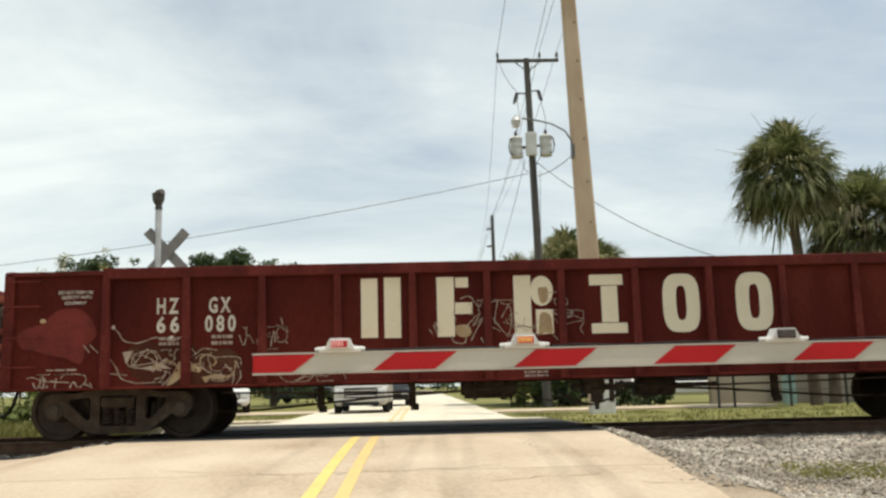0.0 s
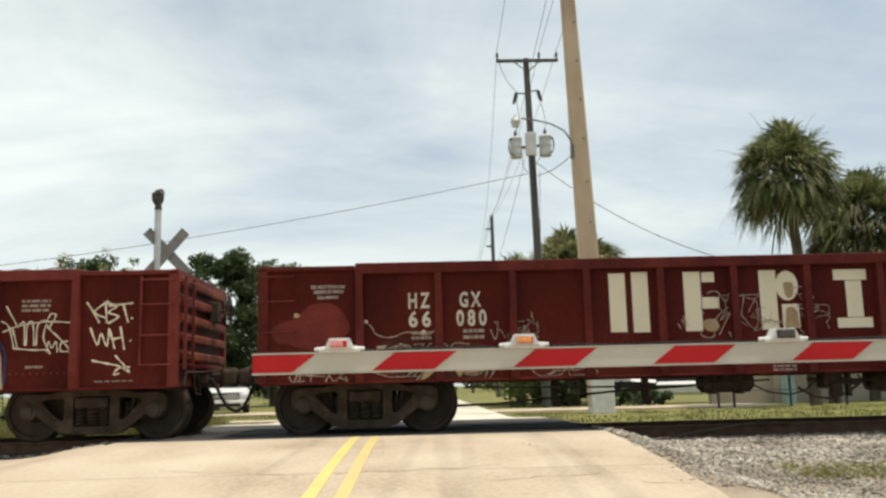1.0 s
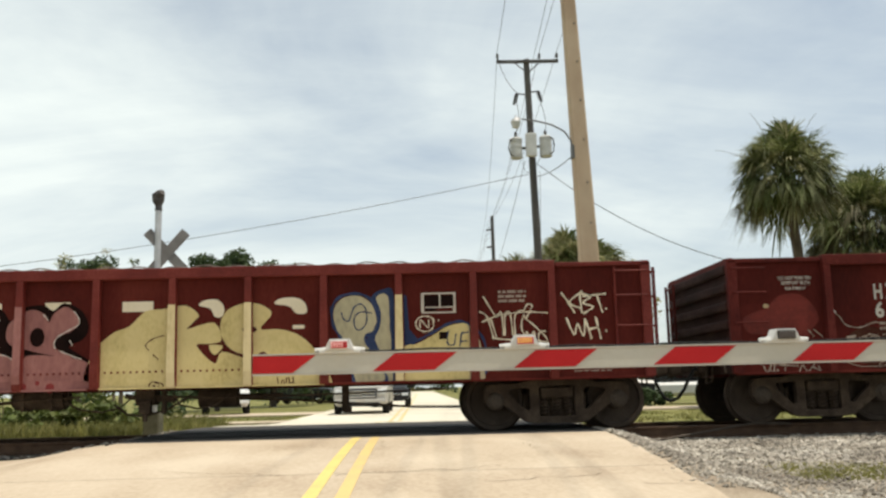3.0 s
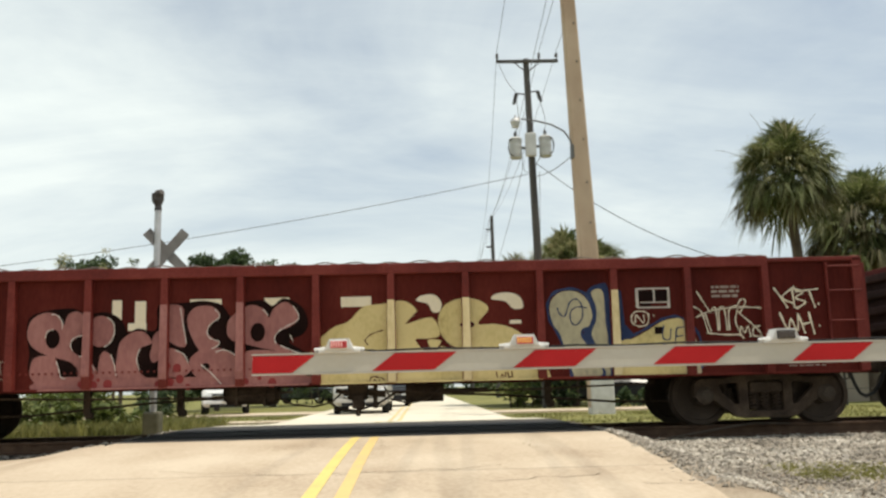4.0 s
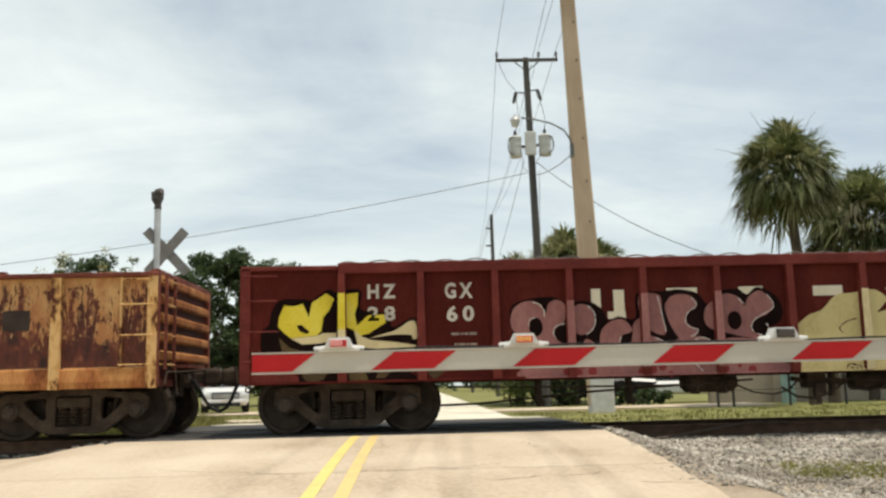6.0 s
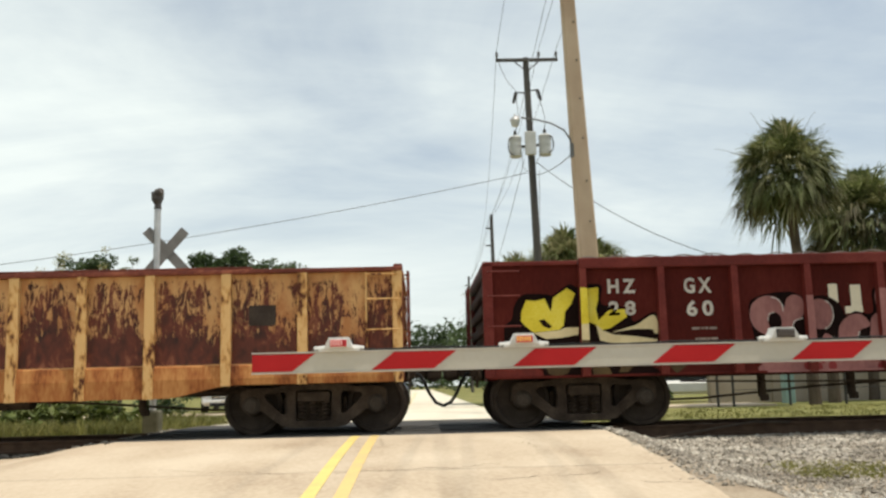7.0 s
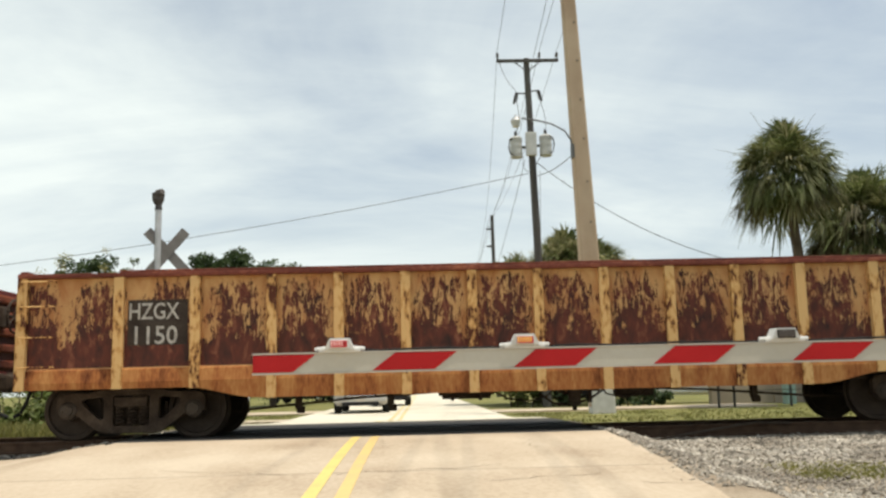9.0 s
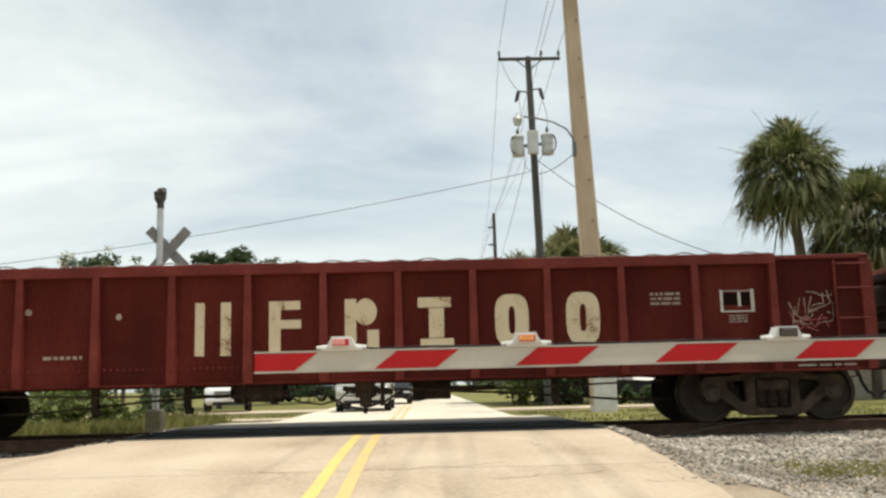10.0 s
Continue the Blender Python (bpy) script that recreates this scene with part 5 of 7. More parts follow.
flat_piece(car_a, 'graffiti', TAN_SPRAY, [(-4.95, 0.84), (-4.75, 0.88), (-4.6, 0.84), (-4.68, 0.8), (-4.82, 0.81), (-4.9, 0.76)], layer_y(1))
strokes(car_a, 'graffiti_line', PALE_SPRAY, [[(-6.26, 1.6), (-6.1, 1.48), (-6.02, 1.36), (-5.82, 1.32), (-5.59, 1.39), (-5.35, 1.34), (-5.2, 1.42)], [(-6.01, 1.16), (-5.91, 1.0), (-5.7, 1.23), (-5.56, 1.07), (-5.89, 1.0), (-5.38, 0.91), (-5.53, 0.69)], [(-6.26, 1.19), (-6.12, 1.01), (-6.04, 0.85), (-5.88, 0.79)], [(-6.24, 0.92), (-5.96, 0.89)], [(-4.99, 1.02), (-4.87, 0.9), (-4.64, 0.86), (-4.89, 0.81), (-4.68, 0.78)]], 0.018, 3)
strokes(car_a, 'graffiti_line', PALE_SPRAY, [[(-4.64, 1.01), (-4.52, 0.85), (-4.56, 0.7)], [(-4.49, 1.05), (-4.42, 0.85), (-4.5, 0.72)], [(-6.56, 1.31), (-6.48, 1.21)], [(-6.48, 1.31), (-6.36, 1.2)]], 0.018, 3)
strokes(car_a, 'graffiti_line', PALE_SPRAY, [[(-7.22, 0.82), (-7.17, 0.73), (-7.08, 0.88), (-7.08, 0.72)], [(-7.01, 0.83), (-6.73, 0.81)], [(-6.91, 0.87), (-6.92, 0.72), (-6.79, 0.72)], [(-6.73, 0.71), (-6.68, 0.82), (-6.6, 0.71), (-6.54, 0.79), (-6.4, 0.71)], [(-6.46, 0.8), (-6.4, 0.7)]], 0.022, 3)
strokes(car_a, 'graffiti_line', PALE_SPRAY, [[(-4.45, 1.4), (-4.39, 1.26), (-4.33, 1.4), (-4.25, 1.28)], [(-4.1, 1.47), (-4.08, 1.22)], [(-4.02, 1.23), (-3.98, 1.45), (-3.96, 1.29)], [(-3.88, 1.63), (-3.84, 1.45)], [(-3.94, 1.53), (-3.78, 1.43)]], 0.018, 3)
strokes(car_a, 'graffiti_line', PALE_SPRAY, [[(-1.41, 1.83), (-1.27, 1.86), (-1.15, 1.71), (-1.08, 1.84), (-1.05, 1.68)], [(-1.52, 1.33), (-1.51, 1.24), (-1.35, 1.23), (-1.32, 1.45), (-1.12, 1.64), (-1.24, 1.45), (-1.08, 1.58)], [(-1.27, 1.25), (-1.16, 1.45), (-1.08, 1.56)], [(-1.13, 1.29), (-1.09, 1.21), (-1.03, 1.3)], [(-0.99, 1.76), (-0.89, 1.8), (-0.94, 1.52), (-0.88, 1.46)], [(-0.96, 1.56), (-0.77, 1.32), (-0.7, 1.52), (-0.73, 1.72), (-0.84, 1.56)]], 0.018, 3)
strokes(car_a, 'graffiti_line', PALE_SPRAY, [[(-0.24, 1.87), (-0.06, 1.9), (-0.02, 1.86)], [(-0.15, 1.62), (0.08, 1.54), (0.15, 1.6), (-0.03, 1.6), (0.09, 1.74), (0.04, 1.84)], [(-0.13, 1.3), (-0.01, 1.18)], [(-1.84, 1.42), (-1.8, 1.35)], [(-1.78, 1.48), (-1.74, 1.35)], [(-1.76, 1.52), (-1.7, 1.38)]], 0.018, 3)
blob(car_a, 'graffiti', TAN_SPRAY, [(-0.32, 1.95), (-0.26, 1.97), (-0.19, 1.96), (-0.18, 1.86), (-0.21, 1.76), (-0.28, 1.75), (-0.31, 1.83)], 2)
blob(car_a, 'graffiti', TAN_SPRAY, [(-0.3, 1.59), (-0.23, 1.62), (-0.16, 1.57), (-0.14, 1.45), (-0.14, 1.32), (-0.24, 1.34), (-0.33, 1.31), (-0.32, 1.46)], 2)
blob(car_a, 'graffiti', TAN_SPRAY, [(-1.48, 1.45), (-1.32, 1.47), (-1.26, 1.37), (-1.33, 1.3), (-1.46, 1.33)], 2)
# second car: large graffiti pieces over old lettering
block(car_b, 'painted_block', CREAM, -2.79, -2.66, 1.61, 1.92, 0)
block(car_b, 'painted_block', CREAM, -2.48, -2.33, 1.51, 1.9, 0)
block(car_b, 'painted_block', CREAM, -2.57, -2.32, 1.5, 1.6, 0)
block(car_b, 'painted_block', CREAM, -1.73, -1.3, 1.83, 1.91, 0)
block(car_b, 'painted_block', CREAM, -0.71, -0.37, 1.79, 1.91, 0)
blob(car_b, 'graffiti', BLACK_SPRAY, [(-3.94, 1.5), (-3.9, 1.71), (-3.66, 1.8), (-3.32, 1.82), (-3.13, 1.74), (-2.86, 1.76), (-2.65, 1.64), (-2.57, 1.47), (-2.43, 1.53), (-2.19, 1.5), (-2.17, 1.82), (-2.01, 1.86), (-1.78, 1.87), (-1.55, 1.89), (-1.3, 1.83), (-1.16, 1.67), (-1.01, 1.84), (-0.74, 1.88), (-0.6, 1.8), (-0.45, 1.9), (-0.21, 1.79), (-0.11, 1.57), (-0.18, 1.4), (-0.37, 1.31), (-0.23, 1.2), (-0.09, 1.09), (-0.09, 0.78), (-1.26, 0.79), (-2.37, 0.82), (-3.43, 0.85), (-3.81, 0.88), (-3.9, 1.02), (-3.89, 1.19), (-3.91, 1.34)], 1)
blob(car_b, 'graffiti', PINK_SPRAY, [(-3.93, 1.5), (-3.87, 1.68), (-3.7, 1.77), (-3.53, 1.74), (-3.44, 1.6), (-3.39, 1.73), (-3.27, 1.78), (-3.16, 1.7), (-3.17, 1.5), (-3.3, 1.39), (-3.34, 1.29), (-3.22, 1.17), (-3.06, 1.09), (-2.98, 0.98), (-2.92, 0.85), (-3.2, 0.83), (-3.23, 0.98), (-3.33, 1.09), (-3.52, 1.15), (-3.74, 1.23), (-3.88, 1.34)], 2)
blob(car_b, 'graffiti', PINK_SPRAY, [(-3.86, 1.08), (-3.81, 1.16), (-3.67, 1.19), (-3.54, 1.15), (-3.48, 0.99), (-3.45, 0.89), (-3.21, 0.89), (-2.92, 0.85), (-2.9, 0.7), (-3.65, 0.69), (-3.79, 0.81), (-3.87, 0.92)], 2)
blob(car_b, 'graffiti', PINK_SPRAY, [(-2.94, 1.13), (-2.88, 1.23), (-2.78, 1.16), (-2.73, 1.01), (-2.71, 0.87), (-2.94, 0.88)], 2)
blob(car_b, 'graffiti', PINK_SPRAY, [(-2.69, 0.88), (-2.7, 1.2), (-2.65, 1.37), (-2.5, 1.48), (-2.35, 1.48), (-2.25, 1.37), (-2.26, 1.31), (-2.4, 1.25), (-2.44, 1.08), (-2.39, 0.93), (-2.33, 0.86)], 2)
blob(car_b, 'graffiti', PINK_SPRAY, [(-2.24, 1.27), (-2.22, 1.42), (-2.12, 1.5), (-2.03, 1.42), (-2.06, 1.32), (-2.12, 1.26), (-2.13, 1.11), (-2.22, 1.06), (-2.26, 1.15)], 2)
blob(car_b, 'graffiti', PINK_SPRAY, [(-2.13, 1.19), (-2.0, 1.25), (-1.86, 1.2), (-1.77, 1.08), (-1.7, 0.95), (-1.84, 0.84), (-1.99, 0.86), (-2.08, 1.01)], 2)
blob(car_b, 'graffiti', PINK_SPRAY, [(-2.13, 1.8), (-1.84, 1.82), (-1.81, 1.57), (-1.77, 1.29), (-1.88, 1.27), (-2.0, 1.34), (-2.08, 1.42)], 2)
blob(car_b, 'graffiti', PINK_SPRAY, [(-1.76, 1.68), (-1.66, 1.8), (-1.47, 1.82), (-1.35, 1.75), (-1.33, 1.67), (-1.45, 1.56), (-1.48, 1.44), (-1.4, 1.36), (-1.32, 1.32), (-1.38, 1.25), (-1.54, 1.17), (-1.62, 1.25), (-1.69, 1.37), (-1.75, 1.53)], 2)
blob(car_b, 'graffiti', PINK_SPRAY, [(-1.73, 1.06), (-1.61, 1.2), (-1.42, 1.24), (-1.23, 1.21), (-1.08, 1.09), (-1.01, 0.96), (-0.84, 0.87), (-0.99, 0.67), (-1.26, 0.67), (-1.34, 0.79), (-1.49, 0.81), (-1.65, 0.87)], 2)
blob(car_b, 'graffiti', PINK_SPRAY, [(-1.22, 1.44), (-1.2, 1.61), (-1.08, 1.73), (-0.89, 1.82), (-0.71, 1.75), (-0.65, 1.64), (-0.58, 1.77), (-0.42, 1.85), (-0.29, 1.74), (-0.25, 1.61), (-0.35, 1.51), (-0.52, 1.44), (-0.57, 1.34), (-0.5, 1.25), (-0.31, 1.15), (-0.69, 1.21), (-0.96, 1.28), (-1.14, 1.33)], 2)
blob(car_b, 'graffiti', PINK_SPRAY, [(-0.98, 1.05), (-0.88, 1.2), (-0.19, 1.12), (-0.06, 0.95), (-0.11, 0.68), (-0.99, 0.68)], 2)
blob(car_b, 'graffiti', PINK_SPRAY, [(-3.72, 0.87), (-3.21, 0.89), (-2.37, 0.86), (-1.61, 0.85), (-0.11, 0.83), (-0.11, 0.67), (-1.22, 0.66), (-3.65, 0.68)], 2)
oval(car_b, 'graffiti', PINK_SPRAY, -2.94, 1.50, 0.180, 0.215, 2)
oval(car_b, 'graffiti', BLACK_SPRAY, -3.58, 1.41, 0.095, 0.130, 3)
oval(car_b, 'graffiti', BLACK_SPRAY, -0.80, 1.44, 0.100, 0.130, 3)
oval(car_b, 'graffiti', BLACK_SPRAY, -1.50, 0.99, 0.055, 0.045, 3)
oval(car_b, 'graffiti', DOT_RED, -3.17, 0.79, 0.055, 0.055, 3)
oval(car_b, 'graffiti', DOT_RED, -3.05, 0.89, 0.045, 0.050, 3)
oval(car_b, 'graffiti', DOT_RED, -3.02, 0.77, 0.060, 0.065, 3)
oval(car_b, 'graffiti', DOT_RED, -2.82, 0.78, 0.060, 0.065, 3)
oval(car_b, 'graffiti', DOT_RED, -2.95, 0.84, 0.025, 0.025, 3)
oval(car_b, 'graffiti', DOT_RED, -2.14, 0.76, 0.050, 0.055, 3)
oval(car_b, 'graffiti', DOT_RED, -1.98, 0.79, 0.055, 0.060, 3)
oval(car_b, 'graffiti', DOT_RED, -1.85, 0.83, 0.055, 0.060, 3)
oval(car_b, 'graffiti', DOT_RED, -1.89, 0.98, 0.055, 0.060, 3)
oval(car_b, 'graffiti', DOT_RED, -2.02, 1.01, 0.045, 0.050, 3)
oval(car_b, 'graffiti', DOT_RED, -1.74, 0.72, 0.040, 0.045, 3)
oval(car_b, 'graffiti', DOT_RED, -0.96, 0.77, 0.045, 0.050, 3)
oval(car_b, 'graffiti', DOT_RED, -0.60, 0.75, 0.060, 0.065, 3)
oval(car_b, 'graffiti', DOT_RED, -0.77, 0.82, 0.030, 0.030, 3)
strokes(car_b, 'graffiti_line', WHITE_SPRAY, [[(-3.61, 1.75), (-3.52, 1.72), (-3.46, 1.63), (-3.46, 1.55)], [(-3.18, 1.45), (-3.3, 1.41), (-3.34, 1.32), (-3.31, 1.25)], [(-3.68, 1.42), (-3.66, 1.51), (-3.58, 1.54)], [(-3.52, 1.11), (-3.48, 0.99), (-3.45, 0.89), (-3.39, 0.87)], [(-3.22, 1.17), (-3.12, 1.14), (-3.05, 1.06), (-3.0, 0.98)], [(-3.14, 1.1), (-3.06, 1.05)], [(-2.85, 1.69), (-2.77, 1.61), (-2.75, 1.47), (-2.8, 1.35), (-2.88, 1.29)]], 0.017, 4)
strokes(car_b, 'graffiti_line', WHITE_SPRAY, [[(-2.79, 1.18), (-2.74, 1.05), (-2.71, 0.9)], [(-2.4, 1.25), (-2.44, 1.11), (-2.4, 0.97)], [(-2.08, 1.47), (-2.03, 1.42), (-2.05, 1.34), (-2.1, 1.32)], [(-1.86, 1.8), (-1.82, 1.57), (-1.77, 1.31)], [(-1.39, 1.77), (-1.33, 1.7), (-1.34, 1.64), (-1.45, 1.56), (-1.49, 1.44), (-1.43, 1.36), (-1.32, 1.32), (-1.37, 1.25), (-1.43, 1.23)], [(-0.73, 1.75), (-0.66, 1.67)]], 0.017, 4)
strokes(car_b, 'graffiti_line', WHITE_SPRAY, [[(-0.32, 1.79), (-0.25, 1.69), (-0.25, 1.6), (-0.37, 1.53), (-0.51, 1.45), (-0.57, 1.36), (-0.55, 1.28)], [(-0.49, 1.25), (-0.31, 1.17), (-0.19, 1.13)], [(-1.37, 1.18), (-1.27, 1.21), (-1.14, 1.16), (-1.04, 1.05), (-1.0, 0.97)], [(-1.92, 1.22), (-1.8, 1.16), (-1.74, 1.05)], [(-1.57, 1.02), (-1.42, 0.89), (-1.29, 0.75)], [(-2.08, 1.0), (-2.12, 1.09)]], 0.017, 4)
strokes(car_b, 'graffiti_line', WHITE_SPRAY, [[(-0.36, 1.39), (-0.32, 1.31)]], 0.017, 4)
block(car_b, 'painted_block', CREAM, 0.34, 0.76, 1.76, 1.9, 0)
blob(car_b, 'painted_block', CREAM, [(1.38, 1.83), (1.47, 1.9), (1.64, 1.9), (1.73, 1.79), (1.7, 1.67), (1.6, 1.67), (1.54, 1.78)], 0)
blob(car_b, 'painted_block', CREAM, [(2.42, 1.83), (2.5, 1.9), (2.7, 1.91), (2.83, 1.84), (2.86, 1.7), (2.72, 1.69), (2.62, 1.79)], 0)
block(car_b, 'painted_block', CREAM, 2.67, 2.83, 1.48, 1.53, 0)
blob(car_b, 'graffiti', CREAM_SPRAY, [(0.44, 1.56), (0.65, 1.76), (0.9, 1.79), (1.21, 1.83), (1.39, 1.67), (1.23, 1.51), (1.59, 1.59), (1.7, 1.35), (1.54, 1.3), (1.36, 1.28), (1.61, 1.03), (1.71, 1.19), (2.06, 1.07), (2.17, 1.01), (2.18, 0.65), (0.06, 0.67), (-0.08, 1.14), (0.2, 1.46)], 2)
blob(car_b, 'graffiti', CREAM_SPRAY, [(1.68, 1.57), (1.78, 1.76), (2.03, 1.85), (2.26, 1.81), (2.38, 1.69), (2.23, 1.49), (2.48, 1.48), (2.74, 1.4), (2.96, 1.21), (3.08, 0.99), (3.16, 0.66), (2.18, 0.65), (2.06, 1.09), (1.84, 1.2), (1.72, 1.35)], 2)
blob(car_b, 'graffiti', CREAM_SPRAY, [(1.53, 1.28), (1.71, 1.27), (1.67, 1.19), (1.59, 1.15)], 2)
strokes(car_b, 'graffiti_line', DARK_RED, [[(0.92, 1.43), (0.76, 1.38), (0.67, 1.3), (0.71, 1.23)], [(0.77, 1.17), (0.85, 1.1)], [(1.39, 1.67), (1.23, 1.51)], [(1.7, 1.35), (1.84, 1.2), (2.06, 1.09)], [(0.81, 0.79), (0.91, 0.77), (0.91, 0.67), (0.81, 0.65), (0.73, 0.71), (0.75, 0.79), (0.84, 0.8)], [(0.79, 0.69), (0.79, 0.76), (0.86, 0.68), (0.86, 0.76)], [(2.46, 0.83), (2.49, 0.7), (2.54, 0.79), (2.57, 0.69), (2.59, 0.82)]], 0.02, 4)
strokes(car_b, 'graffiti_line', DARK_RED, [[(2.62, 0.82), (2.64, 0.68)], [(2.67, 0.83), (2.69, 0.69)], [(2.62, 0.74), (2.69, 0.76)]], 0.02, 4)
oval(car_b, 'graffiti', DARK_RED, 2.08, 1.48, 0.100, 0.045, 3)
oval(car_b, 'graffiti', DARK_RED, 2.26, 1.06, 0.090, 0.115, 3)
flat_piece(car_b, 'graffiti', BLUE_SPRAY, smooth_loop([(3.76, 1.9), (3.92, 2.0), (4.06, 1.95), (4.07, 1.3), (4.07, 0.71), (3.9, 0.71), (3.7, 1.2), (3.72, 1.6)]), layer_y(1))
blob(car_b, 'graffiti', GREY_CREAM, [(3.23, 1.62), (3.26, 1.79), (3.39, 1.9), (3.59, 1.91), (3.75, 1.8), (3.82, 1.6), (3.8, 1.45), (3.67, 1.36), (3.73, 1.2), (3.86, 0.96), (3.95, 0.78), (3.9, 0.71), (3.51, 0.71), (3.48, 0.9), (3.41, 1.16), (3.29, 1.41)], 2)
blob(car_b, 'graffiti', GREY_CREAM, [(3.82, 1.88), (3.92, 1.94), (3.99, 1.87), (4.0, 1.62), (4.02, 1.32), (4.05, 0.72), (3.98, 0.72), (3.96, 0.8), (3.86, 1.15), (3.80, 1.32), (3.87, 1.49), (3.88, 1.69)], 2)
strokes(car_b, 'graffiti_line', BLUE_SPRAY, [[(3.51, 0.72), (3.46, 0.94), (3.35, 1.29), (3.23, 1.51), (3.21, 1.75), (3.33, 1.91), (3.59, 1.94), (3.78, 1.82), (3.84, 1.58), (3.78, 1.41), (3.66, 1.34), (3.76, 1.13), (3.95, 0.8), (3.89, 0.72)]], 0.05, 3)
strokes(car_b, 'graffiti_line', BLUE_SPRAY, [[(3.78, 1.91), (3.92, 1.97), (4.04, 1.91), (4.06, 1.75)], [(4.05, 1.75), (4.02, 1.53), (4.04, 1.19), (4.05, 0.89), (4.05, 0.72)]], 0.045, 3)
strokes(car_b, 'graffiti_line', BLUE_SPRAY, [[(3.34, 1.69), (3.36, 1.61), (3.44, 1.57), (3.51, 1.75), (3.61, 1.8), (3.68, 1.71), (3.68, 1.54), (3.59, 1.44), (3.52, 1.49), (3.52, 1.62), (3.61, 1.69), (3.76, 1.67)]], 0.024, 4)
flat_piece(car_b, 'graffiti', BLUE_SPRAY, [(4.2, 1.92), (4.24, 1.9), (4.27, 1.44), (4.38, 1.31), (4.34, 1.22), (4.2, 1.22)], layer_y(1))
blob(car_b, 'graffiti', CREAM_SPRAY, [(4.2, 1.19), (4.36, 1.23), (4.58, 1.34), (4.79, 1.46), (4.98, 1.5), (5.08, 1.46), (5.08, 0.75), (4.9, 0.71), (4.2, 0.71)], 2)
blob(car_b, 'graffiti', GREY_CREAM, [(5.0, 1.5), (5.16, 1.41), (5.25, 1.22), (5.28, 0.94), (5.28, 0.71), (5.0, 0.71), (4.97, 1.1)], 2)
strokes(car_b, 'graffiti_line', BLUE_SPRAY, [[(4.2, 1.23), (4.36, 1.27), (4.58, 1.38), (4.79, 1.49), (4.98, 1.53), (5.18, 1.44), (5.3, 1.25), (5.32, 1.07), (5.31, 0.8)]], 0.045, 3)
strokes(car_b, 'graffiti_line', BLUE_SPRAY, [[(4.81, 1.41), (4.79, 1.24), (4.88, 1.21), (4.91, 1.36)], [(4.99, 1.37), (4.95, 1.12)], [(4.99, 1.37), (5.09, 1.38)], [(4.96, 1.25), (5.07, 1.26)], [(4.79, 1.15), (4.89, 1.08), (4.93, 1.0)]], 0.026, 4)
block(car_b, 'graffiti', BLACK_SPRAY, 4.68, 4.8, 1.29, 1.39, 3)
strokes(car_b, 'graffiti_line', CREAM, [[(4.61, 1.58), (4.59, 1.44), (4.48, 1.4), (4.38, 1.45), (4.37, 1.55), (4.45, 1.61), (4.56, 1.6), (4.61, 1.55)], [(4.42, 1.45), (4.43, 1.56), (4.53, 1.45), (4.54, 1.56)], [(4.68, 1.56), (4.68, 1.54)]], 0.02, 4)
block(car_b, 'painted_block', WHITE_PAINT, 4.46, 4.92, 1.915, 1.935, 2)
block(car_b, 'painted_block', WHITE_PAINT, 4.46, 4.92, 1.65, 1.67, 2)
block(car_b, 'painted_block', WHITE_PAINT, 4.5, 4.88, 1.725, 1.74, 2)
block(car_b, 'painted_block', WHITE_PAINT, 4.44, 4.48, 1.66, 1.93, 1)
block(car_b, 'painted_block', WHITE_PAINT, 4.88, 4.92, 1.65, 1.92, 1)
block(car_b, 'painted_block', WHITE_PAINT, 4.68, 4.71, 1.73, 1.91, 1)
block(car_b, 'painted_block', BLACK_SPRAY, 4.48, 4.69, 1.75, 1.9, 1)
block(car_b, 'painted_block', BLACK_SPRAY, 4.71, 4.89, 1.74, 1.9, 1)
block(car_b, 'painted_block', BLACK_SPRAY, 4.5, 4.65, 1.68, 1.72, 1)
dashes(car_b, WHITE_PAINT, 5.51, 5.9, 1.77, 1.96, 3)
strokes(car_b, 'graffiti_line', CREAM, [[(6.39, 1.9), (6.48, 1.77), (6.57, 1.61)], [(6.69, 1.91), (6.5, 1.76), (6.67, 1.67)], [(6.65, 1.88), (6.67, 1.61)], [(6.65, 1.88), (6.81, 1.84), (6.69, 1.75), (6.83, 1.69), (6.69, 1.6)], [(6.69, 1.84), (7.02, 1.87)], [(6.89, 1.85), (6.96, 1.61)], [(6.45, 1.55), (6.55, 1.31), (6.6, 1.46), (6.68, 1.29), (6.71, 1.53)], [(6.72, 1.5), (6.79, 1.25)]], 0.032, 4)
strokes(car_b, 'graffiti_line', CREAM, [[(6.86, 1.55), (6.92, 1.24)], [(6.76, 1.38), (6.9, 1.41)], [(7.0, 1.67), (7.02, 1.65)], [(6.99, 1.36), (7.01, 1.35)]], 0.032, 4)
strokes(car_b, 'graffiti_line', CREAM, [[(5.3, 1.87), (5.47, 1.58)], [(5.24, 1.66), (5.35, 1.58), (5.43, 1.29)], [(5.4, 1.56), (5.47, 1.31)], [(5.47, 1.57), (5.55, 1.64), (5.57, 1.32)], [(5.59, 1.32), (5.6, 1.6), (5.67, 1.63), (5.7, 1.32)], [(5.73, 1.32), (5.74, 1.6), (5.86, 1.65), (5.82, 1.43), (5.92, 1.2)], [(5.89, 1.55), (5.98, 1.72), (5.91, 1.74), (5.86, 1.59), (6.02, 1.43), (6.16, 1.28), (6.18, 1.19)]], 0.024, 4)
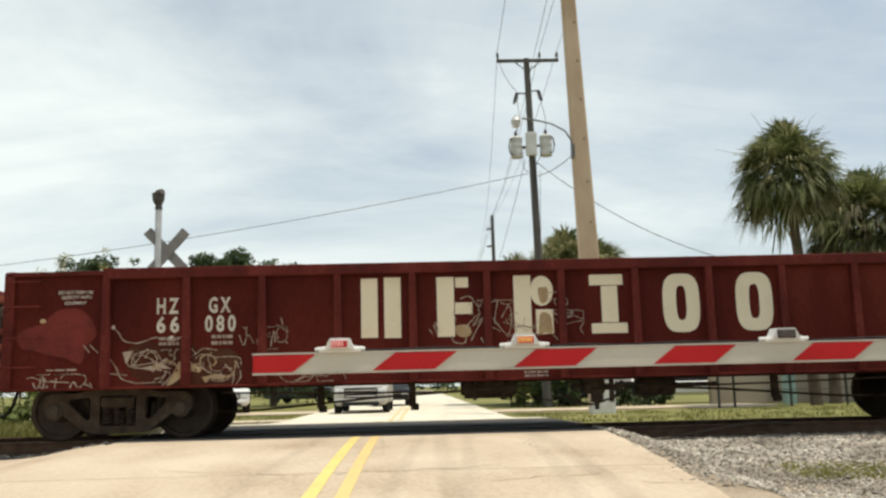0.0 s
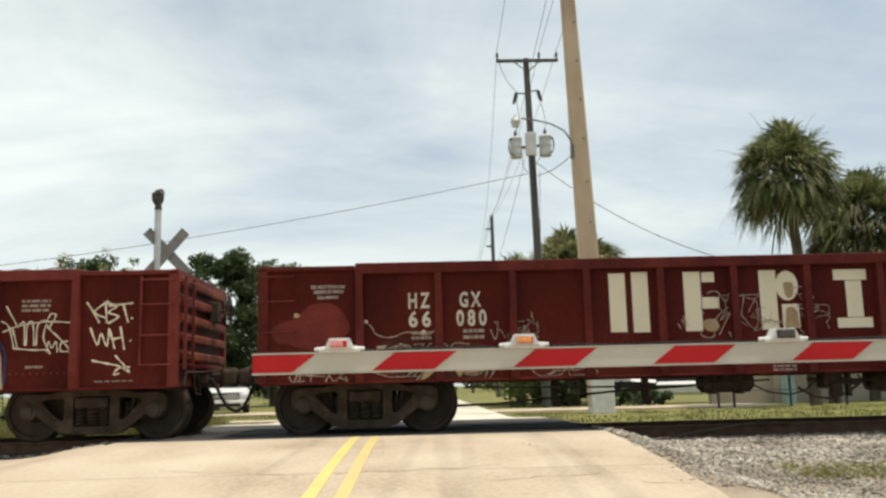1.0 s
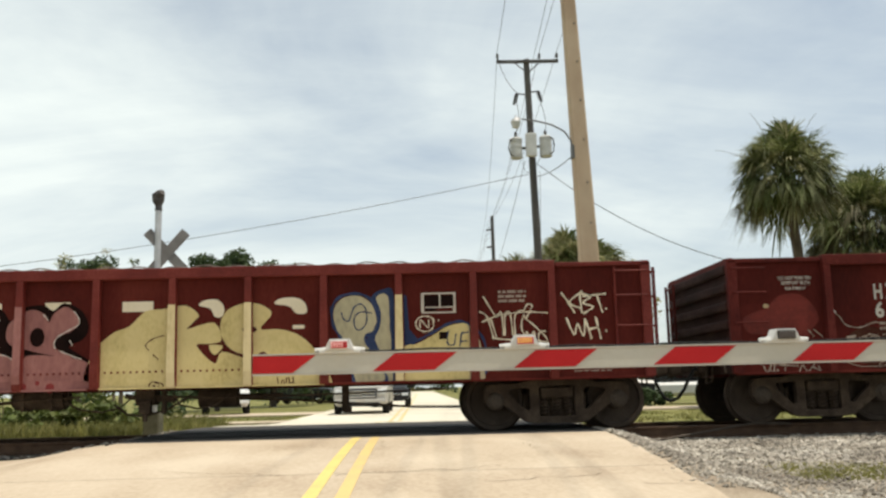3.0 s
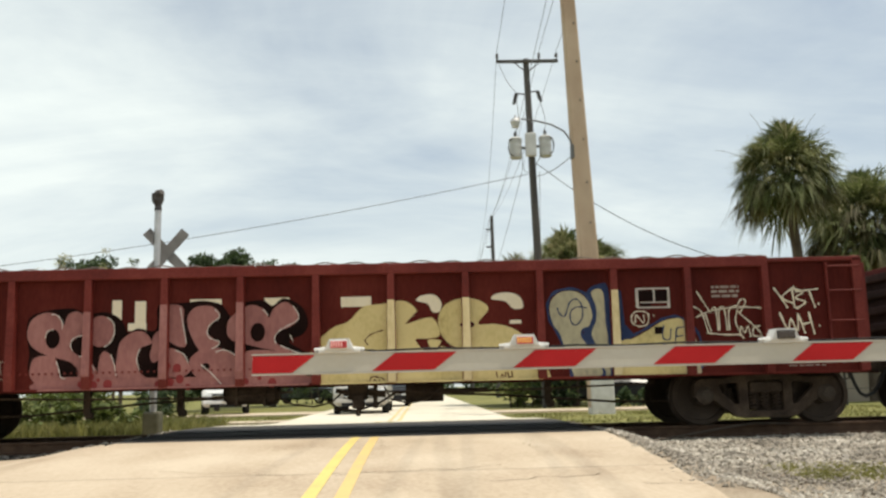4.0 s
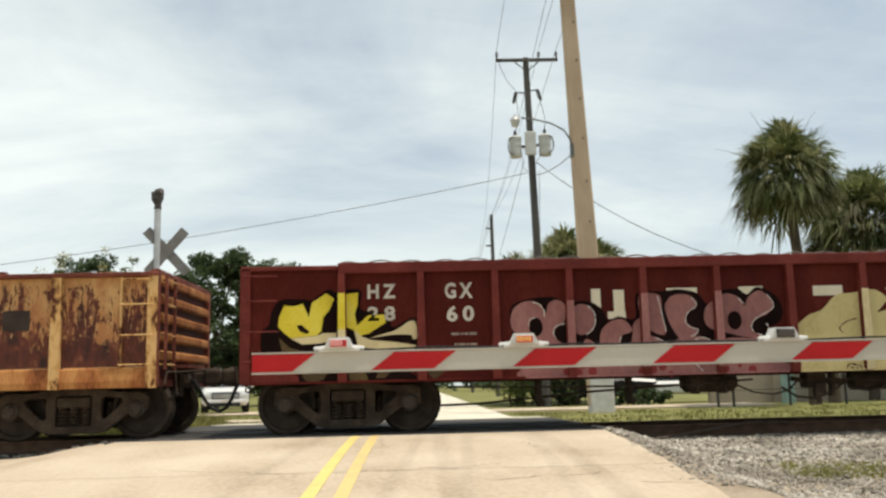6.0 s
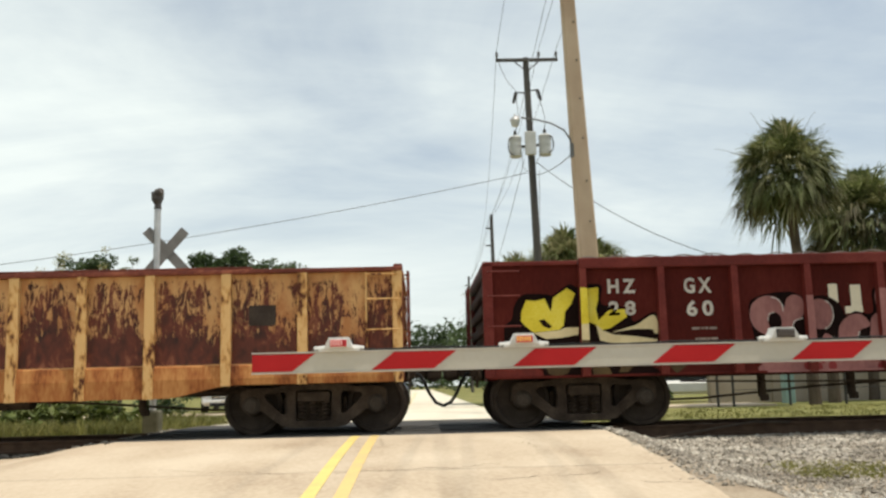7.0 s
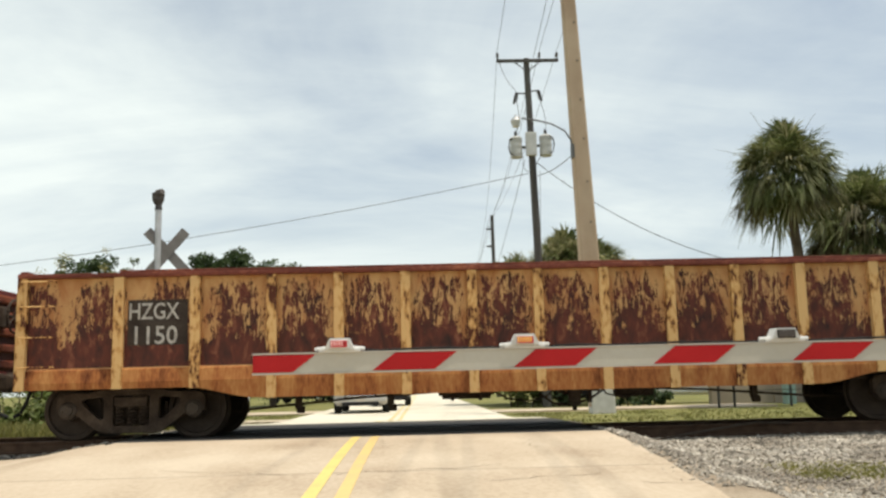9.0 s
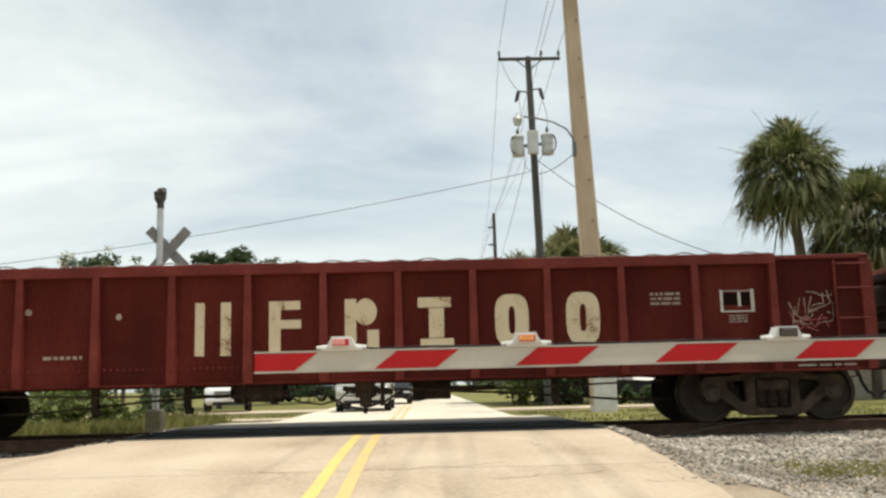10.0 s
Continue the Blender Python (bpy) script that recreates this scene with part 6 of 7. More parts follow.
strokes(car_b, 'graffiti_line', CREAM, [[(5.27, 1.51), (5.51, 1.6), (5.89, 1.64), (6.2, 1.62)], [(5.87, 1.23), (5.89, 1.37), (5.94, 1.28), (5.99, 1.37), (6.02, 1.22)], [(6.16, 1.37), (6.07, 1.35), (6.06, 1.24), (6.18, 1.23)], [(5.41, 1.29), (5.66, 1.26), (5.85, 1.26)]], 0.024, 4)
strokes(car_b, 'graffiti_line', CREAM, [[(6.48, 1.1), (6.66, 1.06), (6.84, 1.02), (7.0, 0.93), (6.91, 1.04), (6.8, 1.16)], [(7.0, 1.0), (6.84, 0.98), (6.79, 0.9), (6.86, 0.92)]], 0.03, 4)
dashes(car_b, WHITE_PAINT, 5.59, 5.83, 1.0, 1.06, 1)
dashes(car_b, WHITE_PAINT, 6.53, 7.06, 0.8, 0.83, 1)
blob(car_b, 'graffiti', BLACK_SPRAY, [(-7.26, 1.52), (-7.21, 1.72), (-7.08, 1.86), (-6.79, 1.86), (-6.66, 1.85), (-6.45, 1.99), (-6.34, 1.95), (-6.25, 1.98), (-5.99, 1.97), (-6.0, 1.71), (-5.74, 1.67), (-5.61, 1.59), (-5.55, 1.45), (-5.28, 1.58), (-5.16, 1.44), (-5.18, 1.08), (-5.43, 1.04), (-5.5, 0.91), (-5.28, 0.8), (-5.28, 0.71), (-5.92, 0.71), (-6.77, 0.71), (-6.85, 0.87), (-7.03, 0.98), (-7.31, 0.94), (-7.37, 1.38)], 1)
flat_piece(car_b, 'graffiti', YELLOW_SPRAY, [(-7.13, 1.49), (-7.12, 1.62), (-7.05, 1.78), (-6.92, 1.77), (-6.79, 1.8), (-6.71, 1.61), (-6.67, 1.81), (-6.47, 1.94), (-6.36, 1.86), (-6.43, 1.7), (-6.51, 1.61), (-6.54, 1.42), (-6.6, 1.36), (-6.96, 1.33), (-7.07, 1.42)], layer_y(2))
flat_piece(car_b, 'graffiti', CREAM_POST, [(-6.96, 1.325), (-6.6, 1.355), (-6.52, 1.39), (-6.33, 1.39), (-6.34, 1.29), (-6.57, 1.25), (-6.8, 1.24)], layer_y(2))
flat_piece(car_b, 'graffiti', YELLOW_SPRAY, [(-6.3, 1.86), (-6.24, 1.92), (-6.03, 1.94), (-6.04, 1.77), (-6.08, 1.64), (-6.05, 1.48), (-5.9, 1.62), (-5.67, 1.63), (-5.65, 1.52), (-5.76, 1.45), (-5.89, 1.37), (-6.0, 1.345), (-6.11, 1.43), (-6.29, 1.5)], layer_y(2))
blob(car_b, 'graffiti', CREAM_POST, [(-5.86, 1.31), (-5.69, 1.36), (-5.52, 1.41), (-5.29, 1.54), (-5.22, 1.42), (-5.22, 1.29), (-5.29, 1.29), (-5.31, 1.34), (-5.58, 1.345)], 2)
flat_piece(car_b, 'graffiti', CREAM_POST, [(-6.09, 1.42), (-6.04, 1.2), (-5.72, 1.13), (-5.4, 1.06), (-5.31, 1.08), (-5.24, 1.2), (-5.55, 1.25), (-5.85, 1.28), (-5.99, 1.335)], layer_y(2))
flat_piece(car_b, 'graffiti', OLIVE_SPRAY, [(-7.12, 1.34), (-6.97, 1.2), (-6.83, 1.16), (-6.66, 0.99), (-6.57, 1.14), (-6.33, 1.15), (-6.38, 0.97), (-6.51, 0.76), (-6.65, 0.71), (-6.77, 0.76), (-6.87, 0.96), (-7.07, 1.12)], layer_y(2))
flat_piece(car_b, 'graffiti', OLIVE_SPRAY, [(-6.22, 1.18), (-6.08, 1.16), (-5.98, 0.96), (-5.9, 0.74), (-5.93, 0.71), (-6.15, 0.71), (-6.19, 0.93)], layer_y(2))
flat_piece(car_b, 'graffiti', OLIVE_SPRAY, [(-5.56, 1.09), (-5.43, 1.06), (-5.59, 0.84), (-5.68, 0.76), (-5.8, 0.76), (-5.75, 0.89)], layer_y(2))
flat_piece(car_b, 'graffiti', OLIVE_SPRAY, [(-5.09, 1.0), (-5.0, 1.04), (-4.82, 0.86), (-5.0, 0.72), (-5.09, 0.82)], layer_y(2))
blob(car_b, 'graffiti', FRESH_RED, [(-7.5, 0.92), (-7.25, 0.96), (-7.0, 0.9), (-6.84, 0.74), (-7.2, 0.71), (-7.5, 0.72)], 0)
flat_piece(car_b, 'graffiti', BLACK_SPRAY, [(-6.88, 1.5), (-6.81, 1.51), (-6.7, 1.41), (-6.74, 1.38), (-6.83, 1.42)], layer_y(3))
lettering(car_b, 'HZ', WHITE_PAINT, -5.9, -5.51, 1.85, 2.05, 0.03)
lettering(car_b, '28', WHITE_PAINT, -5.9, -5.52, 1.54, 1.74, 0.03)
lettering(car_b, 'GX', WHITE_PAINT, -4.83, -4.44, 1.83, 2.05, 0.03)
lettering(car_b, '60', WHITE_PAINT, -4.81, -4.43, 1.51, 1.73, 0.03)
dashes(car_b, WHITE_PAINT, -4.75, -4.4, 1.31, 1.37, 1)
dashes(car_b, WHITE_PAINT, -4.71, -4.4, 1.17, 1.22, 1)
strokes(car_b, 'graffiti_line', PALE_SPRAY, [[(-4.78, 1.15), (-4.74, 0.94), (-4.67, 1.09), (-4.62, 0.94), (-4.57, 1.17)], [(-4.51, 1.15), (-4.51, 0.95)], [(-4.61, 1.03), (-4.47, 1.05)], [(-4.41, 0.95), (-4.43, 1.13), (-4.34, 1.08), (-4.41, 1.04), (-4.31, 0.99), (-4.4, 0.94)], [(-4.34, 1.1), (-4.2, 1.12)], [(-4.28, 1.1), (-4.25, 0.93)], [(-4.83, 0.94), (-4.19, 0.87), (-4.2, 0.81)]], 0.018, 4)
# cream posts coloured lighter than the wall, for the sun that grazes them
post_patch(car_b, CREAM_POST, 1.05, 0.72, 1.84)
post_patch(car_b, CREAM_POST, 2.07, 0.71, 1.85)
post_patch(car_b, CREAM_POST, 4.12, 0.74, 1.91)
post_patch(car_b, PINK_SPRAY, -3.08, 0.89, 1.76)
post_patch(car_b, PINK_SPRAY, -2.06, 0.83, 1.84)
post_patch(car_b, PINK_SPRAY, -1.02, 0.81, 1.85)
post_patch(car_b, YELLOW_SPRAY, -6.23, 1.43, 1.93)
post_patch(car_b, CREAM_POST, -6.22, 1.21, 1.43)
post_patch(car_b, OLIVE_SPRAY, -6.22, 0.85, 1.21)
# the same paint on the lip of the side sill
for x0, x1, m in ((-3.75, -0.1, PINK_SPRAY), (0.06, 3.1, CREAM_SPRAY)):
    flat_piece(car_b, "graffiti", m, [(x0, 0.707), (x1, 0.707), (x1, 0.734), (x0, 0.734)], -(HALF - 0.055) - 0.003)
# fourth car: company lettering as plain shapes, notices
block(car_d, 'painted_block', CREAM_WORN, -1.76, -1.63, 1.1, 1.83, 1)
block(car_d, 'painted_block', CREAM_WORN, -1.41, -1.27, 1.1, 1.83, 1)
block(car_d, 'painted_block', CREAM_WORN, -0.75, -0.59, 1.1, 1.83, 1)
block(car_d, 'painted_block', CREAM_WORN, -0.59, -0.31, 1.45, 1.57, 1)
block(car_d, 'painted_block', CREAM_WORN, -0.59, -0.32, 1.71, 1.83, 1)
block(car_d, 'painted_block', CREAM_WORN, 0.29, 0.45, 1.12, 1.84, 1)
oval(car_d, 'graffiti', CREAM_WORN, 0.58, 1.66, 0.155, 0.185, 1)
block(car_d, 'painted_block', CREAM_WORN, 0.6, 0.76, 1.13, 1.41, 1)
block(car_d, 'painted_block', CREAM_WORN, 1.3, 1.76, 1.7, 1.84, 1)
block(car_d, 'painted_block', CREAM_WORN, 1.33, 1.79, 1.15, 1.27, 1)
block(car_d, 'painted_block', CREAM_WORN, 1.45, 1.66, 1.28, 1.69, 1)
ring(car_d, CREAM_WORN, 2.60, 1.50, 0.235, 0.360)
ring(car_d, CREAM_WORN, 3.59, 1.51, 0.235, 0.360)
dashes(car_d, WHITE_PAINT, -3.81, -3.28, 1.08, 1.16, 1)
dashes(car_d, WHITE_PAINT, 4.54, 4.96, 1.65, 1.85, 3)
dashes(car_d, WHITE_PAINT, 5.63, 5.89, 1.39, 1.51, 3)
dashes(car_d, WHITE_PAINT, 6.55, 7.36, 0.76, 0.81, 1)
dashes(car_d, WHITE_PAINT, -0.64, -0.19, 0.69, 0.74, 1)
block(car_d, 'painted_block', WHITE_PAINT, 5.54, 5.99, 1.83, 1.84, 1)
block(car_d, 'painted_block', WHITE_PAINT, 5.55, 5.98, 1.54, 1.56, 1)
block(car_d, 'painted_block', WHITE_PAINT, 5.52, 5.56, 1.54, 1.85, 1)
block(car_d, 'painted_block', WHITE_PAINT, 5.95, 6.0, 1.54, 1.86, 1)
block(car_d, 'painted_block', WHITE_PAINT, 5.77, 5.81, 1.62, 1.82, 1)
block(car_d, 'painted_block', BLACK_SPRAY, 5.56, 5.77, 1.64, 1.81, 1)
block(car_d, 'painted_block', BLACK_SPRAY, 5.81, 5.96, 1.63, 1.81, 1)
oval(car_d, 'graffiti', PALE_SPRAY, -2.80, 1.66, 0.040, 0.045, 1)
oval(car_d, 'graffiti', PALE_SPRAY, -4.03, 1.75, 0.050, 0.045, 1)
strokes(car_d, 'graffiti_line', PALE_SPRAY, [[(6.48, 1.67), (6.57, 1.48), (6.64, 1.71)], [(6.7, 1.72), (6.71, 1.51)], [(6.81, 1.74), (6.75, 1.53), (6.88, 1.55)], [(6.96, 1.78), (6.98, 1.58)], [(7.03, 1.82), (7.06, 1.62)], [(6.54, 1.55), (6.52, 1.32)]], 0.014, 4)
strokes(car_d, 'graffiti_line', ROSE_SPRAY, [[(6.48, 1.52), (6.63, 1.28), (6.71, 1.47), (6.83, 1.31), (6.93, 1.48), (7.02, 1.31)], [(6.59, 1.4), (7.02, 1.43)], [(6.71, 1.32), (6.87, 1.25)]], 0.014, 4)
# third car: number board
block(car_c, 'number_board', SIGN_BLACK, -5.65, -4.83, 1.29, 1.91, 0)
lettering(car_c, 'HZGX', CHALK_WHITE, -5.63, -4.95, 1.64, 1.87, 0.012)
lettering(car_c, '1150', CHALK_WHITE, -5.55, -4.97, 1.3, 1.55, 0.012)
block(car_c, 'number_board', SIGN_BLACK, 5.02, 5.39, 1.51, 1.79, 1)


def scribble(car, mat, x0, x1, z0, z1, n, width, seed):
    """Loose sprayed loops within a rectangle of the wall."""
    r = random.Random(seed)
    for _ in range(n):
        x, z, a = r.uniform(x0, x1), r.uniform(z0, z1), r.uniform(0, 6.3)
        pts = []
        for _ in range(r.randint(4, 8)):
            pts.append((round(x, 3), round(z, 3)))
            a += r.uniform(-1.3, 1.3)
            x = min(x1, max(x0, x + 0.11 * math.cos(a)))
            z = min(z1, max(z0, z + 0.08 * math.sin(a)))
        strokes(car, "graffiti_line", mat, [pts], width, 3)


scribble(car_a, PALE_SPRAY, -5.9, -4.4, 0.78, 1.22, 16, 0.014, 3)
scribble(car_a, TAN_SPRAY, -5.6, -4.5, 0.80, 1.15, 6, 0.022, 4)
scribble(car_a, PALE_SPRAY, -4.4, -3.8, 1.2, 1.5, 6, 0.012, 5)
scribble(car_a, PALE_SPRAY, -1.5, 0.3, 1.3, 1.8, 14, 0.012, 6)
scribble(car_a, PALE_SPRAY, -7.3, -6.5, 0.75, 0.92, 6, 0.014, 7)
scribble(car_a, PALE_SPRAY, -3.9, -3.0, 0.75, 0.9, 6, 0.014, 8)
scribble(car_d, PALE_SPRAY, 6.5, 7.1, 1.35, 1.85, 9, 0.012, 9)
# a bent cable along the top chord
for car in (car_b, car_d):
    bm = bmesh.new()
    span = -rib_places("red")[0]
    hose(bm, [(x, -HALF + 0.07, 2.362 + 0.016 * math.sin(x * 14.0) + 0.008 * math.sin(x * 5.3)) for x in steps(-span, span, 260)], 0.010, 5)
    part("chord_cable", bm, WIRE_GREY, car, "grey wavy cable along the top chord")
# ---------------------------------------------------------------- plants


def leaf_material(name, dark, mid, light, see_through=0.3):
    m = surface(name, [dark, mid, light], 0.6, 0, 1.2, 9, 0.0, fine_amount=0.3, spec=0.3)
    n, l = m.node_tree.nodes, m.node_tree.links
    bsdf = n["Principled BSDF"]
    geo = n.new("ShaderNodeNewGeometry")
    hsv = n.new("ShaderNodeHueSaturation")
    vary = n.new("ShaderNodeMapRange")
    vary.inputs["To Min"].default_value, vary.inputs["To Max"].default_value = 0.65, 1.35
    l.new(geo.outputs["Random Per Island"], vary.inputs["Value"])
    l.new(vary.outputs[0], hsv.inputs["Value"])
    src = bsdf.inputs["Base Color"].links[0].from_socket
    l.new(src, hsv.inputs["Color"]); l.new(hsv.outputs[0], bsdf.inputs["Base Color"])
    if see_through:
        thin = n.new("ShaderNodeBsdfTranslucent")
        l.new(hsv.outputs[0], thin.inputs["Color"])
        both = n.new("ShaderNodeMixShader")
        both.inputs[0].default_value = see_through
        l.new(bsdf.outputs[0], both.inputs[1]); l.new(thin.outputs[0], both.inputs[2])
        l.new(both.outputs[0], n["Material Output"].inputs["Surface"])
    return m


OAK_LEAF = leaf_material("dark_oak_foliage", (0.03, 0.05, 0.02), (0.055, 0.084, 0.034), (0.088, 0.12, 0.05), 0.4)
LIGHT_LEAF = leaf_material("light_green_foliage", (0.06, 0.085, 0.02), (0.11, 0.14, 0.035), (0.18, 0.19, 0.06))
DRY_LEAF = leaf_material("dry_yellow_foliage", (0.24, 0.22, 0.08), (0.33, 0.31, 0.13), (0.42, 0.39, 0.19))
PALM_LEAF = leaf_material("palm_fan_green", (0.055, 0.078, 0.024), (0.13, 0.15, 0.052), (0.31, 0.31, 0.16), 0.42)
PALM_PALE = leaf_material("pale_palm_fan", (0.13, 0.14, 0.055), (0.26, 0.25, 0.12), (0.42, 0.38, 0.22))
PALM_DEAD = leaf_material("dead_palm_fan", (0.075, 0.072, 0.032), (0.14, 0.125, 0.06), (0.24, 0.21, 0.115), 0.4)
BARK = surface("grey_brown_bark", [(0.06, 0.045, 0.032), (0.12, 0.095, 0.07)], 0.95, 0, 4, 25, 0.6, (1, 1, 0.4))
VERGE_WEED = leaf_material("yellow_green_verge_weed", (0.20, 0.20, 0.06), (0.30, 0.285, 0.09), (0.42, 0.37, 0.15), 0.45)
WEED = leaf_material("roadside_weed_green", (0.12, 0.13, 0.035), (0.20, 0.195, 0.06), (0.31, 0.275, 0.10))


def leafy(bm, c, r, n, size, rng, squash=0.8):
    """A clump of n leaf blades round c."""
    for _ in range(n):
        while True:
            d = Vector((rng.uniform(-1, 1), rng.uniform(-1, 1), rng.uniform(-1, 1)))
            if 0.2 < d.length < 1:
                break
        p = Vector(c) + Vector((d.x * r, d.y * r, d.z * r * squash))
        q = Euler((rng.uniform(-0.9, 0.9), rng.uniform(-0.9, 0.9), rng.uniform(0, 6.3))).to_matrix()
        s = size * rng.uniform(0.6, 1.4)
        v = [bm.verts.new(p + q @ Vector(k)) for k in ((-s, 0, 0), (0, -s * 0.5, s * 0.12), (s, 0, 0), (0, s * 0.5, s * 0.12))]
        bm.faces.new(v)


def tree(base, height, spread, clumps, leaves, leaf, size, label, seed, low=0.3, name="tree", category="tree"):
    rng = random.Random(seed)
    ob = thing(name, label, category)
    x, y, z = base
    trunk = bmesh.new()
    top = Vector((x + rng.uniform(-0.3, 0.3), y, z + height * 0.55))
    hose_taper(trunk, [Vector((x, y, z - 0.1)), Vector((x + 0.08, y, z + height * 0.25)), top], spread * 0.075, spread * 0.04)
    crown = bmesh.new()
    limbs = []
    for k in range(clumps):
        a = rng.uniform(0, math.tau)
        h = rng.uniform(low, 1.0)
        reach = spread * math.sqrt(max(0.05, 1 - ((h - 0.55) / 0.55) ** 2)) * rng.uniform(0.45, 1.0)
        c = Vector((x + math.cos(a) * reach, y + math.sin(a) * reach, z + height * h))
        leafy(crown, c, spread * rng.uniform(0.16, 0.32), leaves, size, rng)
        if k % 4 == 0:
            limbs.append(c)
    for c in limbs[:9]:
        mid = top.lerp(c, 0.5) - Vector((0, 0, height * 0.04))
        hose_taper(trunk, [Vector((x + 0.05, y, z + height * rng.uniform(0.28, 0.5))), mid, c], spread * 0.03, spread * 0.008)
    part("trunk", trunk, BARK, ob)
    part("crown", crown, leaf, ob)
    return ob


def hose_taper(bm, pts, r0, r1, seg=8):
    rings = []
    for i, p in enumerate(pts):
        d = pts[min(i + 1, len(pts) - 1)] - pts[max(i - 1, 0)]
        q = d.to_track_quat("Z", "Y").to_matrix()
        r = r0 + (r1 - r0) * i / (len(pts) - 1)
        rings.append([bm.verts.new(p + q @ Vector((r * math.cos(k * math.tau / seg), r * math.sin(k * math.tau / seg), 0))) for k in range(seg)])
    for a, b in zip(rings, rings[1:]):
        for k in range(seg):
            bm.faces.new((a[k], a[(k + 1) % seg], b[(k + 1) % seg], b[k]))


def fan(bm, root, direction, length, radius, rng, droop):
    """One palm leaf: a stalk and a fan of narrow blades that hang at their tips."""
    d = direction.normalized()
    up = Vector((0, 0, 1))
    side = d.cross(up)
    side = side.normalized() if side.length > 0.05 else Vector((1, 0, 0))
    nrm = side.cross(d).normalized()
    tip = root + d * length - up * droop * length * 0.25
    w = 0.018
    v = [bm.verts.new(p) for p in (root - side * w, root + side * w, tip + side * w, tip - side * w)]
    bm.faces.new(v)
    n = 31
    tilt = rng.uniform(-1.2, 1.2)
    for k in range(n):
        a = -1.75 + 3.5 * k / (n - 1)
        b = d * math.cos(a) + (side * math.cos(tilt) + nrm * math.sin(tilt)) * math.sin(a)
        r = radius * (0.75 + 0.25 * math.cos(a)) * rng.uniform(0.7, 1.15)
        b = (b + Vector((rng.gauss(0, 0.13), rng.gauss(0, 0.13), rng.gauss(0, 0.13)))).normalized()
        m1 = tip + b * r * 0.55 - up * droop * r * 0.12 + nrm * 0.05 * abs(math.sin(a))
        m2 = tip + b * r - up * droop * r * (0.5 + rng.uniform(0, 0.25))
        s = b.cross(nrm).normalized() * radius * 0.027
        q = [bm.verts.new(p) for p in (tip, m1 - s, m2, m1 + s)]
        bm.faces.new((q[0], q[1], q[3])); bm.faces.new((q[1], q[2], q[3]))


def palm(base, centre, size, fronds, label, seed, dead=0.18, light=0.16, stalks=False):
    rng = random.Random(seed)
    ob = thing("palm_tree", label, "palm tree")
    base, centre = Vector(base), Vector(centre)
    trunk = bmesh.new()
    pts = [base.lerp(centre, t) + Vector((0.06 * math.sin(3 * t), 0, 0)) for t in steps(0, 1, 8)]
    hose_taper(trunk, pts, 0.21, 0.15, 12)
    part("trunk", trunk, BARK, ob)
    live, gone, pale = bmesh.new(), bmesh.new(), bmesh.new()
    for k in range(fronds):
        u = (k + 0.5) / fronds
        el = math.asin(max(-1, min(1, 1 - 1.52 * u + rng.uniform(-0.26, 0.26))))
        az = k * 2.39996 + rng.uniform(-0.6, 0.6)
        d = Vector((math.cos(az) * math.cos(el), math.sin(az) * math.cos(el), math.sin(el)))
        old = u > 1 - dead * 2 and rng.random() < 0.55
        fan(gone if old else pale if rng.random() < light else live, centre + Vector((0, 0, -0.25 * u)), d, size * rng.uniform(0.36, 0.64), size * rng.uniform(0.34, 0.50), rng, rng.uniform(0.8, 1.3) if old else rng.uniform(0.25, 0.6) + 0.6 * u)
    part("crown", live, PALM_LEAF, ob)
    part("pale_fronds", pale, PALM_PALE, ob, "pale yellow-green palm fronds")
    part("dead_fronds", gone, PALM_DEAD, ob, "hanging brown dead palm fronds")
    if not stalks:
        return ob
    spikes = bmesh.new()
    for dx, dz in ((-1.0, 0.40), (-0.52, 0.9), (0.50, 0.9), (0.78, 0.66)):
        d = Vector((dx, rng.uniform(-0.2, 0.2), dz)).normalized()
        hose_taper(spikes, [centre + d * size * 0.3, centre + d * size * 0.72, centre + d * size * 0.95 + Vector((dx * 0.05, 0, 0.01)), centre + d * size * 1.08 + Vector((dx * 0.16, 0, -0.02))], 0.011, 0.004, 5)
    part("flower_stalk", spikes, PALM_DEAD, ob)
    return ob


palm((13.25, 30, -0.35), (12.86, 30, 7.82), 2.18, 220, "tall cabbage palm with a dense round crown of fans", 5, 0.12, stalks=True)
palm((17.3, 34, -0.35), (17.45, 34, 6.6), 2.85, 220, "cabbage palm with many hanging dead fans", 8, 0.3)
palm((6.6, 38.5, -0.35), (6.4, 38.5, 5.4), 2.6, 190, "low cabbage palm with drooping fans behind the poles", 11, 0.25, 0.5)
palm((8.2, 43, -0.35), (8.6, 43, 6.2), 2.3, 150, "cabbage palm with green fans behind the poles", 12, 0.2)
tree((8.7, 39, -0.3), 6.3, 1.7, 60, 70, DRY_LEAF, 0.08, "yellow-green shrubby tree behind the concrete pole", 28, low=0.15)
tree((-10.4, 46, -0.3), 7.85, 2.3, 110, 150, OAK_LEAF, 0.13, "dark green broad-leaved tree beside the road", 21, low=0.12)
tree((-8.9, 54, -0.3), 8.1, 3.0, 110, 130, OAK_LEAF, 0.14, "dark green broad-leaved tree behind the verge", 22, low=0.15)
tree((-18.9, 50, -0.3), 8.5, 2.3, 60, 120, OAK_LEAF, 0.13, "round dark green tree behind the verge", 23, low=0.2)
tree((-13.3, 40, -0.3), 6.9, 1.5, 26, 40, LIGHT_LEAF, 0.09, "thin light green tree with an open crown", 24, low=0.35)
tree((-14.8, 36, -0.3), 6.7, 1.0, 16, 36, DRY_LEAF, 0.045, "sparse yellowing tree with bare twigs", 25, low=0.5)
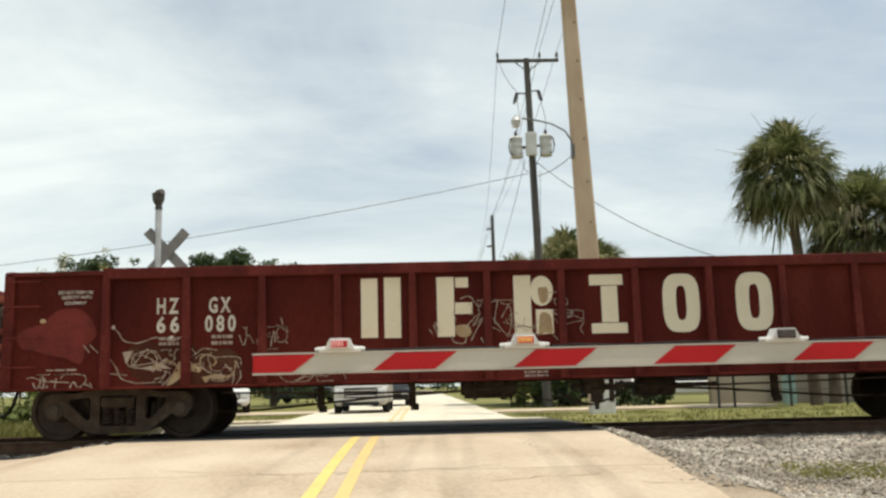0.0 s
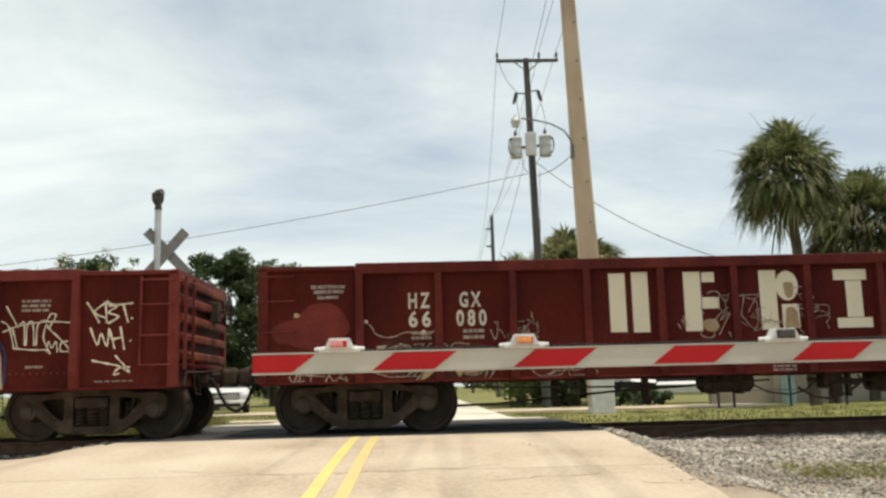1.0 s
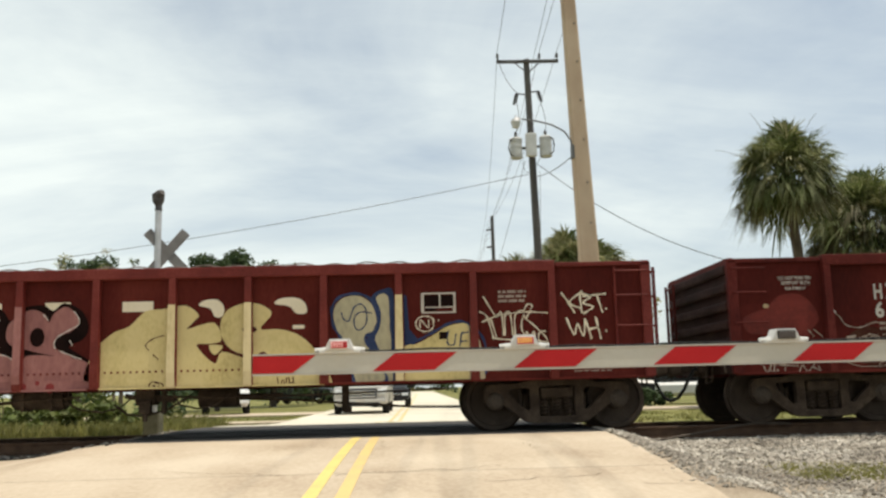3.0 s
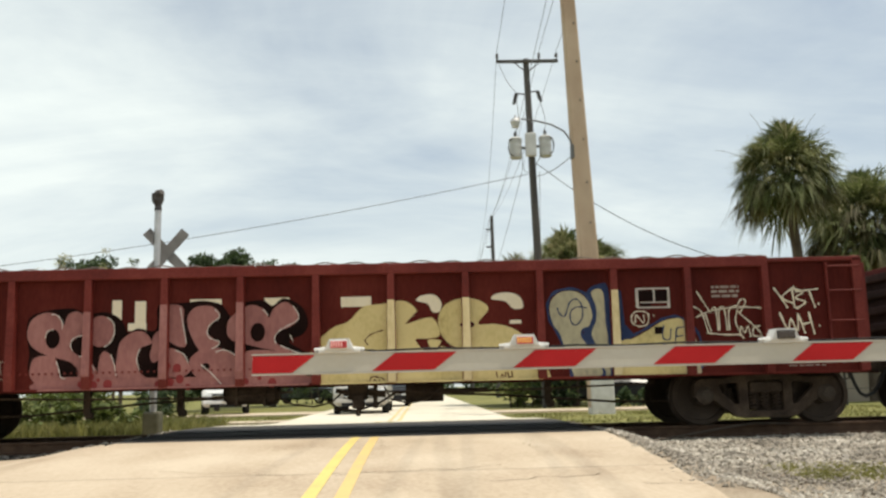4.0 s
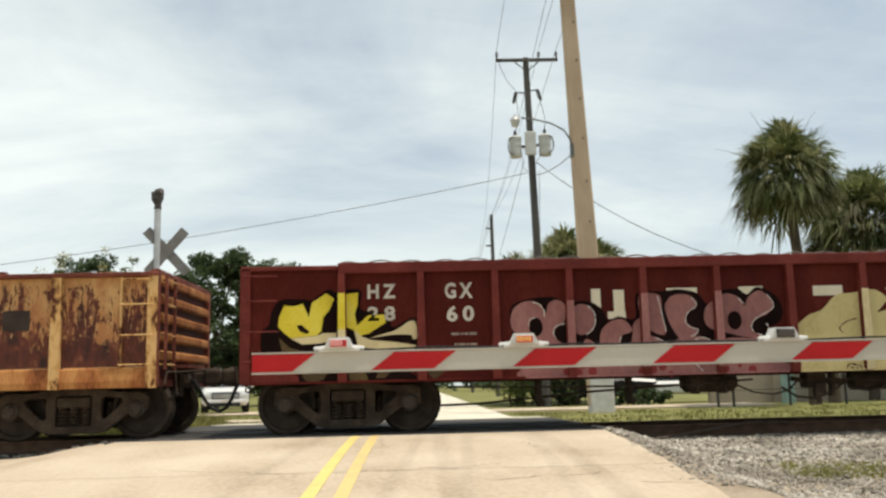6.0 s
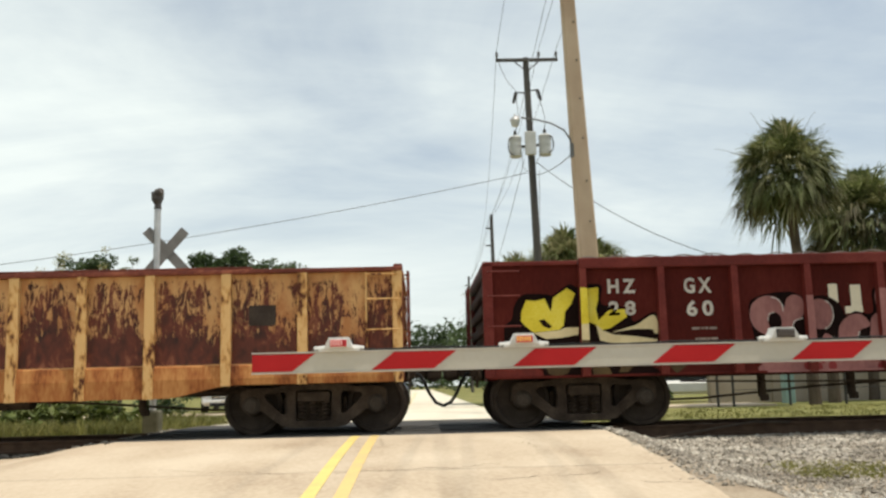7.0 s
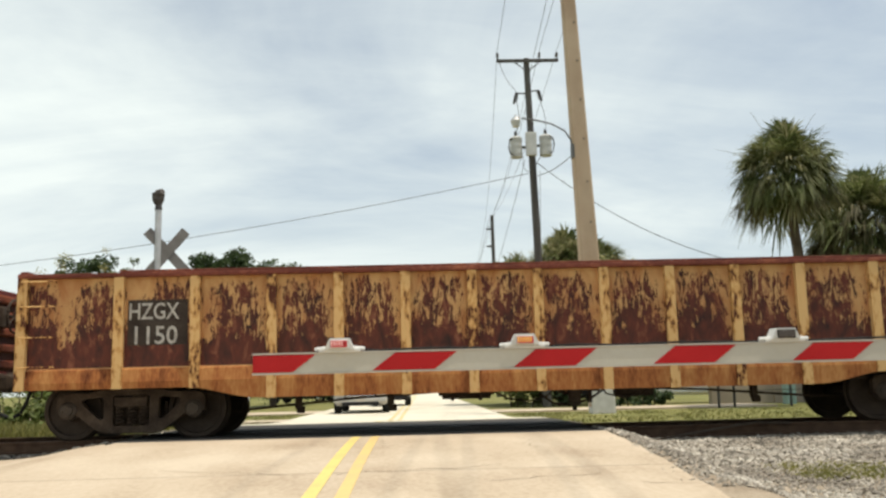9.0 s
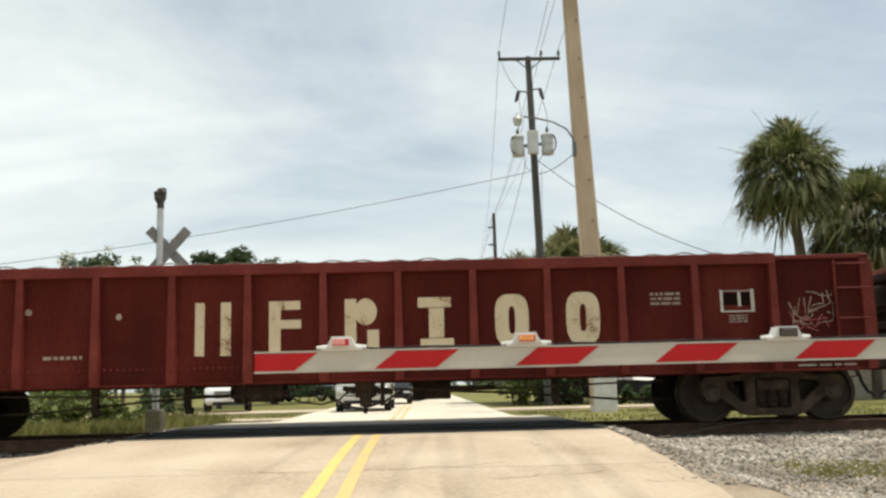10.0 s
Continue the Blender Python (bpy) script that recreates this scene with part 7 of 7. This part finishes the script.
tree((-12.6, 37, -0.3), 6.9, 1.0, 16, 36, DRY_LEAF, 0.045, "sparse yellowing tree with bare twigs", 26, low=0.5)
palm((4.6, 42, -0.35), (4.7, 42, 4.7), 2.9, 170, "young cabbage palm with yellow-green and dead fans", 13, 0.4, 0.75)
palm((5.7, 43.5, -0.35), (5.7, 43.5, 2.9), 2.9, 130, "low cabbage palm in the thicket behind the poles", 14, 0.35, 0.75)


def bush(x, y, w, h, leaf, label, seed):
    rng = random.Random(seed)
    ob = thing("bush", label, "bush")
    bm = bmesh.new()
    for _ in range(int(14 + w * 6)):
        leafy(bm, (x + rng.uniform(-w, w), y + rng.uniform(-0.7, 0.7), -0.3 + h * rng.uniform(0.15, 0.85)), h * 0.28, 45, 0.10, rng)
    part("foliage", bm, leaf, ob)
    for _ in range(5):
        bm = bmesh.new()
        xs0 = x + rng.uniform(-w * 0.6, w * 0.6)
        rod(bm, (xs0, y, -0.4), (xs0 + rng.uniform(-0.2, 0.2), y, -0.3 + h * 0.6), 0.03, 0.012, 6)
        part("stem", bm, BARK, ob)
    return ob


for k, (x, y, w, h, leaf, label) in enumerate((
        (4.1, 37.5, 0.8, 1.4, LIGHT_LEAF, "light green roadside bush"), (6.3, 37, 1.5, 1.5, OAK_LEAF, "dark green clipped hedge bush"),
        (-11.6, 27, 1.4, 1.7, LIGHT_LEAF, "overgrown light green bush on the verge"), (-9.6, 25, 0.9, 1.3, LIGHT_LEAF, "light green bush on the verge"), (-6.9, 20.2, 0.8, 0.75, LIGHT_LEAF, "low leafy weeds beside the signal"), (-9.2, 20.5, 1.0, 0.7, LIGHT_LEAF, "low leafy weeds on the verge"),
        (-13.5, 24, 1.6, 1.5, LIGHT_LEAF, "overgrown light green bush on the verge"), (-8.3, 29, 0.7, 1.4, OAK_LEAF, "dark green bush beside a parked car"),
        (-8.0, 60, 2.5, 1.9, OAK_LEAF, "dark green hedge bush by a driveway"), (9.0, 46, 2.2, 2.4, OAK_LEAF, "dark green bush under the palms"), (5.9, 37.0, 1.2, 4.6, LIGHT_LEAF, "tall light green shrub among the palms"), (8.3, 34.6, 1.3, 0.75, OAK_LEAF, "low dark green bush beside the driveway"))):
    bush(x, y, w, h, leaf, label, 40 + k)

# distant woods along the horizon
rng = random.Random(77)
bm = bmesh.new()
for k in range(230):
    x = rng.uniform(-150, 170)
    if -9 < x < 12:
        continue
    y = rng.uniform(110, 190)
    h = rng.uniform(4, 9) * (0.8 if x > 0 else 1)
    for j in range(3):
        leafy(bm, (x + rng.uniform(-3, 3), y, -0.3 + h * (0.25 + 0.3 * j)), h * 0.36, 26, 0.8, rng)
for k in range(150):
    x = rng.choice((rng.uniform(-24, -5.2), rng.uniform(3.6, 26)))
    leafy(bm, (x, rng.uniform(125, 150), rng.uniform(0, 8.6)), 1.7, 26, 0.5, rng)
for k in range(110):
    leafy(bm, (rng.uniform(-30, 34), 260, rng.uniform(0, 14)), 4.0, 30, 0.9, rng)
for k in range(70):
    leafy(bm, (rng.uniform(-4, 20), 265, rng.uniform(4, 18)), 3.2, 34, 0.8, rng)
tagged(part("far_trees", bm, OAK_LEAF), "distant dark green woods along the horizon", "trees", kind="stuff")

# tall weeds and grass on the verges
rng = random.Random(31)


def grass(name, label, n, xs_, ys_, hs, seed_mat, tuft=7):
    bm = bmesh.new()
    for _ in range(n):
        cx, cy = rng.uniform(*xs_), rng.uniform(*ys_)
        dens = noise.noise(Vector((cx * 0.7, cy * 0.5, 3)))
        if dens < -0.25:
            continue
        for _ in range(tuft):
            x, y = cx + rng.gauss(0, 0.09), cy + rng.gauss(0, 0.09)
            z = ground_z(x, y) - 0.01
            h = rng.uniform(*hs) * (0.75 + 0.6 * max(0, dens))
            a, w = rng.uniform(0, 6.3), rng.uniform(0.006, 0.014)
            lean = Vector((rng.gauss(0, 0.3), rng.gauss(0, 0.3), 1)).normalized() * h
            s = Vector((math.cos(a), math.sin(a), 0)) * w
            p = Vector((x, y, z))
            q = [bm.verts.new(k) for k in (p - s, p + s, p + lean * 0.6 + s * 0.7, p + lean + Vector((lean.x, lean.y, 0)) * 0.4, p + lean * 0.6 - s * 0.7)]
            bm.faces.new(q)
    return tagged(part(name, bm, seed_mat), label, "grass", kind="stuff")


grass("weeds", "tall uncut weeds on the far verge", 2600, (-13.5, -5.3), (17.6, 25), (0.12, 0.50), WEED, 10)
grass("dry_weeds", "straw-coloured dry weeds on the far verge", 700, (-13.5, -6.0), (17.6, 22), (0.20, 0.55), VERGE_WEED, 7)
grass("verge_grass", "mown grass along the far side of the track", 2600, (2.9, 22), (16.8, 29), (0.04, 0.13), WEED, 6)
grass("lawn_grass", "short grass beside the driveway", 1500, (-16, -4.4), (23, 34), (0.04, 0.12), WEED, 6)
grass("gravel_weeds", "tuft of weeds growing through gravel", 620, (3.75, 4.9), (8.75, 9.75), (0.05, 0.10), VERGE_WEED, 12)
grass("gravel_weeds", "weeds growing through roadside gravel", 60, (3.4, 5.6), (7.9, 9.4), (0.03, 0.08), WEED, 7)

# ---------------------------------------------------------------- gravel and ballast stones
STONE = leaf_material("crushed_grey_stone", (0.16, 0.135, 0.105), (0.30, 0.265, 0.215), (0.47, 0.43, 0.365), 0.0)
STONE.name = "crushed_grey_stone"


def stones(name, label, n, xs_, ys_, size, lift, keep):
    vs, fs = [], []
    rs = random.Random(len(name) * 100 + len(label))
    base = [(1, 0, 0), (-1, 0, 0), (0, 1, 0), (0, -1, 0), (0, 0, 1), (0, 0, -1)]
    tri = [(0, 2, 4), (2, 1, 4), (1, 3, 4), (3, 0, 4), (2, 0, 5), (1, 2, 5), (3, 1, 5), (0, 3, 5)]
    for _ in range(n):
        x, y = rs.uniform(*xs_), rs.uniform(*ys_)
        if not keep(x, y, rs):
            continue
        s = rs.uniform(*size)
        q = Euler((rs.uniform(0, 6), rs.uniform(0, 6), rs.uniform(0, 6))).to_matrix()
        c = Vector((x, y, ground_z(x, y) + lift + s * rs.uniform(0.0, 0.7)))
        k = len(vs)
        for b in base:
            d = q @ (Vector(b) * s * rs.uniform(0.65, 1.25))
            vs.append(c + Vector((d.x, d.y, d.z * 0.8)))
        fs += [tuple(k + i for i in t) for t in tri]
    me = bpy.data.meshes.new(name)
    me.from_pydata(vs, [], fs)
    me.materials.append(STONE)
    return tagged(new(name, me), label, "gravel", kind="stuff")


stones("ballast_stones", "loose grey crushed-stone ballast along the track", 15000, (2.45, 9.5), (9.6, 12.9), (0.024, 0.052), 0.015,
       lambda x, y, r: x > 2.5 + 0.5 * noise.noise(Vector((x, y * 2, 1))) + 0.25 * (11.6 - y) and r.random() < 0.35 + 0.65 * smoothstep(9.7, 10.8, y))
stones("gravel", "grey gravel scattered on sandy dirt", 32000, (1.9, 6.6), (7.0, 10.7), (0.007, 0.036), 0.012,
       lambda x, y, r: r.random() < smoothstep(-0.12, 0.55, x - 2.30 + 0.046 * (11.95 - y) + 0.25 * noise.noise(Vector((x * 1.6, y * 1.6, 7)))) * (0.62 + 0.7 * noise.noise(Vector((x * 1.3, y * 1.3, 5))) + 0.35 * smoothstep(9.0, 10.5, y)))
stones("far_ballast", "grey ballast stones beyond the rails", 3500, (2.6, 12), (12.9, 16.3), (0.02, 0.04), 0.015, lambda x, y, r: abs(y - 13.03) > 0.1 and abs(y - 14.47) > 0.1)
stones("shoulder_ballast", "grey ballast stones on the shaded shoulder", 3000, (-9.5, -4.3), (12.5, 16.3), (0.02, 0.04), 0.015, lambda x, y, r: abs(y - 13.03) > 0.1 and abs(y - 14.47) > 0.1)

# sandy shoulders beside the road
for x0, x1, label in ((1.9, 9.0, "sandy gravel shoulder beside the road"), (-11.0, -3.95, "pale sandy shoulder beside the road")):
    bm = bmesh.new()
    sheet(bm, steps(x0, x1, 50), steps(-3, 12.4 if x0 < 0 else 11.5, 60), lambda x, y: ground_z(x, y) + 0.022 + 0.012 * noise.noise(Vector((x * 2.5, y * 2.5, 0))))
    tagged(part("shoulder", bm, DIRT if x0 > 0 else PALE_SAND, smooth=True), label, "ground", kind="structure")

# a bent steel bar in front of the rail
bm = bmesh.new()
hose(bm, [(2.72, 12.1, -0.20), (3.0, 12.2, -0.17), (3.7, 12.45, -0.09), (4.4, 12.7, -0.01), (4.75, 12.84, 0.02), (5.3, 12.90, 0.0)], 0.016, 7)
tagged(part("steel_bar", bm, CAP_STEEL), "dark bent steel bar lying up from the ballast", "bar")

# ---------------------------------------------------------------- driveways, wall, fence, cabinet
for x0, x1, y0, y1 in ((2.46, 12, 30.2, 33.0), (-16, -4.04, 33.8, 37.5), (-9, -4.04, 26.0, 27.6)):
    bm = bmesh.new()
    sheet(bm, steps(x0, x1, 8), steps(y0, y1, 4), lambda x, y: ground_z(x, y) + 0.05)
    res = bmesh.ops.extrude_face_region(bm, geom=bm.faces[:])
    bmesh.ops.translate(bm, verts=[v for v in res["geom"] if isinstance(v, bmesh.types.BMVert)], vec=(0, 0, -0.1))
    bmesh.ops.recalc_face_normals(bm, faces=bm.faces)
    tagged(part("driveway", bm, CONCRETE_ROAD), "pale concrete driveway joining the road", "driveway", kind="structure")

WALL_STUCCO = surface("beige_stucco", [(0.28, 0.23, 0.17), (0.36, 0.31, 0.24)], 0.9, 0, 0.8, 30, 0.3)
FENCE_METAL = surface("dark_fence_steel", [(0.04, 0.04, 0.038), (0.08, 0.078, 0.072)], 0.6, 0.4, 5, 40, 0.1)
TEAL = surface("teal_cabinet_paint", [(0.20, 0.30, 0.27), (0.27, 0.38, 0.34)], 0.5, 0, 3, 40, 0.05)
wall = thing("garden_wall", "low beige stucco garden wall in panels", "wall")
for k in range(6):
    bm = bmesh.new()
    x = 11.2 + k * 2.4
    box(bm, x, x + 2.36, 34.0, 34.2, -0.5, 1.25, 0.01)
    part("panel", bm, WALL_STUCCO, wall)
    bm = bmesh.new()
    box(bm, x - 0.22, x + 0.18, 33.9, 34.3, -0.5, 1.4, 0.02)
    part("pillar", bm, WALL_STUCCO, wall)
fence = thing("chain_fence", "steel posts and rails of a low fence", "fence")
for x in (9.95, 10.48, 12.4, 14.3, 16.2, 18.1):
    bm = bmesh.new()
    rod(bm, (x, 30, -0.4), (x, 30, 1.0), 0.045, seg=8)
    part("post", bm, FENCE_METAL, fence)
for z in (0.25, 0.95):
    bm = bmesh.new()
    rod(bm, (10.48, 30, z), (18.1, 30, z), 0.011, seg=6)
    part("rail", bm, FENCE_METAL, fence)
box_thing = thing("utility_cabinet", "teal green utility cabinet on the verge", "cabinet")
bm = bmesh.new(); box(bm, 13.15, 13.52, 32.2, 32.6, -0.4, 0.75, 0.03); part("body", bm, TEAL, box_thing)
bm = bmesh.new(); box(bm, 13.12, 13.55, 32.17, 32.63, 0.75, 0.82, 0.02); part("lid", bm, TEAL, box_thing)
trunk_stub = thing("palm_stump", "short brown palm stump by the garden wall", "palm stump")
bm = bmesh.new(); rod(bm, (14.6, 31.5, -0.4), (14.65, 31.5, 2.2), 0.22, 0.18, 12); part("stem", bm, BARK, trunk_stub)

# ---------------------------------------------------------------- vehicles on the road and parked beside it
GLASS = surface("dark_car_glass", [(0.015, 0.018, 0.02), (0.03, 0.034, 0.036)], 0.08, 0, 1, 5, 0.0, spec=0.8)
CHROME = surface("chrome_trim", [(0.6, 0.6, 0.6), (0.75, 0.75, 0.75)], 0.15, 1.0, 3, 30, 0.0)
LAMP_GLASS = surface("clear_headlamp_glass", [(0.6, 0.62, 0.63), (0.8, 0.82, 0.83)], 0.1, 0.2, 8, 30, 0.0)
TYRE = surface("black_tyre_rubber", [(0.012, 0.012, 0.012), (0.025, 0.025, 0.024)], 0.85, 0, 6, 40, 0.2)


def paint(name, c):
    return surface(name, [tuple(v * 0.88 for v in c), c], 0.28, 0.1, 2, 40, 0.0)


SILVER, CAR_WHITE, CAR_BLACK = paint("champagne_car_paint", (0.48, 0.46, 0.42)), paint("white_car_paint", (0.72, 0.72, 0.70)), paint("black_car_paint", (0.02, 0.02, 0.022))


def vehicle(name, label, body_paint, m, length=4.9, width=1.95, height=1.8, pickup=False):
    """A car with its nose to -y, standing on z = 0."""
    ob = thing(name, label, "car", m=m)
    w, L = width / 2, length / 2
    hood, belt, sill = height * 0.56, height * 0.56, 0.30

    def loft(sections, mat, part_name, parent=ob, lab=""):
        """Sections (y, half width, z0, z1) joined into one rounded body."""
        bm = bmesh.new()
        rings = []
        for y, hw, z0, z1 in sections:
            c = min(0.12, (z1 - z0) * 0.3)
            rings.append([bm.verts.new(p) for p in ((-hw + c, y, z0), (hw - c, y, z0), (hw, y, z0 + c), (hw, y, z1 - c), (hw - c, y, z1), (-hw + c, y, z1), (-hw, y, z1 - c), (-hw, y, z0 + c))])
        for a, b in zip(rings, rings[1:]):
            for k in range(8):
                bm.faces.new((a[k], a[(k + 1) % 8], b[(k + 1) % 8], b[k]))
        bm.faces.new(rings[0]); bm.faces.new(rings[-1][::-1])
        bmesh.ops.recalc_face_normals(bm, faces=bm.faces)
        return part(part_name, bm, mat, parent, lab)

    loft([(-L + 0.06, w - 0.14, 0.42, hood - 0.12), (-L + 0.22, w - 0.04, sill, hood - 0.02), (-L + 1.25, w, sill, hood + 0.06), (L - 0.5, w, sill, belt + 0.05), (L - 0.05, w - 0.08, 0.42, belt)], body_paint, "body")
    cab_end = 0.35 if pickup else L - 0.35
    loft([(-L + 1.2, w - 0.14, belt, belt + 0.08), (-L + 1.85, w - 0.24, belt, height - 0.06), (cab_end - 0.6, w - 0.24, belt, height), (cab_end, w - 0.16, belt, belt + 0.1)], GLASS, "cabin_glass", lab="dark tinted cabin glass")
    loft([(-L + 1.95, w - 0.26, height - 0.07, height + 0.005), (cab_end - 0.55, w - 0.25, height - 0.06, height + 0.03)], body_paint, "roof")
    bm = bmesh.new(); box(bm, -w + 0.42, w - 0.42, -L + 0.0, -L + 0.12, 0.56, hood - 0.16, 0.03)
    grille = part("grille", bm, CAR_BLACK, ob)
    for k in range(3):
        bm = bmesh.new(); z = 0.60 + k * (hood - 0.86) / 2
        box(bm, -w + 0.44, w - 0.44, -L - 0.015, -L + 0.02, z, z + 0.05, 0.01); part("grille_bar", bm, CHROME, grille)
    bm = bmesh.new(); box(bm, -w + 0.08, w - 0.08, -L - 0.04, -L + 0.2, 0.40, 0.55, 0.04); bumper = part("front_bumper", bm, body_paint, ob)
    bm = bmesh.new(); box(bm, -w + 0.35, w - 0.35, -L - 0.05, -L + 0.02, 0.29, 0.42, 0.02); part("air_dam", bm, CAR_BLACK, bumper)
    bm = bmesh.new(); box(bm, -0.16, 0.16, -L - 0.07, -L - 0.04, 0.43, 0.53); part("plate", bm, WHITE_PAINT, bumper, "blank pale plate")
    for s in (-1, 1):
        bm = bmesh.new(); box(bm, s * (w - 0.40), s * (w - 0.08), -L - 0.01, -L + 0.25, hood - 0.36, hood - 0.18, 0.04); part("headlight", bm, LAMP_GLASS, ob, "clear headlight")
        bm = bmesh.new(); box(bm, s * (w - 0.02), s * (w + 0.2), -L + 1.55, -L + 1.67, belt + 0.03, belt + 0.2, 0.03); part("mirror", bm, body_paint, ob)
        for y in (-L + 0.95, L - 1.0):
            bm = bmesh.new()
            lathe(bm, [(0.0, s * (w - 0.26)), (0.30, s * (w - 0.26)), (0.355, s * (w - 0.22)), (0.365, s * (w - 0.12)), (0.35, s * (w - 0.01)), (0.24, s * (w + 0.0)), (0.22, s * (w - 0.04)), (0.0, s * (w - 0.04))], 24)
            bmesh.ops.rotate(bm, verts=bm.verts, cent=(0, 0, 0), matrix=Matrix.Rotation(radians(-90), 3, "Z"))
            bmesh.ops.recalc_face_normals(bm, faces=bm.faces)
            whl = part("wheel", bm, TYRE, ob); whl.location = (0, y, 0.365)
            bm = bmesh.new(); lathe(bm, [(0.0, s * (w - 0.05)), (0.215, s * (w - 0.05)), (0.215, s * (w - 0.02)), (0.0, s * (w - 0.012))], 16)
            bmesh.ops.rotate(bm, verts=bm.verts, cent=(0, 0, 0), matrix=Matrix.Rotation(radians(-90), 3, "Z"))
            bmesh.ops.recalc_face_normals(bm, faces=bm.faces)
            part("rim", bm, CHROME, whl)
    if pickup:
        bm = bmesh.new(); box(bm, -w + 0.02, w - 0.02, 0.4, L - 0.05, belt - 0.1, belt + 0.12, 0.03); part("load_bed", bm, body_paint, ob)
    return ob


vehicle("suv", "champagne-silver sport utility vehicle waiting at the crossing", SILVER, pose(-2.18, 34.5, -0.26), 5.2, 2.0, 1.9)
vehicle("car", "dark sedan waiting behind the silver vehicle", CAR_BLACK, pose(-1.5, 45.5, -0.26), 4.8, 1.85, 1.5)
vehicle("suv", "silver sport utility vehicle parked on a driveway", CAR_WHITE, pose(-8.3, 38.4, -0.25, 0, 0, 12), 4.8, 1.9, 1.75)
vehicle("pickup", "black pickup truck parked on the grass", CAR_BLACK, pose(-8.3, 63, -0.3, 0, 0, 70), 5.4, 2.0, 1.85, True)
vehicle("car", "white sedan parked on a concrete driveway", CAR_WHITE, pose(11.3, 37.6, -0.26, 0, 0, 75), 4.7, 1.85, 1.45)
vehicle("suv", "black sport utility vehicle parked behind the palms", CAR_BLACK, pose(7.6, 38.2, -0.3, 0, 0, 85), 4.9, 1.95, 1.8)



# ---------------------------------------------------------------- motion
TRAVEL = [(0, 0.0), (0.5, 2.17), (1, 3.46), (1.5, 5.20), (2, 6.50), (2.5, 8.24), (3.8, 12.55), (4, 12.99), (4.5, 14.72), (5, 16.02), (5.5, 17.75), (5.7, 18.61),
          (6.8, 22.08), (7, 22.95), (7.5, 24.25), (8, 25.99), (8.5, 27.72), (8.7, 29.03), (8.9, 30.9), (9, 31.96), (9.1, 33.2), (9.3, 35.9), (9.5, 38.44),
          (9.7, 41.0), (10, 44.94)]


def travelled(t):
    """How far the train has come at t seconds: a smooth curve through TRAVEL that never turns back."""
    n = len(TRAVEL)
    T, S = [p[0] for p in TRAVEL], [p[1] for p in TRAVEL]
    d = [(S[i + 1] - S[i]) / (T[i + 1] - T[i]) for i in range(n - 1)]
    m = [d[0]] + [2 * d[i - 1] * d[i] / (d[i - 1] + d[i]) for i in range(1, n - 1)] + [d[-1]]
    i = max(k for k in range(n - 1) if T[k] <= t + 1e-9)
    h = T[i + 1] - T[i]
    u = (t - T[i]) / h
    return ((1 + 2 * u) * (1 - u) ** 2 * S[i] + u * (1 - u) ** 2 * h * m[i] + u * u * (3 - 2 * u) * S[i + 1] + u * u * (u - 1) * h * m[i + 1])


def motions():
    times = [k / 10 for k in range(0, 86)] + [8.5 + k / 30 for k in range(1, 46)]
    times[-1] = 10.0
    for car, centre, wheels in MOVERS:
        walk(car, [(t, pose(centre + travelled(t), TRACK_Y, 0)) for t in times])
        for w in wheels:
            x, y, z = w.location
            walk(w, [(t, pose(x, y, z, 0, math.degrees(travelled(t) / 0.419), 0)) for t in times])


motions()
